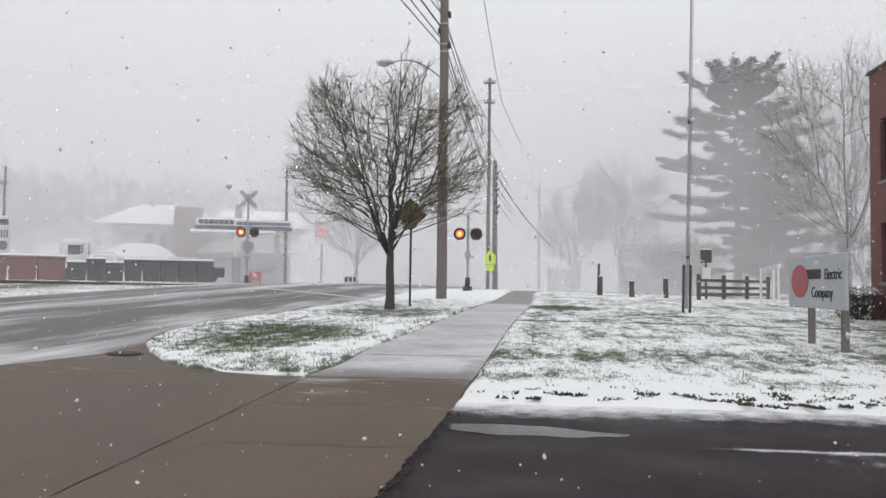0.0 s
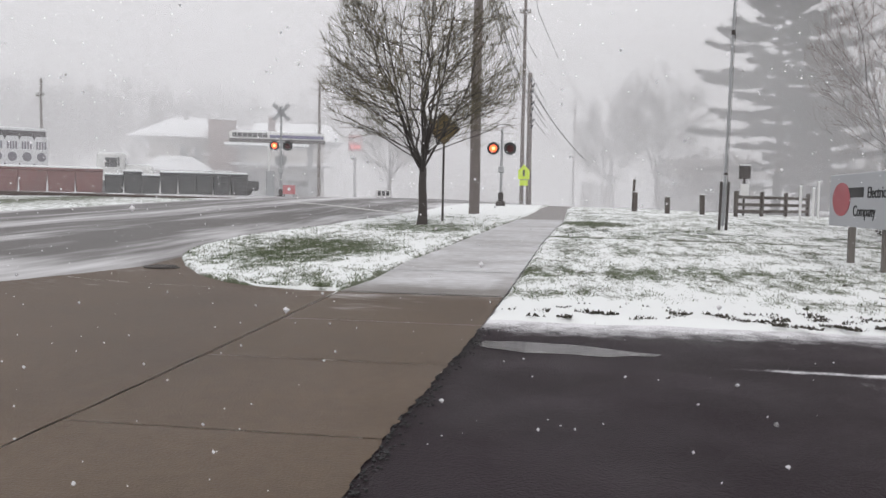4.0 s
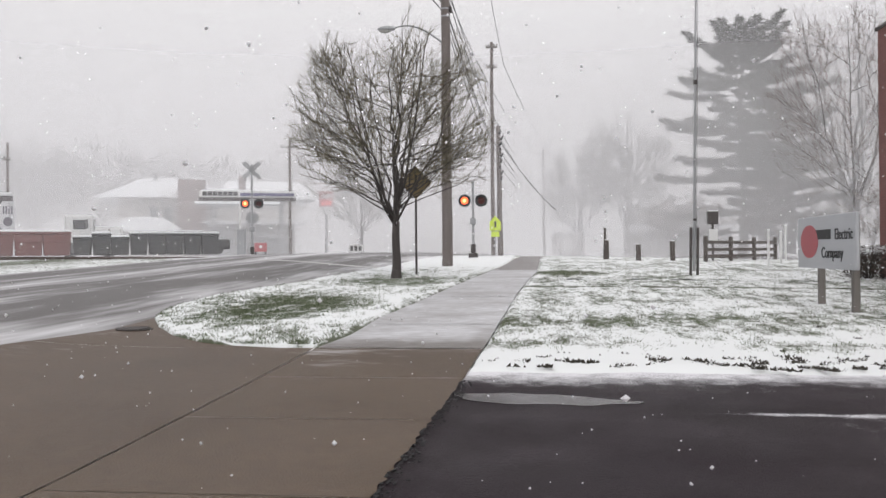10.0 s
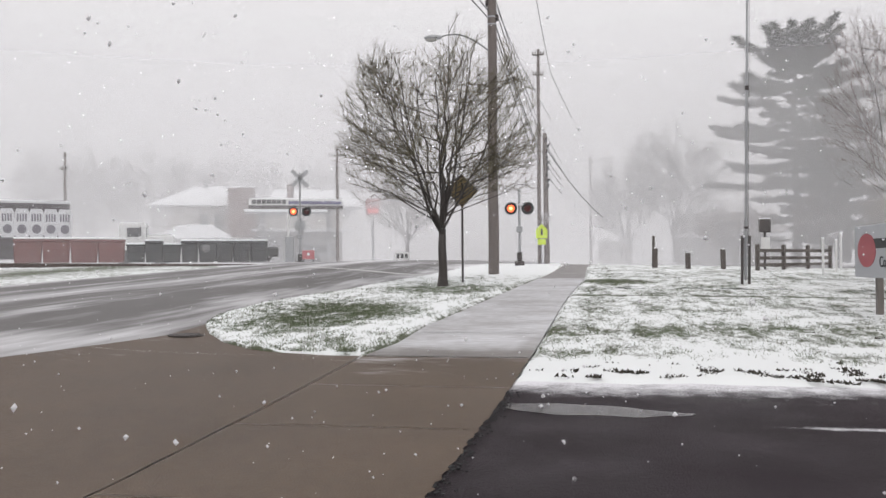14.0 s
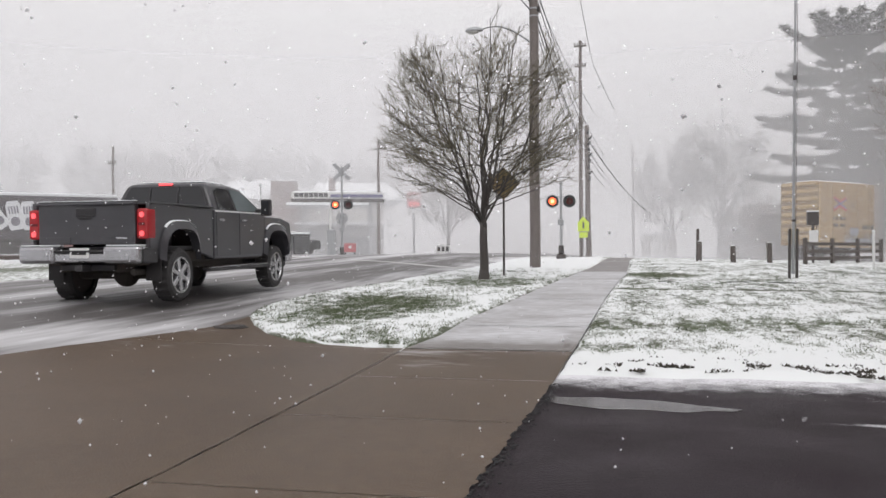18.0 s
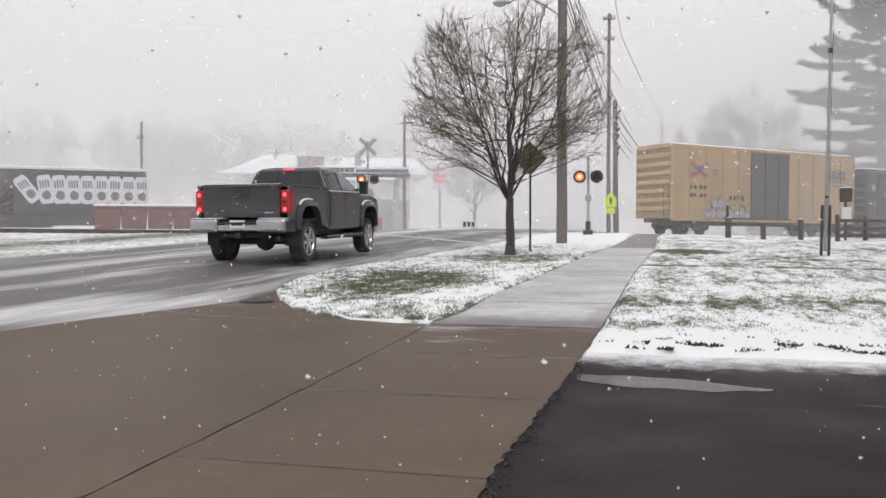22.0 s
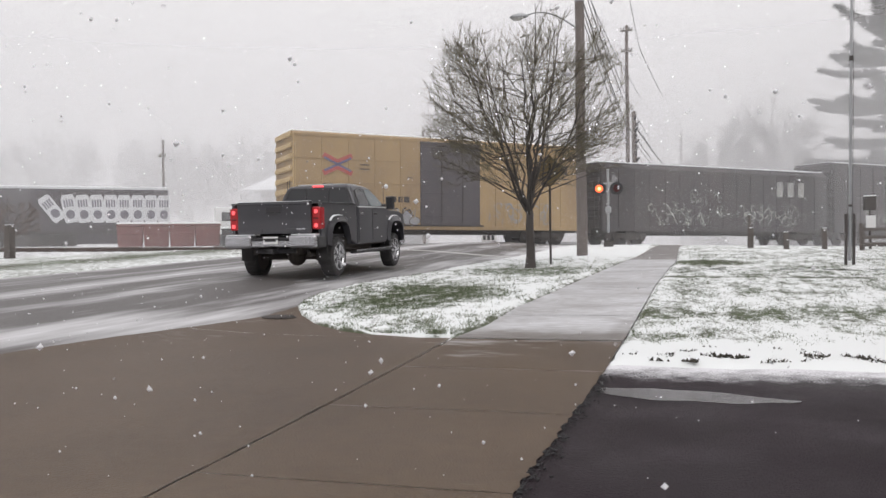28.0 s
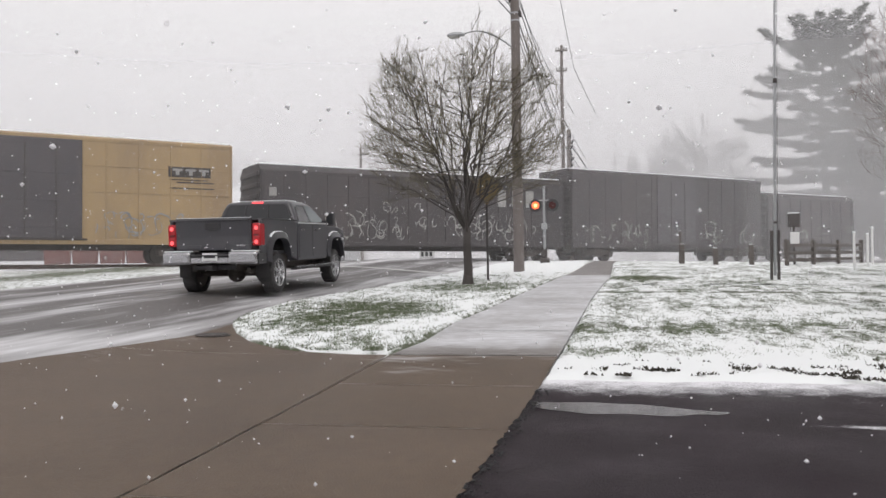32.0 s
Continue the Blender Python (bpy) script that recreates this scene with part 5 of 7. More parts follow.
part("plate_bar", slab(-0.12, -1.41, 0.77, 0.12, -1.405, 0.82), M["black"], plate, "dark bar for characters")
hitch = part("tow_hitch", slab(-0.06, -1.42, 0.52, 0.06, -0.9, 0.62, 0.01), M["plastic"], truck)
part("receiver", slab(-0.45, -1.2, 0.53, 0.45, -1.12, 0.62, 0.012), M["plastic"], hitch)
under = B()
for s in (-1, 1):
    box(under, s * 0.45 - 0.05, -1.15, 0.5, s * 0.45 + 0.05, 4.1, 0.66)
tube(under, (-0.85, RX, 0.43), (0.85, RX, 0.43), 0.07, seg=10)
tube(under, (-0.85, AX, 0.43), (0.85, AX, 0.43), 0.06, seg=10)
r = bmesh.ops.create_uvsphere(under, u_segments=12, v_segments=8, radius=0.2)
bmesh.ops.transform(under, matrix=Matrix.Translation((0.05, RX, 0.43)), verts=r["verts"])
part("chassis", under, M["undercar"], truck)
part("underbody", slab(-0.8, -1.05, 0.6, 0.8, 4.0, 0.82, 0.03), M["undercar"], truck)
part("spare_tyre", rod((0, -0.8, 0.56), (0, -0.8, 0.76), 0.33, seg=24), M["rubber"], truck)
part("exhaust", rod((0.62, -0.2, 0.5), (0.68, -1.08, 0.5), 0.05, seg=10), M["steel_dark"], truck)
part("fuel_tank", slab(-0.5, 0.7, 0.45, -0.1, 2.3, 0.66, 0.03), M["undercar"], truck)

# cab, doors, hood
cab_side = [(0.9, 0.64), (AX - AR - 0.08, 0.64), (AX - AR + 0.04, 0.9), (AX - AR + 0.02, 1.36), (2.9, 1.46), (2.4, 1.49), (0.9, 1.5)]
part("cab", extruded(cab_side, -HW, HW, 0.03), M["paint"], truck)
fend = [(AX - AR + 0.05, 0.9), *arch(AX, 0.45, AR, 150, 28, 10), (4.17, 0.62), (4.34, 0.7), (4.38, 1.1), (4.3, 1.32), (3.9, 1.4), (3.0, 1.43)]
for s in (-1, 1):
    x0, x1 = (HW - 0.3, HW) if s > 0 else (-HW, -HW + 0.3)
    part("front_fender", extruded(fend, x0, x1, 0.025), M["paint"], truck)
part("hood", extruded([(2.9, 1.3), (4.28, 1.2), (4.3, 1.32), (4.05, 1.42), (2.9, 1.48)], -HW + 0.28, HW - 0.28, 0.03), M["paint"], truck)
part("grille", slab(-0.68, 4.28, 0.78, 0.68, 4.38, 1.28, 0.03), M["chrome"], truck)
part("front_bumper", slab(-0.98, 4.17, 0.5, 0.98, 4.46, 0.76, 0.05, 2), M["chrome"], truck)
for s in (-1, 1):
    part("headlight", slab(s * 0.82 - 0.14, 4.22, 1.0, s * 0.82 + 0.14, 4.375, 1.28, 0.03), M["lens"], truck)
part("bumper_valance", slab(-0.9, 4.02, 0.4, 0.9, 4.27, 0.52, 0.03), M["plastic"], truck)

# greenhouse: a curved shell from the rear glass over the roof to the windscreen's foot
ROOF = [(0.93, 1.46), (0.985, 1.68), (1.035, 1.88), (1.065, 1.945), (1.13, 1.98), (1.3, 1.995), (1.7, 2.0), (2.02, 1.99), (2.22, 1.96), (2.42, 1.885), (2.62, 1.765), (2.82, 1.625), (3.05, 1.45)]


def side_x(z):
    """Half width of the glass house at a height: its sides lean in."""
    return 0.955 - 0.42 * (z - 1.46)


b = B()
ring = []
for y, zt in ROOF:
    drop = min(0.075, (zt - 1.44) * 0.4)
    ze = zt - drop
    xe = side_x(ze)
    half_ = [(0.955, 1.44), (xe, ze), (xe - 0.025, ze + drop * 0.5), (xe - 0.075, ze + drop * 0.82), (xe - 0.2, zt - 0.004), (0.0, zt + 0.008)]
    full = half_ + [(-x, z) for x, z in half_[-2::-1]]
    ring.append([b.verts.new((x, y, z)) for x, z in full])
for a_, c_ in zip(ring[:-1], ring[1:]):
    for i in range(len(a_) - 1):
        b.faces.new((a_[i], a_[i + 1], c_[i + 1], c_[i]))
bmesh.ops.recalc_face_normals(b, faces=b.faces[:])
part("roof_cab", b, M["paint"], truck, shade=True)


def glass(name, pts, mat, lift=0.006, parent=truck):
    """A pane from its outline, set a little proud of the shell, with a black rubber edge behind it."""
    c = sum(pts, Vector()) / len(pts)
    nrm = (pts[1] - pts[0]).cross(pts[2] - pts[1]).normalized()
    if nrm.dot(c - Vector((0, 1.9, 1.6))) < 0:
        nrm = -nrm
    for grow, out, m_, nm in ((1.06, lift - 0.003, M["plastic"], "window_seal"), (1.0, lift, mat, name)):
        bm = B()
        ps = [c + (p - c) * grow for p in pts]
        lo, hi = [bm.verts.new(p - nrm * 0.01) for p in ps], [bm.verts.new(p + nrm * out) for p in ps]
        bm.faces.new(hi)
        for i in range(len(ps)):
            j = (i + 1) % len(ps)
            bm.faces.new((lo[i], lo[j], hi[j], hi[i]))
        bmesh.ops.recalc_face_normals(bm, faces=bm.faces[:])
        part(nm, bm, m_, parent)


def rear_y(z):
    return 0.93 + 0.25 * (z - 1.46)


glass("rear_window", [Vector((x, rear_y(z), z)) for x, z in ((-0.83, 1.52), (0.83, 1.52), (0.7, 1.85), (0.64, 1.905), (-0.64, 1.905), (-0.7, 1.85))], M["glass_dark"], 0.012)
for x in (-0.27, 0.27):
    part("slider_frame", box(B(), x - 0.012, -0.008, -0.19, x + 0.012, 0.0, 0.19, 0, pose(0, rear_y(1.71) - 0.016, 1.71, -14, 0, 0)), M["plastic"], truck)
glass("windscreen", [Vector((x, y, z)) for x, y, z in ((-0.84, 2.98, 1.53), (0.84, 2.98, 1.53), (0.66, 2.45, 1.9), (-0.66, 2.45, 1.9))], M["glass_dark"], 0.02)
for s in (-1, 1):
    for name, pts, mat in (("rear_door_window", ((1.17, 1.5), (1.8, 1.5), (1.8, 1.885), (1.4, 1.885), (1.25, 1.84)), M["glass_dark"]),
                           ("front_door_window", ((1.88, 1.5), (2.86, 1.5), (2.78, 1.58), (2.52, 1.755), (2.3, 1.86), (2.1, 1.885), (1.88, 1.885)), M["glass_pale"])):
        glass(name, [Vector((s * side_x(z), y, z)) for y, z in pts], mat, 0.008)
for s in (-1, 1):
    for y0, y1 in ((0.98, 1.86), (1.88, 2.98)):
        d = part("door", slab(min(s * HW, s * (HW + 0.012)), y0, 0.7, max(s * HW, s * (HW + 0.012)), y1, 1.46, 0.006), M["paint"], truck)
        part("door_handle", slab(min(s * (HW + 0.012), s * (HW + 0.045)), y0 + 0.06, 1.3, max(s * (HW + 0.012), s * (HW + 0.045)), y0 + 0.24, 1.34, 0.01), M["chrome"], d)
    part("belt_trim", slab(min(s * 0.945, s * (HW + 0.005)), 0.95, 1.462, max(s * 0.945, s * (HW + 0.005)), 2.95, 1.486, 0.004), M["white_paint"], truck)
    mir = part("mirror", slab(s * 1.17 - 0.1, 2.62, 1.42, s * 1.17 + 0.1, 2.74, 1.74, 0.03, 2), M["plastic"], truck, "black towing mirror")
    part("mirror_glass", slab(s * 1.17 - 0.075, 2.612, 1.45, s * 1.17 + 0.075, 2.62, 1.71, 0.003), M["glass_dark"], mir)
    part("mirror_arm", slab(min(s * 0.95, s * 1.1), 2.66, 1.5, max(s * 0.95, s * 1.1), 2.72, 1.56, 0.012), M["plastic"], mir)
part("brake_light", slab(-0.13, 1.02, 1.935, 0.13, 1.08, 1.975, 0.01), M["tail_hot"], truck, "lit high brake light")
part("antenna", rod((0.8, 3.3, 1.4), (0.8, 3.25, 2.1), 0.006, seg=5), M["black"], truck)
for s in (-1, 1):
    part("roof_snow", slab(s * 0.3 - 0.28, 1.25, 1.998, s * 0.3 + 0.28, 1.95, 2.012, 0.006), M["snow"], truck, "thin snow on the roof")

# wheels
truck_wheels = []
for s in (-1, 1):
    for cy in (RX, AX):
        holder = thing("wheel", pose(s * 0.86, cy, WR), "", "")
        holder.parent = truck
        t_ = B()
        prof = [(-0.14, 0.29), (-0.15, 0.36), (-0.125, 0.415), (-0.07, WR), (0.07, WR), (0.125, 0.415), (0.15, 0.36), (0.14, 0.29)]
        seg = 96
        ring = [[t_.verts.new((x, (q - lug) * math.sin(math.tau * k / seg), (q - lug) * math.cos(math.tau * k / seg))) for x, q in prof for lug in (0.011 if q > 0.4 and k % 4 < 2 else 0.0,)] for k in range(seg)]
        for k in range(seg):
            a_, c_ = ring[k], ring[(k + 1) % seg]
            for i in range(len(prof) - 1):
                t_.faces.new((a_[i], a_[i + 1], c_[i + 1], c_[i]))
        bmesh.ops.recalc_face_normals(t_, faces=t_.faces[:])
        part("tyre", t_, M["rubber"], holder)
        rm = B()
        o = s * 0.1
        tube(rm, (o - s * 0.2, 0, 0), (o - s * 0.02, 0, 0), 0.29, seg=32)
        ring2 = []
        for k in range(32):
            a = math.tau * k / 32
            ring2.append([rm.verts.new((o + dx * s, q * math.sin(a), q * math.cos(a))) for dx, q in ((0.0, 0.3), (0.045, 0.29), (0.045, 0.265), (0.0, 0.25))])
        for k in range(32):
            a_, c_ = ring2[k], ring2[(k + 1) % 32]
            for i in range(3):
                rm.faces.new((a_[i], a_[i + 1], c_[i + 1], c_[i]))
        for k in range(6):
            a = math.tau * k / 6
            box(rm, o - 0.02 if s > 0 else o - 0.035, -0.04, 0.05, o + 0.035 if s > 0 else o + 0.02, 0.04, 0.27, 0.012, Matrix.Rotation(a, 4, "X"))
        tube(rm, (o - s * 0.02, 0, 0), (o + s * 0.05, 0, 0), 0.075, seg=20)
        bmesh.ops.recalc_face_normals(rm, faces=rm.faces[:])
        part("brake_drum", rod((o - s * 0.215, 0, 0), (o - s * 0.205, 0, 0), 0.285, seg=28), M["undercar"], holder)
        part("rim", rm, M["chrome"], holder, "polished six-spoke rim")
        truck_wheels.append(holder)


def truck_s(t):
    """Distance along the road."""
    return float(np.interp(t, [0, 12, 13.5, 15.5, 16, 16.5, 17, 17.5, 18, 18.5, 19, 20, 21, 22, 23, 25, 28, 32],
                           [-34, -3.6, 1.0, 8.1, 9.3, 10.1, 10.85, 11.55, 12.22, 12.87, 13.45, 14.46, 15.36, 16.02, 16.2, 16.32, 16.5, 16.72]))


# ---------------------------------------------------------------- railway crossing signals
M["lamp_red"] = material("lamp_red", (0.6, 0.05, 0.02), rough=0.2, bump=0, emit=(1.0, 0.14, 0.05), glow=2.6)
M["lamp_core"] = material("lamp_core", (0.9, 0.6, 0.2), rough=0.2, bump=0, emit=(1.0, 0.45, 0.14), glow=4.5)
M["lamp_off"] = material("lamp_off", (0.09, 0.012, 0.012), (0.05, 0.01, 0.01), rough=0.15, bump=0.02)


def flasher(parent, x, y, z, on, face=-1):
    """One round crossing lamp with its black backing disc and hood."""
    h = part("lamp_head", rod((x, y, z), (x, y + 0.06 * face, z), 0.27, seg=24), M["black"], parent, "round black lamp head")
    hood = B()
    v = []
    for k in range(13):
        a = radians(-20 + 220 * k / 12)
        v.append([hood.verts.new((x + 0.175 * math.cos(a), y + d * face, z + 0.175 * math.sin(a))) for d in (0.06, 0.3 if 2 < k < 10 else 0.18)])
    for k in range(12):
        hood.faces.new((v[k][0], v[k][1], v[k + 1][1], v[k + 1][0]))
    part("hood", hood, M["black"], h)
    part("lens", rod((x, y + 0.05 * face, z), (x, y + 0.09 * face, z), 0.155, seg=20), M["lamp_red"] if on else M["lamp_off"], h, "lit red lens" if on else "dark red lens")
    if on:
        part("bulb", rod((x, y + 0.09 * face, z), (x, y + 0.1 * face, z), 0.06, seg=14), M["lamp_core"], h)
    return h


def crossing_signal(x, y, z, lit, label, cross, turn=0.0):
    s = thing("crossing_signal", pose(x, y, z, 0, 0, turn), label, "crossing signal", "railway crossing signals")
    top = 5.05 if cross else 3.15
    part("mast", rod((0, 0, 0.1), (0, 0, top), 0.055), M["galv"], s)
    part("base", box(slab(-0.2, -0.2, -0.2, 0.2, 0.2, 0.12, 0.03), -0.11, -0.11, 0.12, 0.11, 0.11, 0.5, 0.04), M["steel_dark"], s)
    lz = 2.88 if cross else 2.38
    part("lamp_arm", rod((-0.36, 0.0, lz + 0.22), (0.36, 0.0, lz + 0.22), 0.03, seg=8), M["galv"], s)
    for dx in (-0.36, 0.36):
        part("lamp_bracket", rod((dx, 0, lz + 0.22), (dx, -0.02, lz), 0.025, seg=6), M["galv"], s)
    flasher(s, -0.36, -0.06, lz, lit == "left")
    flasher(s, 0.36, -0.06, lz, lit == "right")
    part("bell" if not cross else "junction_box", slab(-0.13, -0.12, 1.35, 0.13, 0.1, 1.62, 0.03), M["galv"], s)
    if cross:
        for a in (45, -45):
            # grey instead of white: the backlit shade is put into the blade colour
            blade = part("crossbuck_blade", box(B(), -0.62, -0.012, -0.11, 0.62, 0.012, 0.11, 0.004, pose(0, -0.08, 4.72, 0, a, 0)), M["galv"], s, "crossbuck blade greyed for its backlit look")
        part("stop_plate", rod((0, 0.1, 2.1), (0, 0.115, 2.1), 0.36, seg=8), M["galv"], s, "bare back of an octagonal sign")
        part("gate_motor", slab(-0.8, -0.25, 0.0, -0.35, 0.35, 1.5, 0.05), M["galv"], s)
        part("gate_arm", slab(-0.72, 0.3, 1.2, -0.6, 0.36, 2.9, 0.01), M["white_paint"], s)
    else:
        part("mast_cap", rod((0, 0, top), (0, 0, top + 0.06), 0.07), M["galv"], s)
    return s


crossing_signal(-2.6, 35.9, 1.06, "left", "railway crossing signal with one red lamp lit", False, 2)
crossing_signal(-15.45, 44.4, 1.12, "left", "railway crossbuck signal with flashing lamps across the road", True, 18)
# lime pedestrian sign on the far pole
sg = thing("pedestrian_sign", pose(-2.45, 53.3, ground_z(-2.45, 53.3)), "bright yellow-green pentagon sign on a post", "road sign")
part("post", slab(-0.03, 0.0, -0.2, 0.03, 0.05, 3.0, 0.005), M["galv"], sg)
b = B()
pts = [(-0.36, 1.6), (0.36, 1.6), (0.36, 2.15), (0.0, 2.55), (-0.36, 2.15)]
lo, hi = [b.verts.new((x, -0.02, z)) for x, z in pts], [b.verts.new((x, -0.005, z)) for x, z in pts]
b.faces.new(lo)
b.faces.new(hi[::-1])
for i in range(5):
    b.faces.new((lo[(i + 1) % 5], lo[i], hi[i], hi[(i + 1) % 5]))
bmesh.ops.recalc_face_normals(b, faces=b.faces[:])
pg = part("plate", b, M["sign_lime"], sg)
part("symbol", slab(-0.06, -0.026, 1.8, 0.06, -0.02, 2.2, 0.01), M["black"], pg)
part("lower_plate", slab(-0.26, -0.02, 1.2, 0.26, -0.005, 1.55, 0.004), M["sign_lime"], sg)

# stop line and snow-marked lanes before the tracks
M["road_paint"] = material("road_paint", (0.62, 0.62, 0.6), (0.4, 0.4, 0.39), rough=0.6, bump=0.1, mix=1)
bm = B()
vs = []
for i in range(12):
    x = -9.4 + 4.2 * i / 11
    y = 27.9 - 0.23 * (x + 9.4)
    vs.append((bm.verts.new((x, y, ground_z(x, y) + 0.008)), bm.verts.new((x, y + 0.5, ground_z(x, y + 0.5) + 0.008))))
for i in range(11):
    bm.faces.new((vs[i][0], vs[i + 1][0], vs[i + 1][1], vs[i][1]))
tagged(part("stop_line", bm, M["road_paint"]), "worn white stop line painted before the tracks", "road marking", kind="structure")

wood_post(-23.5, 25.3, 1.25, 0.13, "thick weathered wooden stump post on the verge")
wood_post(-23.9, 25.6, 0.95, 0.1, "short weathered wooden post on the verge")

# far verge strip
fv = cover(strip("far_verge", [10 + 0.5 * i for i in range(44)], lambda y: -60.0 + 0.2 * y, lambda y: road_l(y) + 0.1, 50, 0.03, M["grass_snow"], 0.02, 1.0, edge=0.06),
           lambda x, y, z: 0.54 - 0.3 * bumpf(road_l(y) - x, 4.2, 1.8) + 0.2 * nz(x, y, 0.5, 3))
tagged(fv, "snowy grass verge across the road", "verge", kind="structure")

# ---------------------------------------------------------------- trailer with can artwork
def along(a, b):
    return math.degrees(math.atan2(b[1] - a[1], b[0] - a[0]))


# trailer colour raised above its dark paint, with haze mixed in
M["trailer_dark"] = material("trailer_dark", (0.07, 0.062, 0.068), (0.1, 0.088, 0.095), rough=0.5, big=0.6, bump=0.05)
M["can_white"] = material("can_white", (0.62, 0.63, 0.65), (0.5, 0.5, 0.53), rough=0.5, bump=0.02)
M["can_mark"] = material("can_mark", (0.2, 0.19, 0.22), rough=0.5, bump=0.02)
ta, tb = (-45.5, 36.6), (-31.6, 47.5)
tl = math.hypot(tb[0] - ta[0], tb[1] - ta[1])
tr = thing("semi_trailer", pose(*ta, 1.1, 0, 0, along(ta, tb)), "long dark semi-trailer printed with a row of white cans", "trailer")
bd = part("box_body", slab(0, 0, 1.1, tl, 2.5, 3.9, 0.03), M["trailer_dark"], tr)
part("roof_edge", slab(-0.02, -0.03, 3.8, tl + 0.02, 2.53, 3.93, 0.015), M["can_white"], tr)
part("roof_snow", slab(0.05, 0.05, 3.93, tl - 0.05, 2.45, 4.0, 0.03), M["snow"], tr)
part("side_skirt", slab(0.4, -0.01, 0.22, tl - 5.5, 0.03, 0.98, 0.01), M["steel_dark"], tr, "grey panelled side skirt")
part("lower_rail", slab(0, -0.03, 1.0, tl, 0.05, 1.15), M["steel_dark"], tr)
part("red_band", slab(0.3, -0.012, 3.2, 6.5, 0.0, 3.45), M["sign_red"], tr, "faded red lettering band")
for k in range(9):
    c = thing("can", pose(10.77 if k == 0 else 10.99 + 0.8 * k, -0.02 - 0.004 * (k % 2), 2.58, 0, (-36, -9, -6, -4, -2, 0, 0, 0, 0)[k], 0) @ Matrix.Diagonal((0.94, 1, 1.04, 1)), "", "")
    c.parent = tr
    b = B()
    pts = [(-0.34, -0.85), (0.34, -0.85), (0.43, -0.68), (0.43, 0.62), (0.32, 0.85), (-0.32, 0.85), (-0.43, 0.62), (-0.43, -0.68)]
    lo, hi = [b.verts.new((x, -0.015, z)) for x, z in pts], [b.verts.new((x, 0.015, z)) for x, z in pts]
    b.faces.new(lo)
    b.faces.new(hi[::-1])
    for i in range(8):
        b.faces.new((lo[(i + 1) % 8], lo[i], hi[i], hi[(i + 1) % 8]))
    bmesh.ops.recalc_face_normals(b, faces=b.faces[:])
    part("can_shape", b, M["can_white"], c)
    mk = B()
    tube(mk, (0, -0.022, -0.35), (0, -0.016, -0.35), 0.27, seg=20)
    for q in range(4):
        box(mk, -0.3 + 0.16 * q, -0.022, 0.1, -0.2 + 0.16 * q, -0.016, 0.55)
    part("can_print", mk, M["can_mark"], c, "grey print of a plain disc and bars")
for x in (1.2, 2.4):
    for y in (0.2, 2.3):
        part("wheel", rod((x, y - 0.14, 0.5), (x, y + 0.14, 0.5), 0.5, seg=20), M["rubber"], tr)
part("landing_leg", slab(tl - 2.6, 0.4, 0.0, tl - 2.4, 0.6, 1.1), M["steel_dark"], tr)
part("skirt", slab(3.2, 0.02, 0.35, tl - 2.2, 0.06, 1.0, 0.01), M["trailer_dark"], tr)

# white tractor cab behind the bins
cb_ = thing("tractor_unit", pose(-29.7, 49.9, 1.05, 0, 0, along(ta, tb) - 14), "white truck tractor with snow on its hood", "truck")
part("cab", slab(0, 0, 0.9, 1.7, 2.2, 2.75, 0.12, 2), M["white_paint"], cb_)
part("side_window", slab(0.5, -0.02, 1.85, 1.25, 0.02, 2.45, 0.02), M["glass_dark"], cb_)
part("roof_snow", slab(0.1, 0.1, 2.74, 1.6, 2.1, 2.8, 0.03), M["snow"], cb_)
part("windscreen", slab(1.66, 0.2, 1.85, 1.72, 2.0, 2.5, 0.02), M["glass_dark"], cb_)
part("hood", slab(1.65, 0.2, 0.8, 3.4, 2.0, 2.0, 0.2, 3), M["white_paint"], cb_)
part("hood_snow", slab(1.8, 0.3, 1.99, 3.2, 1.9, 2.06, 0.03), M["snow"], cb_)
part("mirror", slab(1.3, -0.3, 1.9, 1.4, -0.1, 2.5, 0.02), M["black"], cb_)
for x in (2.6, 0.3):
    part("wheel", rod((x, -0.05, 0.5), (x, 0.3, 0.5), 0.5, seg=20), M["rubber"], cb_)

# ---------------------------------------------------------------- row of bins
# the bins' red is paled to imitate haze in front of them
M["bin_red"] = material("bin_red", (0.19, 0.08, 0.075), (0.14, 0.065, 0.062), rough=0.6, big=1.0, mix=1, bump=0.1)
M["bin_black"] = material("bin_black", (0.03, 0.03, 0.033), (0.05, 0.05, 0.05), rough=0.55, big=1.0, mix=1, bump=0.1)


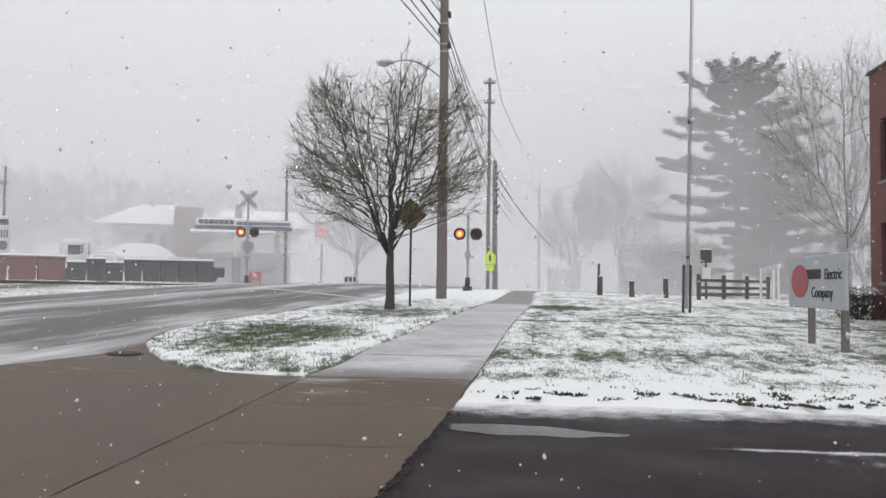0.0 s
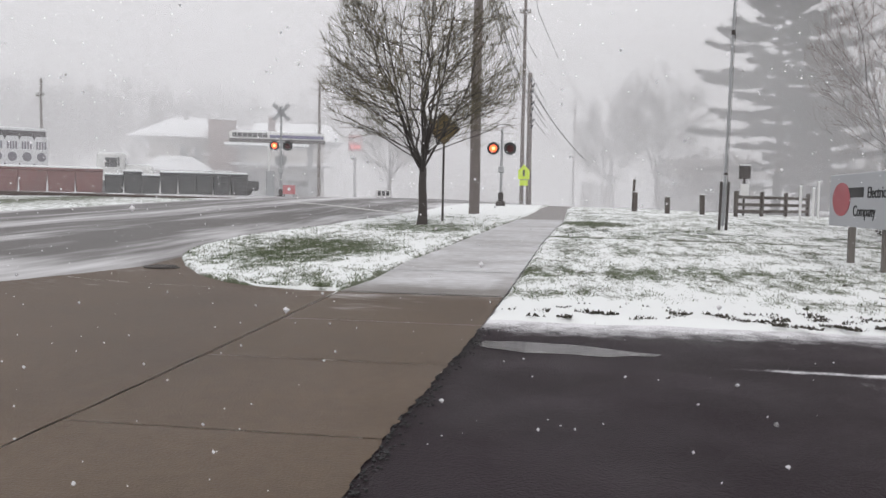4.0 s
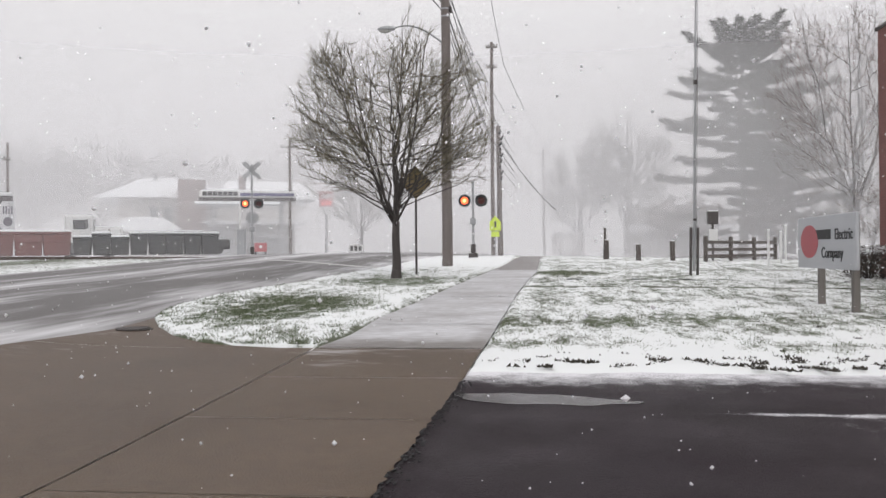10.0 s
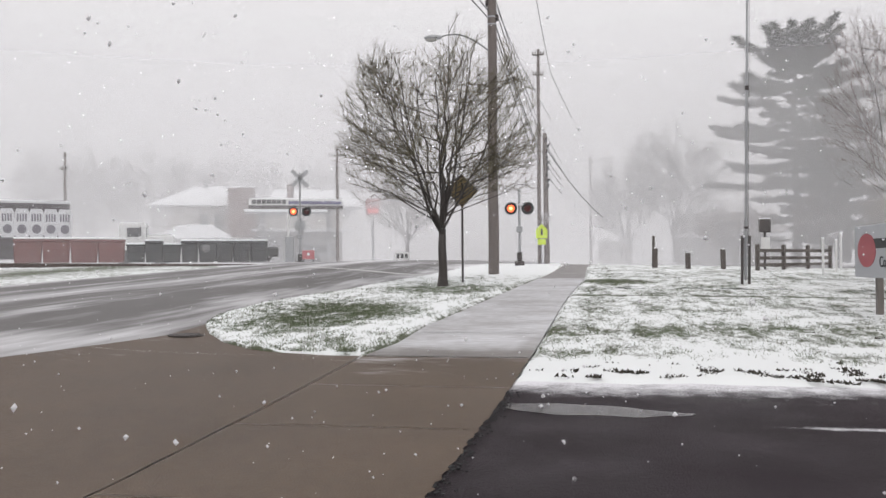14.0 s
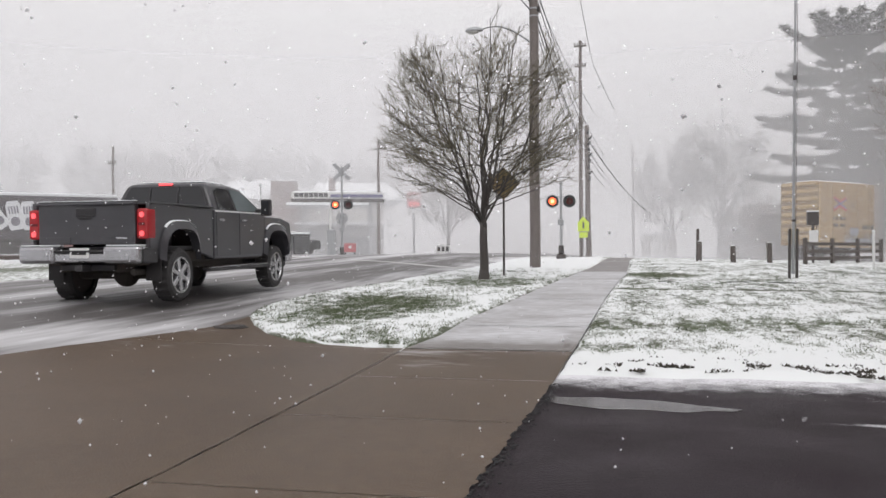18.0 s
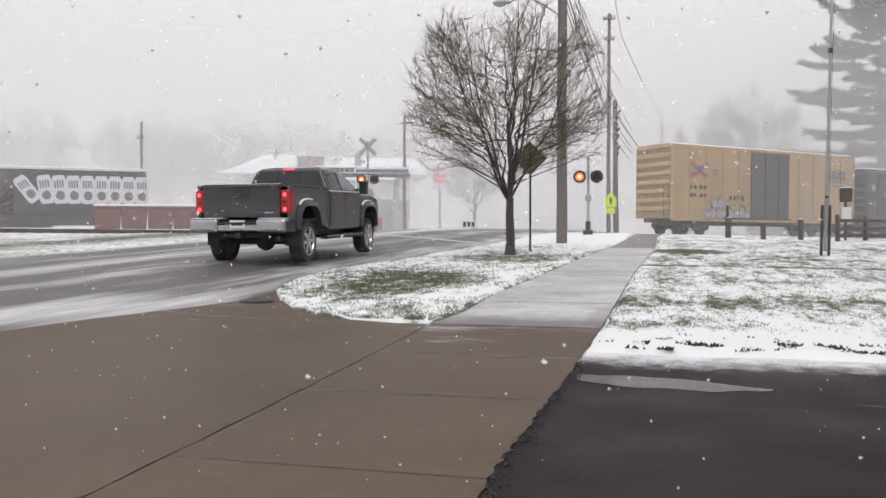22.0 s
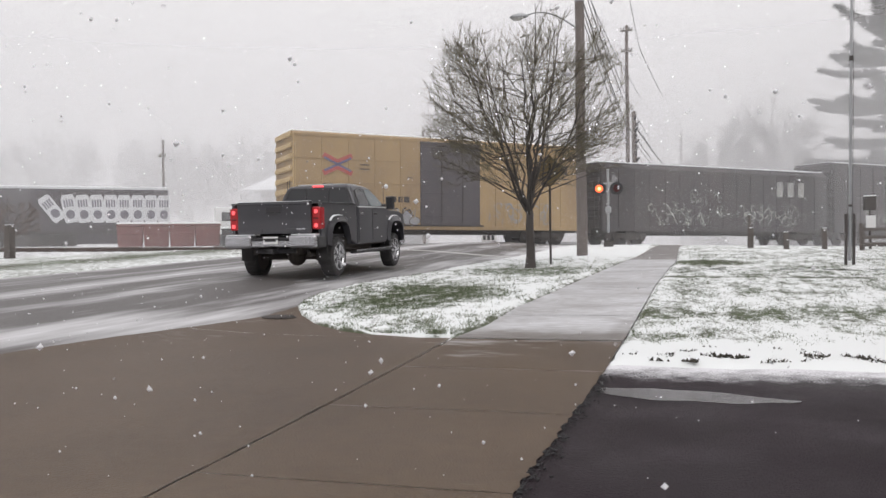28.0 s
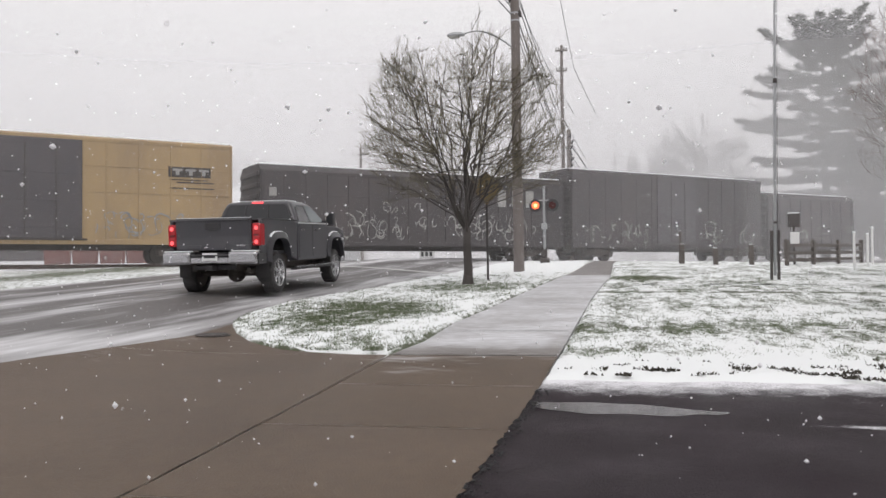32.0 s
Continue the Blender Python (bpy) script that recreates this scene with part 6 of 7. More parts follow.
def bin_(x, y, w, h, mat, label, ang):
    b = thing("dumpster", pose(x, y, ground_z(x, y) + 0.02, 0, 0, ang), label, "dumpster", "row of dumpsters")
    q = B()
    prof = [(-w / 2 + 0.06, 0), (w / 2 - 0.06, 0), (w / 2, h * 0.9), (-w / 2, h * 0.9)]
    lo, hi = [q.verts.new((px, -0.5, pz)) for px, pz in prof], [q.verts.new((px, 0.55, pz)) for px, pz in prof]
    q.faces.new(lo)
    q.faces.new(hi[::-1])
    for i in range(4):
        q.faces.new((lo[(i + 1) % 4], lo[i], hi[i], hi[(i + 1) % 4]))
    bmesh.ops.recalc_face_normals(q, faces=q.faces[:])
    bmesh.ops.bevel(q, geom=q.edges[:], offset=0.04, segments=1, affect="EDGES")
    part("tub", q, mat, b)
    part("lid", slab(-w / 2 - 0.02, -0.54, h * 0.9, w / 2 + 0.02, 0.58, h, 0.035), mat, b)
    part("rib", slab(-w / 2 + 0.03, -0.53, h * 0.55, w / 2 - 0.03, -0.49, h * 0.63, 0.01), mat, b)
    part("snow_cap", slab(-w / 2, -0.52, h, w / 2, 0.56, h + 0.11, 0.045, 2), M["snow"], b, "cap of fresh snow")
    return b


ba, bb = Vector((-29.9, 40.0)), Vector((-25.3, 43.1))
for k in range(4):
    p = ba.lerp(bb, (k + 0.5) / 4)
    bin_(p.x, p.y, 1.4, 1.28, M["bin_red"], "dull red dumpster with a snow-covered lid", along(ba, bb))
ba, bb = Vector((-25.2, 43.2)), Vector((-18.3, 46.7))
for k in range(8):
    p = ba.lerp(bb, (k + 0.5) / 8)
    bin_(p.x, p.y, 0.97, (1.0 if k in (0, 2) else 1.2), M["bin_black"], "black dumpster with a snow-covered lid", along(ba, bb))

# ---------------------------------------------------------------- filling station
M["siding"] = material("siding", (0.62, 0.6, 0.58), (0.52, 0.5, 0.48), rough=0.7, bump=0.1, stretch=(0.2, 0.2, 4))
M["brown_brick"] = material("brown_brick", (0.2, 0.12, 0.1), (0.15, 0.095, 0.085), rough=0.85, fine=12, mix=1, bump=0.3)
M["fascia_blue"] = material("fascia_blue", (0.09, 0.085, 0.2), (0.07, 0.07, 0.15), rough=0.5, bump=0.02)
st = thing("filling_station", pose(-33.6, 66.9, 1.1, 0, 0, 22), "pale filling station shop with snowy hip roofs and a brick tower", "building")


def hip(bm, x0, y0, x1, y1, z0, z1, inset):
    a = [bm.verts.new(c) for c in ((x0, y0, z0), (x1, y0, z0), (x1, y1, z0), (x0, y1, z0))]
    m_ = (y0 + y1) / 2
    r = [bm.verts.new((x0 + inset, m_, z1)), bm.verts.new((x1 - inset, m_, z1))]
    bm.faces.new(a[::-1])
    bm.faces.new((a[0], a[1], r[1], r[0]))
    bm.faces.new((a[1], a[2], r[1]))
    bm.faces.new((a[2], a[3], r[0], r[1]))
    bm.faces.new((a[3], a[0], r[0]))
    return bm


part("wall", slab(-1.3, 0, -0.3, 13.5, 9, 5.0), M["siding"], st)
part("roof", hip(B(), -3.0, -0.9, 8.2, 10, 5.0, 7.1, 3.6), M["snow"], st, "snow-covered hip roof")
part("side_roof", hip(B(), 6.5, -0.6, 15.5, 10, 5.0, 6.9, 1.2), M["snow"], st, "snow-covered hip roof")
part("porch_roof", hip(B(), -2.2, -3.4, 4.2, 0.3, 2.1, 3.3, 1.9), M["snow"], st, "snowy lower roof")
part("porch_wall", slab(-0.9, -2.4, -0.3, 3.8, 0, 2.1), M["siding"], st)
part("tower", slab(3.6, -1.25, -0.3, 5.9, 1.6, 6.5, 0.03), M["brown_brick"], st, "brown brick tower")
part("tower_cap", slab(3.55, -1.3, 6.5, 5.95, 1.65, 6.6, 0.02), M["snow"], st)
part("gable", slab(8.6, -0.9, 5.0, 9.2, -0.3, 6.9, 0.05), M["brown_brick"], st)
for x0 in (1.2, 2.4):
    w_ = part("window", slab(x0, -0.06, 2.9, x0 + 0.75, 0.02, 4.3, 0.02), M["white_paint"], st)
    part("pane", slab(x0 + 0.07, -0.08, 2.97, x0 + 0.68, -0.062, 4.23), M["glass_pale"], w_)
part("shop_window", slab(6.4, -0.08, 0.5, 7.9, 0.0, 2.2, 0.02), M["glass_pale"], st)
part("shop_roof_snow", slab(5.6, -1.6, 2.7, 14.2, 0.0, 2.95, 0.06), M["snow"], st)
part("vent", rod((1.5, 4.0, 6.6), (1.5, 4.0, 7.5), 0.2, seg=10), M["galv"], st)
cp = thing("station_canopy", pose(-25.3, 60.9, 1.1, 0, 0, 19.5), "white and blue station canopy on pillars above the pumps", "canopy")
part("deck", slab(0, 0, 4.25, 7.2, 4.6, 4.95, 0.03), M["white_paint"], cp)
fb = part("fascia", slab(-0.03, -0.05, 4.55, 7.23, -0.005, 5.0, 0.01), M["white_paint"], cp)
part("dark_band", slab(-0.03, -0.05, 4.22, 7.23, -0.005, 4.5, 0.01), M["steel_dark"], cp)
part("blue_stripe", slab(3.0, -0.07, 4.6, 7.1, -0.05, 4.84), M["fascia_blue"], fb)
for k in range(7):
    part("name_bar", slab(0.2 + 0.38 * k, -0.07, 4.62, 0.53 + 0.38 * k, -0.05, 4.94), M["black"], fb, "plain dark bar")
part("lower_band", slab(-0.4, -0.08, 4.0, 6.0, 3.0, 4.2, 0.02), M["snow"], cp)
for x in (0.9, 6.2):
    for y in (1.0, 3.8):
        part("pillar", slab(x - 0.17, y - 0.17, 0, x + 0.17, y + 0.17, 4.3, 0.02), M["galv"], cp)
part("snow", slab(0.05, 0.05, 4.95, 7.15, 4.55, 5.1, 0.05), M["snow"], cp)
for x in (2.0, 4.6):
    pu = thing("fuel_pump", pose(-25.3, 60.9, 1.1, 0, 0, 19.5) @ pose(x, 2.3, 0), "grey fuel pump under the canopy", "fuel pump", "fuel pumps")
    part("cabinet", slab(-0.4, -0.25, 0, 0.4, 0.25, 1.9, 0.04), M["galv"], pu)
    part("screen", slab(-0.25, -0.27, 1.1, 0.25, -0.25, 1.5, 0.01), M["glass_dark"], pu)
ps = thing("price_sign", pose(-18.45, 72.7, 1.1, 0, 0, 8), "tall red and white price sign on a pole", "sign")
part("pole", rod((0, 0, -0.2), (0, 0, 4.0), 0.13), M["galv"], ps)
# sign red paled with haze put into the colour
M["sign_red_pale"] = material("sign_red_pale", (0.45, 0.14, 0.15), (0.36, 0.12, 0.13), rough=0.5, bump=0.02)
cab_ = part("cabinet", slab(-0.66, -0.15, 3.7, 0.66, 0.15, 5.8, 0.03), M["white_paint"], ps)
part("red_panel", slab(-0.6, -0.17, 4.3, 0.6, -0.15, 5.7), M["sign_red_pale"], cab_)
M["led"] = material("led", (0.7, 0.1, 0.1), rough=0.3, bump=0, emit=(1.0, 0.12, 0.12), glow=0.6)
for z in (4.45, 5.05):
    for x in (-0.3, 0.05, 0.35):
        part("price_bar", slab(x - 0.12, -0.18, z, x + 0.12, -0.17, z + 0.36), M["led"] if z < 4.6 else M["white_paint"], cab_)


def parked_car(x, y, ang, mat, label):
    c = thing("car", pose(x, y, ground_z(x, y) + 0.02, 0, 0, ang), label, "car")
    part("body", slab(-2.1, -0.85, 0.3, 2.1, 0.85, 0.9, 0.12, 2), mat, c)
    b = B()
    lo = [b.verts.new(p) for p in ((-1.6, -0.8, 0.88), (1.2, -0.8, 0.88), (1.2, 0.8, 0.88), (-1.6, 0.8, 0.88))]
    hi = [b.verts.new(p) for p in ((-1.1, -0.62, 1.42), (0.5, -0.62, 1.42), (0.5, 0.62, 1.42), (-1.1, 0.62, 1.42))]
    b.faces.new(hi)
    for i in range(4):
        b.faces.new((lo[i], lo[(i + 1) % 4], hi[(i + 1) % 4], hi[i]))
    bmesh.ops.recalc_face_normals(b, faces=b.faces[:])
    part("glasshouse", b, M["glass_dark"], c)
    part("roof", slab(-1.15, -0.64, 1.4, 0.55, 0.64, 1.46, 0.02), M["snow"], c)
    for px in (-1.35, 1.35):
        for py in (-0.8, 0.8):
            part("wheel", rod((px, py - 0.1, 0.32), (px, py + 0.1, 0.32), 0.32, seg=18), M["rubber"], c)
    for py in (-0.6, 0.6):
        part("tail_light", slab(-2.12, py - 0.15, 0.6, -2.05, py + 0.15, 0.8, 0.01), M["tail_on"], c)
    return c


parked_car(-23.0, 69.4, 200, M["galv"], "pale car parked by the pumps under snow")
parked_car(-20.6, 48.5, 30, M["bin_black"], "dark car parked beside the dumpsters")
# small red sign board by the crossing and white numerals board
rs = thing("barrier_sign", pose(-16.05, 47.6, 1.1, 0, 0, 15), "small red sign board standing near the crossing", "sign")
part("plate", slab(-0.36, -0.03, 0.25, 0.36, 0.03, 0.78, 0.02), M["sign_red_pale"], rs)
part("disc", rod((0.0, -0.045, 0.55), (0.0, -0.03, 0.55), 0.09, seg=16), M["white_paint"], rs)
for x in (-0.28, 0.28):
    part("leg", slab(x - 0.04, -0.02, -0.1, x + 0.04, 0.02, 0.3), M["steel_dark"], rs)

nb = thing("number_board", pose(-11.28, 52.0, 1.0, 0, 0, 8), "small white board with dark bars on two legs past the tracks", "sign")
pn = part("board", slab(-0.46, -0.02, 0.3, 0.46, 0.02, 0.76, 0.01), M["white_paint"], nb)
for x in (-0.27, 0.0, 0.27):
    part("number_bar", slab(x - 0.09, -0.028, 0.38, x + 0.09, -0.02, 0.68), M["black"], pn)
for x in (-0.36, 0.36):
    part("leg", slab(x - 0.03, -0.015, -0.2, x + 0.03, 0.015, 0.3), M["steel_dark"], nb)

# ---------------------------------------------------------------- low houses past the tracks
# wall grey lightened to make house and shed fade as in haze
M["house_wall"] = material("house_wall", (0.42, 0.4, 0.39), (0.34, 0.32, 0.31), rough=0.8, bump=0.1)
hs = thing("house", pose(10.1, 91.3, 1.0, 0, 0, -6) @ Matrix.Diagonal((1.12, 1.12, 1.12, 1)), "low grey house with a snowy roof behind the pine", "house")
part("wall", slab(0, 0, -0.3, 9.5, 7, 2.7), M["house_wall"], hs)
part("roof", hip(B(), -0.6, -0.6, 10.1, 7.6, 2.7, 4.7, 1.0), M["house_wall"], hs)
part("roof_snow", slab(-0.4, -0.75, 2.2, 9.9, -0.55, 2.6, 0.04), M["snow"], hs)
for x in (1.4, 4.2, 7.2):
    w_ = part("window", slab(x, -0.05, 0.9, x + 1.1, 0.02, 2.0, 0.02), M["white_paint"], hs)
    part("pane", slab(x + 0.08, -0.07, 0.98, x + 1.02, -0.052, 1.92), M["glass_dark"], w_)
sh = thing("shed", pose(2.0, 91.8, 1.0) @ Matrix.Diagonal((1.12, 1.12, 1.12, 1)), "small grey shed with a white flat roof", "shed")
part("wall", slab(0, 0, -0.3, 3.2, 3, 1.9), M["house_wall"], sh)
part("roof", slab(-0.2, -0.2, 1.9, 3.4, 3.2, 2.15, 0.04), M["snow"], sh)
part("door", slab(1.0, -0.04, 0, 1.9, 0.0, 1.7), M["white_paint"], sh)

# ---------------------------------------------------------------- pine
# needle green lightened so that the pines look hazed
M["needles"] = material("needles", (0.08, 0.088, 0.075), (0.12, 0.125, 0.11), rough=0.85, big=0.4, mix=1, bump=0)


def pine(x, y, z, h, label, seed, layers):
    """A white pine: whorls of long level limbs, each a flat plate of needle tufts, with gaps of sky between."""
    rnd = random.Random(seed)
    t = thing("pine_tree", pose(x, y, z), label, "tree", "trees beyond the tracks")
    tv, tf, nv, nf, sv, sf = [], [], [], [], [], []
    tube_path(tv, tf, [Vector((0.15 * math.sin(k), 0.1 * math.cos(k * 1.3), h * 0.97 * k / 8)) for k in range(9)], 0.42, 0.05, 9)

    def tuft(p, size, count):
        for b_ in range(count):
            d = Vector((rnd.gauss(0, 1), rnd.gauss(0, 1), rnd.gauss(0.35, 0.35))).normalized()
            s = size * rnd.uniform(0.6, 1.2)
            e = d.cross(Vector((rnd.gauss(0, 1), rnd.gauss(0, 1), rnd.gauss(0, 1)))).normalized() * s * 0.1
            kk = len(nv)
            nv.extend([p - e, p + e, p + d * s])
            nf.append((kk, kk + 1, kk + 2))
        if rnd.random() < 0.1:
            kk = len(sv)
            q = p + Vector((0, 0, 0.13))
            a = rnd.uniform(0, 6)
            sv.extend([q + Vector((0.22 * math.cos(a + c), 0.22 * math.sin(a + c), rnd.uniform(-0.02, 0.03))) for c in (0, 1.6, 3.1, 4.7)])
            sf.append((kk, kk + 1, kk + 2, kk + 3))

    for f, reach, up, count in layers:
        for i in range(count):
            az = math.tau * (i + rnd.uniform(-0.3, 0.3)) / count + f * 40
            ln = reach * h * rnd.uniform(0.6, 1.1)
            zz = h * f + rnd.uniform(-0.35, 0.35)
            dr = Vector((math.cos(az), math.sin(az), 0))
            sd = Vector((-dr.y, dr.x, 0))
            path = [dr * ln * q + Vector((0, 0, zz + ln * (up * q * q - 0.05 * math.sin(q * 3.1)))) for q in (0, 0.25, 0.5, 0.75, 1)]
            tube_path(tv, tf, path, 0.1 * (1.25 - f), 0.02, 5)
            n = int(8 + ln * 7)
            for c in range(n):
                q = 0.22 + 0.78 * (c + rnd.random()) / n
                k = min(int(q * 4), 3)
                p = path[k].lerp(path[k + 1], q * 4 - k)
                half = ln * 0.27 * math.sin(min(1.0, (1.06 - q) * 1.5) * 1.6)
                for side in range(3):
                    o = rnd.uniform(-1, 1)
                    pt = p + sd * o * half + dr * 0.35 * abs(o) * half + Vector((0, 0, rnd.gauss(0.06, 0.07)))
                    tuft(pt, rnd.uniform(0.38, 0.62), 8)
    mesh_object("trunk", tv, tf, M["bark"], t, shade=True)
    mesh_object("needles", nv, nf, M["needles"], t, "layered grey-green needles")
    tagged(mesh_object("snow_load", sv, sf, M["snow"], t, "snow caught on the branches"), kind="stuff")
    return t


# height, reach of the limbs, rise at their tips (as shares of the tree's height and limb), limbs in the whorl
pine(17.7, 72.9, 0.85, 19.5, "tall layered pine dusted with snow", 5,
     [(0.12, 0.2, -0.1, 3), (0.2, 0.3, -0.05, 5), (0.26, 0.26, 0.0, 5), (0.34, 0.36, 0.0, 6), (0.4, 0.39, 0.03, 6), (0.46, 0.25, 0.05, 5), (0.54, 0.39, 0.05, 6), (0.575, 0.35, 0.07, 5),
      (0.64, 0.2, 0.1, 4), (0.715, 0.36, 0.1, 5), (0.75, 0.32, 0.14, 5), (0.8, 0.14, 0.2, 4), (0.85, 0.2, 0.3, 6), (0.9, 0.22, 0.35, 7), (0.945, 0.17, 0.5, 7)])
pine(22.5, 76.0, 0.85, 14.5, "lower pine standing behind the tall one", 8,
     [(0.12, 0.3, -0.06, 6), (0.22, 0.36, 0.0, 7), (0.32, 0.38, 0.03, 8), (0.43, 0.36, 0.05, 8), (0.54, 0.34, 0.08, 7), (0.65, 0.28, 0.1, 7), (0.76, 0.22, 0.18, 6), (0.86, 0.16, 0.3, 6), (0.94, 0.1, 0.6, 5)])
# twig grey of the far wood, lightened in place of haze
M["haze_twig"] = material("haze_twig", (0.3, 0.29, 0.28), (0.2, 0.19, 0.185), rough=0.9, big=2, mix=1, bump=0)
M["far_twig"] = material("far_twig", (0.13, 0.12, 0.11), (0.18, 0.17, 0.155), rough=0.9, bump=0)
M["brown_twig"] = material("brown_twig", (0.13, 0.095, 0.08), (0.17, 0.13, 0.11), rough=0.9, bump=0)
bare_tree("bare_tree", pose(9.9, 90.6, 1.0), 15.4, 2.8, 5.2, 5.2, 1.8, 0.28, 64, 9, 7, "wide bare tree greyed by the haze sheets", 21, 0.013, "bark", "far_twig", group="trees beyond the tracks", bushy=1.1)
bare_tree("bare_tree", pose(5.0, 93.0, 1.0), 12.6, 1.8, 4.1, 4.1, 0.9, 0.22, 56, 9, 6, "smaller bare tree greyed by the haze sheets", 22, 0.013, "bark", "far_twig", group="trees beyond the tracks", bushy=1.2)
bare_tree("bare_tree", pose(22.9, 62.5, 0.7), 19.2, 2.9, 5.8, 5.8, 1.7, 0.27, 80, 9, 5, "large brownish bare tree beside the brick building", 23, 0.01, "bark", "brown_twig", group="trees beyond the tracks", bushy=1.1)
bare_tree("bare_tree", pose(-16.8, 80.0, 1.1), 9.5, 1.8, 3.2, 3.2, 1.6, 0.18, 48, 7, 4, "bare tree behind the price sign", 24, 0.012, "bark", "far_twig", group="trees beyond the tracks", bushy=1.1)
for px, py, hh, sd in ((12.5, 71.0, 6.0, 51), (19.5, 68.0, 7.0, 52), (24.5, 63.0, 6.5, 53)):
    bare_tree("thicket_tree", pose(px, py, ground_z(px, py)), hh, 0.7, 3.4, 3.0, 0.4, 0.1, 56, 7, 4, "low tangled bare thicket tree past the tracks", sd, 0.011, "bark", "brown_twig", group="thicket", bushy=1.3)
# wood behind the trailer, far off
one = bare_tree("far_tree", pose(-62, 92, 1.0), 15.5, 3.0, 6.0, 6.0, 2.2, 0.3, 56, 7, 4, "bare tree of the far wood behind the yard, paled for haze", 31, 0.026, "haze_twig", "haze_twig", group="far wood", bushy=1.3)
rnd = random.Random(6)
for px, py, sc in ((-52, 95, 1.0), (-73, 86, 1.05), (-84, 82, 1.1), (-44, 103, 0.9), (-66, 104, 1.15), (-92, 70, 1.0), (-36, 112, 0.85), (-78, 60, 0.8)):
    copy_thing(one, pose(px, py, 1.0, 0, 0, rnd.uniform(0, 360)))
bare_tree("shrub", pose(-29.5, 31.5, 1.0), 2.6, 0.4, 1.6, 1.6, 0.3, 0.06, 40, 6, 4, "scraggly bare shrub beside the tracks", 41, 0.008, "bark", "brown_twig", group="", bushy=1.3)


# ---------------------------------------------------------------- grass, leaves and falling snow
M["blade"] = material("blade", (0.085, 0.125, 0.055), (0.12, 0.13, 0.08), rough=0.8, big=3, mix=1, bump=0)
M["blade_dry"] = material("blade_dry", (0.06, 0.055, 0.04), (0.035, 0.03, 0.025), rough=0.9, big=3, mix=1, bump=0)
rng = np.random.default_rng(7)


def blades(name, n, x0, x1, y0, y1, mat, label, keep, size, lean=0.6, wide=0.05):
    """Single tapered grass blades, where the snow lets them through."""
    verts, faces = [], []
    tries = 0
    while len(faces) < n and tries < n * 12:
        tries += 1
        x, y = rng.uniform(x0, x1), y0 + (y1 - y0) * rng.random() ** 1.6
        if not keep(x, y):
            continue
        z = ground_z(x, y) + 0.04
        h = size * rng.uniform(0.4, 1.2)
        a = rng.uniform(0, math.tau)
        dx, dy = rng.normal(0, lean) * h, rng.normal(0, lean) * h
        w = 0.004 + wide * h
        k = len(verts)
        verts += [(x - w * math.cos(a), y - w * math.sin(a), z), (x + w * math.cos(a), y + w * math.sin(a), z), (x + dx, y + dy, z + h)]
        faces.append((k, k + 1, k + 2))
    ob = mesh_object(name, verts, faces, mat)
    return tagged(ob, label, "grass", kind="stuff")


def on_strip(x, y):
    return lawn_l(y) + 0.05 < x < lawn_r(y) - 0.05 and rng.random() > lawn_cover(x, y) * 1.15


def on_lawn(x, y):
    return x > walk_r(y) + 0.05 and y > 8.1 + 0.25 * math.sin(1.3 * x) and rng.random() > lawn_cover(x, y) * 1.1 + 0.05


blades("grass_tufts", 30000, -6.2, -0.8, 9.3, 27, M["blade"], "short green grass blades poking through snow", on_strip, 0.038)
blades("lawn_grass", 60000, -0.6, 14.0, 7.9, 30, M["blade"], "sparse green grass blades poking through snow", on_lawn, 0.036)


def leaf_row(x, y):
    return abs(y - 8.1 - 0.12 * math.sin(x * 1.7) - 0.03 * x) < 0.36 + 0.12 * math.sin(x * 3.3) and noise.noise((x * 4.6, y * 5.5, 1.0)) > 0.2 - 0.05 * min(x, 5.0) or (noise.noise((x * 3.1, y * 3.1, 5.0)) > 0.62 and y < 12)


blades("withered_leaves", 6000, -0.5, 12.0, 7.3, 13, M["blade_dry"], "dark withered leaves and clods along the lawn edge", leaf_row, 0.032, 0.6, 0.55)

M["flake"] = material("flake", (0.9, 0.9, 0.92), (0.86, 0.86, 0.88), rough=0.9, bump=0)
n, l = M["flake"].node_tree.nodes, M["flake"].node_tree.links
thin = n.new("ShaderNodeBsdfTranslucent")
thin.inputs[0].default_value = (0.9, 0.9, 0.92, 1)
both = n.new("ShaderNodeMixShader")
both.inputs[0].default_value = 0.5
l.new(n["Principled BSDF"].outputs[0], both.inputs[1])
l.new(thin.outputs[0], both.inputs[2])
l.new(both.outputs[0], n["Material Output"].inputs[0])


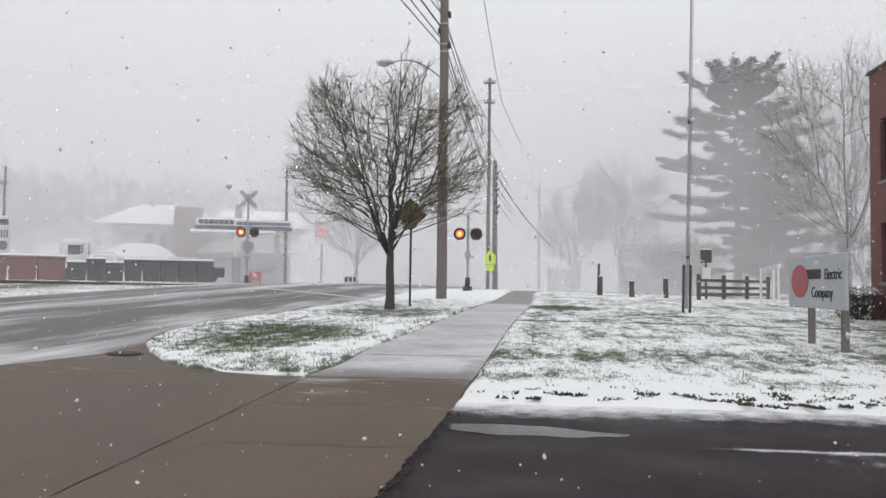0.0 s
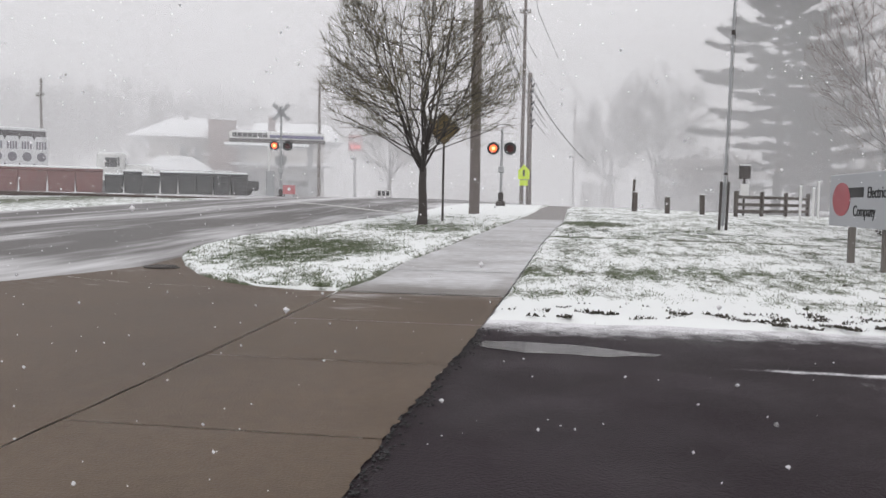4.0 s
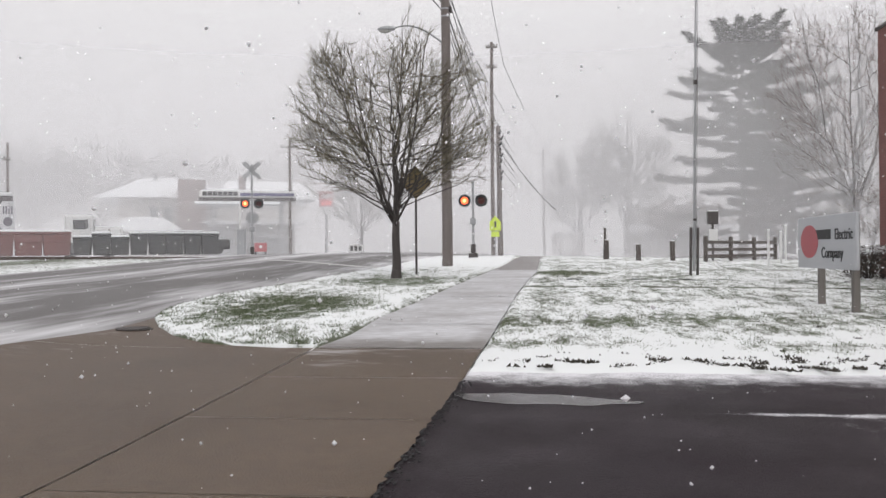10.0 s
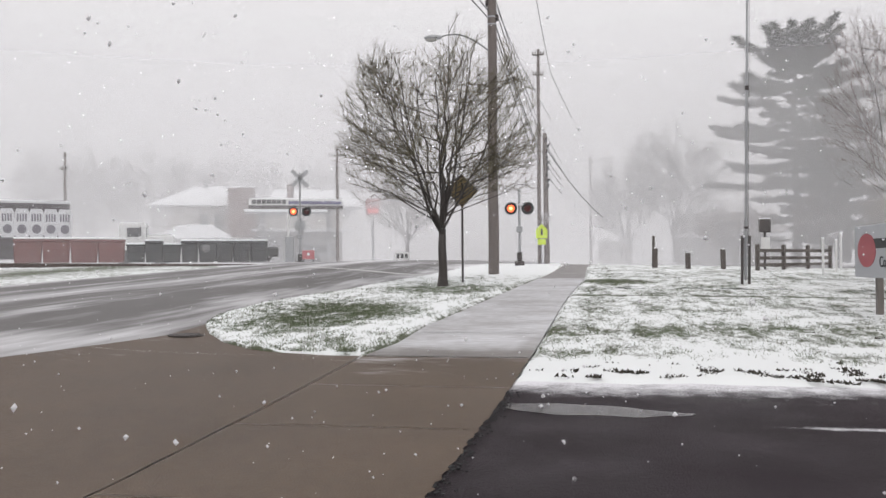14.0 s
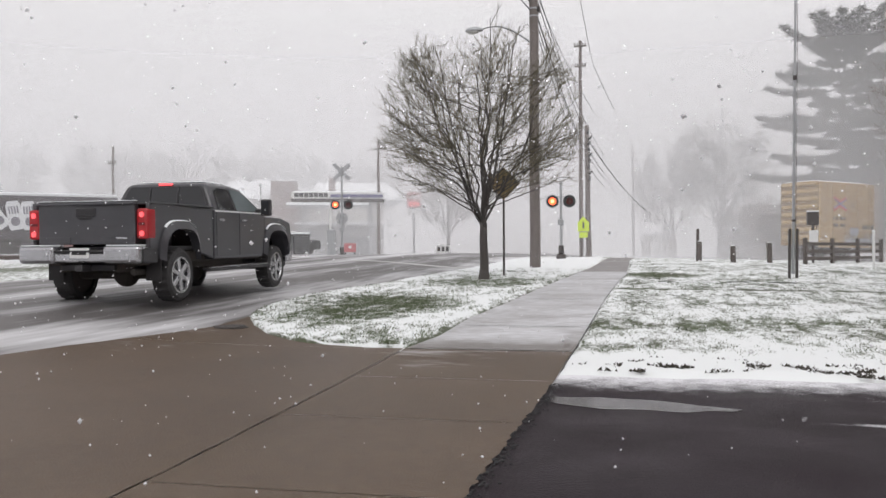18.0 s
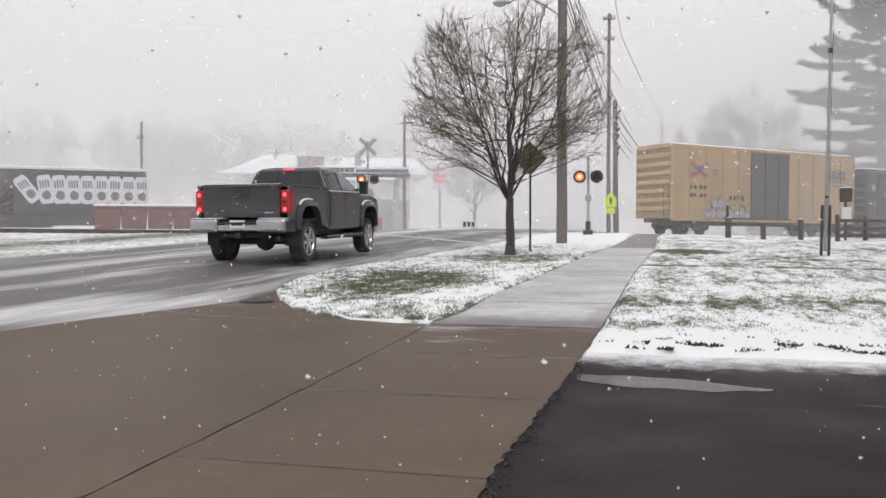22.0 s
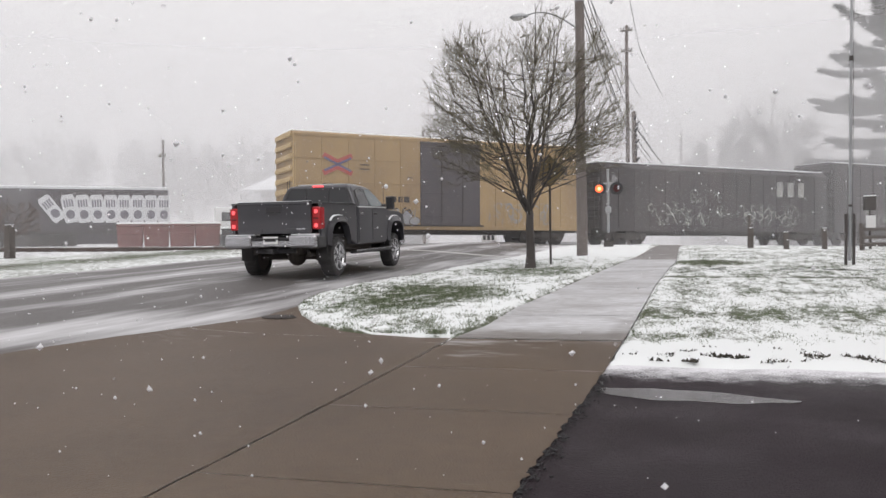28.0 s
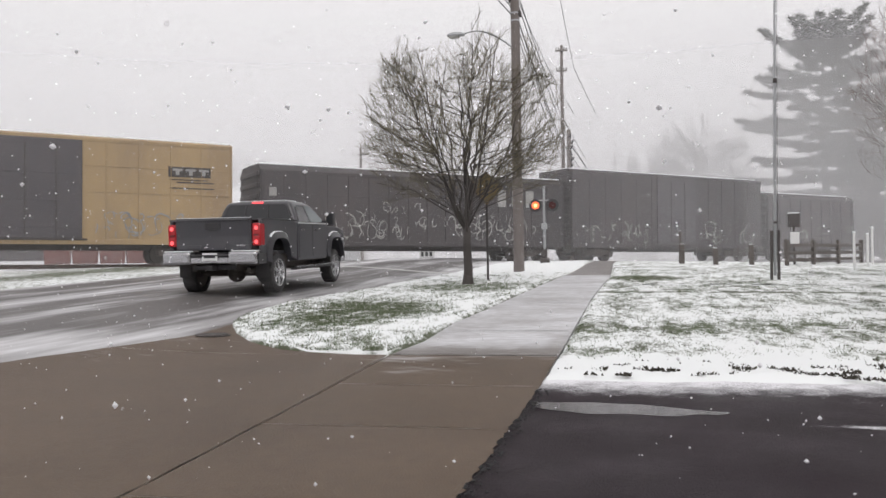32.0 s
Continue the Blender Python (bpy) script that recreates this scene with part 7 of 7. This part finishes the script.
# snowfall haze imitated by sheer translucent sheets: rings all round, one behind the other
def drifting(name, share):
    """A mostly clear, pale sheet that imitates haze, with slow billows in its density."""
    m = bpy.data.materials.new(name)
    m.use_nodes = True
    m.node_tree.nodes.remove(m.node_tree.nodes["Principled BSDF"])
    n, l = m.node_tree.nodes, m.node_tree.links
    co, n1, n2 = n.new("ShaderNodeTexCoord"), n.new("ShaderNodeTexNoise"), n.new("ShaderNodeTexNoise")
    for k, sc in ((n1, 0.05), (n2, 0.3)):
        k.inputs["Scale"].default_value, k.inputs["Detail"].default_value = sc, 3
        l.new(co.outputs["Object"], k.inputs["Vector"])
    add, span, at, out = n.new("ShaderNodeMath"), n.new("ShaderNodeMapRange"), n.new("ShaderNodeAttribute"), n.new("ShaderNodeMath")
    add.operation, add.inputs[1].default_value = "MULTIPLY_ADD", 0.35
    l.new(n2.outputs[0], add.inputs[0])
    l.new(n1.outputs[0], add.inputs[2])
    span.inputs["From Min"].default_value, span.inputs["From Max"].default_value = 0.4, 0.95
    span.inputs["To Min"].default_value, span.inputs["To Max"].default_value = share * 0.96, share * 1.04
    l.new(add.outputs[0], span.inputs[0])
    at.attribute_name = "haze_density"
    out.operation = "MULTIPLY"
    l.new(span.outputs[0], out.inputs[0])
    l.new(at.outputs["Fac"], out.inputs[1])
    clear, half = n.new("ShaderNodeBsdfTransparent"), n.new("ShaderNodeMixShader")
    # the sheet catches the light from both sides alike
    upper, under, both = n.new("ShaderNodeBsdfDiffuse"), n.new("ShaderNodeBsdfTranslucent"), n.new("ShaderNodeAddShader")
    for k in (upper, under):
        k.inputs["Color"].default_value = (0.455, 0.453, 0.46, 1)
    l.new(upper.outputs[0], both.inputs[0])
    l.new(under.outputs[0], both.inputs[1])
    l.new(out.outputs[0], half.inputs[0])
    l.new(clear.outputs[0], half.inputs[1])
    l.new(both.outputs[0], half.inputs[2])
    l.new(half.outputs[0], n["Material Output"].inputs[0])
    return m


def haze_ring(radius, share, label):
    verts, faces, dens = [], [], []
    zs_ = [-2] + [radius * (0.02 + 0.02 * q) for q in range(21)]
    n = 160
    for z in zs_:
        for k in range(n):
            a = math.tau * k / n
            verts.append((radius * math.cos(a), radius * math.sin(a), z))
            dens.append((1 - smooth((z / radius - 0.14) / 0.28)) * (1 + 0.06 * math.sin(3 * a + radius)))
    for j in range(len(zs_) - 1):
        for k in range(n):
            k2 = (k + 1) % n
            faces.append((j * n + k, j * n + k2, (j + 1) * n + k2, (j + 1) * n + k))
    ob = mesh_object("haze_sheet", verts, faces, drifting("haze_sheet", share), shade=True)
    ob.data.attributes.new("haze_density", "FLOAT", "POINT").data.foreach_set("value", dens)
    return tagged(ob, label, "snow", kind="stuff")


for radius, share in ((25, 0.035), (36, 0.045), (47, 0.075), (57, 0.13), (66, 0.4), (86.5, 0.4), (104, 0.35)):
    haze_ring(radius, share, "sheer sheet imitating haze around the street" if radius < 50 else "denser sheer sheet imitating haze that greys the distance")

# loose flakes close by, which fall
n = 52000
pos = np.stack([rng.uniform(-9, 7, n), 1.6 + 11 * rng.random(n) ** 1.6, rng.uniform(0.05, 46, n)], 1)
pos = pos[np.hypot(pos[:, 0], pos[:, 1]) > 1.7]
n = len(pos)
size = (0.0026 + 0.0075 * rng.random(n) ** 2.2)[:, None, None]
octa = np.array([(1, 0, 0), (-1, 0, 0), (0, 1, 0), (0, -1, 0), (0, 0, 1), (0, 0, -1)])
corners = (octa + rng.normal(size=(n, 6, 3)) * 0.16) * size
v = (pos[:, None, :] + corners).reshape(-1, 3).tolist()
f = [(6 * k + a, 6 * k + b, 6 * k + c) for k in range(n) for a, b, c in ((0, 2, 4), (2, 1, 4), (1, 3, 4), (3, 0, 4), (2, 0, 5), (1, 2, 5), (3, 1, 5), (0, 3, 5))]
falling = tagged(mesh_object("falling_snow", v, f, M["flake"]), "loose white snowflakes falling close by", "snow", kind="stuff")


# larger, softer flakes right before the eye
M["soft_flake"] = M["flake"].copy()
n, l = M["soft_flake"].node_tree.nodes, M["soft_flake"].node_tree.links
clear, half = n.new("ShaderNodeBsdfTransparent"), n.new("ShaderNodeMixShader")
half.inputs[0].default_value = 0.2
l.new(clear.outputs[0], half.inputs[1])
l.new(n["Material Output"].inputs[0].links[0].from_socket, half.inputs[2])
l.new(half.outputs[0], n["Material Output"].inputs[0])
bm = B()
for k in range(210):
    r = bmesh.ops.create_icosphere(bm, subdivisions=2, radius=rng.uniform(0.003, 0.0095))
    at_ = Matrix.Translation((rng.uniform(-2.2, 1.4), rng.uniform(1.1, 3.0), rng.uniform(0.05, 46)))
    bmesh.ops.transform(bm, matrix=at_ @ Matrix.Diagonal((rng.uniform(0.8, 1.2), 1, rng.uniform(0.7, 1.2), 1)), verts=r["verts"])
soft_fall = tagged(part("soft_flakes", bm, M["soft_flake"], shade=True), "large soft snowflakes drifting down close by", "snow", kind="stuff")


# ---------------------------------------------------------------- what moves
def motions():
    tilt = math.degrees(math.atan(0.0108))
    for car in cars:
        rows = []
        for t in (0, 8, 16, 24, 32):
            s = train_front(t) + car["offset"]
            p = T0 + TU * s
            rows.append((t, pose(p.x, p.y, rail_z(s), 0, tilt, TANG)))
        walk(car, rows)
        del car["offset"]
    step = 0.15
    for ws in wheelsets:
        base = ws.matrix_basis.copy()
        x, y, z = base.translation
        walk(ws, [(k * step, pose(x, y, z, 0, -math.degrees(SPEED * k * step / 0.42), 0)) for k in range(int(32 / step) + 1)] + [(32.0, pose(x, y, z, 0, -math.degrees(SPEED * 32 / 0.42), 0))])
    rows, wheel_rows = [], []
    times = [0.2 * k for k in range(161)]
    for t in times:
        y = truck_s(t)
        x = float(np.interp(y, [-40, 0, 9.3, 12.2, 14.5, 17.0], [-8.9, -8.8, -8.22, -7.86, -7.77, -7.74]))
        z = ground_z(x, y + 1.8)
        pitch = math.degrees(math.atan2(ground_z(x, y + AX) - ground_z(x, y + RX), AX - RX))
        rows.append((t, pose(x, y, ground_z(x, y) + 0.002, pitch, 0, 0.6)))
    walk(truck, rows)
    for w in truck_wheels:
        x, y, z = w.matrix_basis.translation
        wr, last = [], None
        for t in [0.1 * k for k in range(321)]:
            wr.append((t, pose(x, y, z, -math.degrees((truck_s(t) + 34) / WR), 0, 0)))
        walk(w, wr)

    walk(soft_fall, [(t, pose(0.1 * math.sin(t * 1.1), 0.06 * math.sin(t * 0.8), -1.25 * t)) for t in range(33)])
    walk(falling, [(t, pose(0.12 * math.sin(t * 0.9), 0.08 * math.sin(t * 1.3), -1.3 * t)) for t in range(33)])


motions()
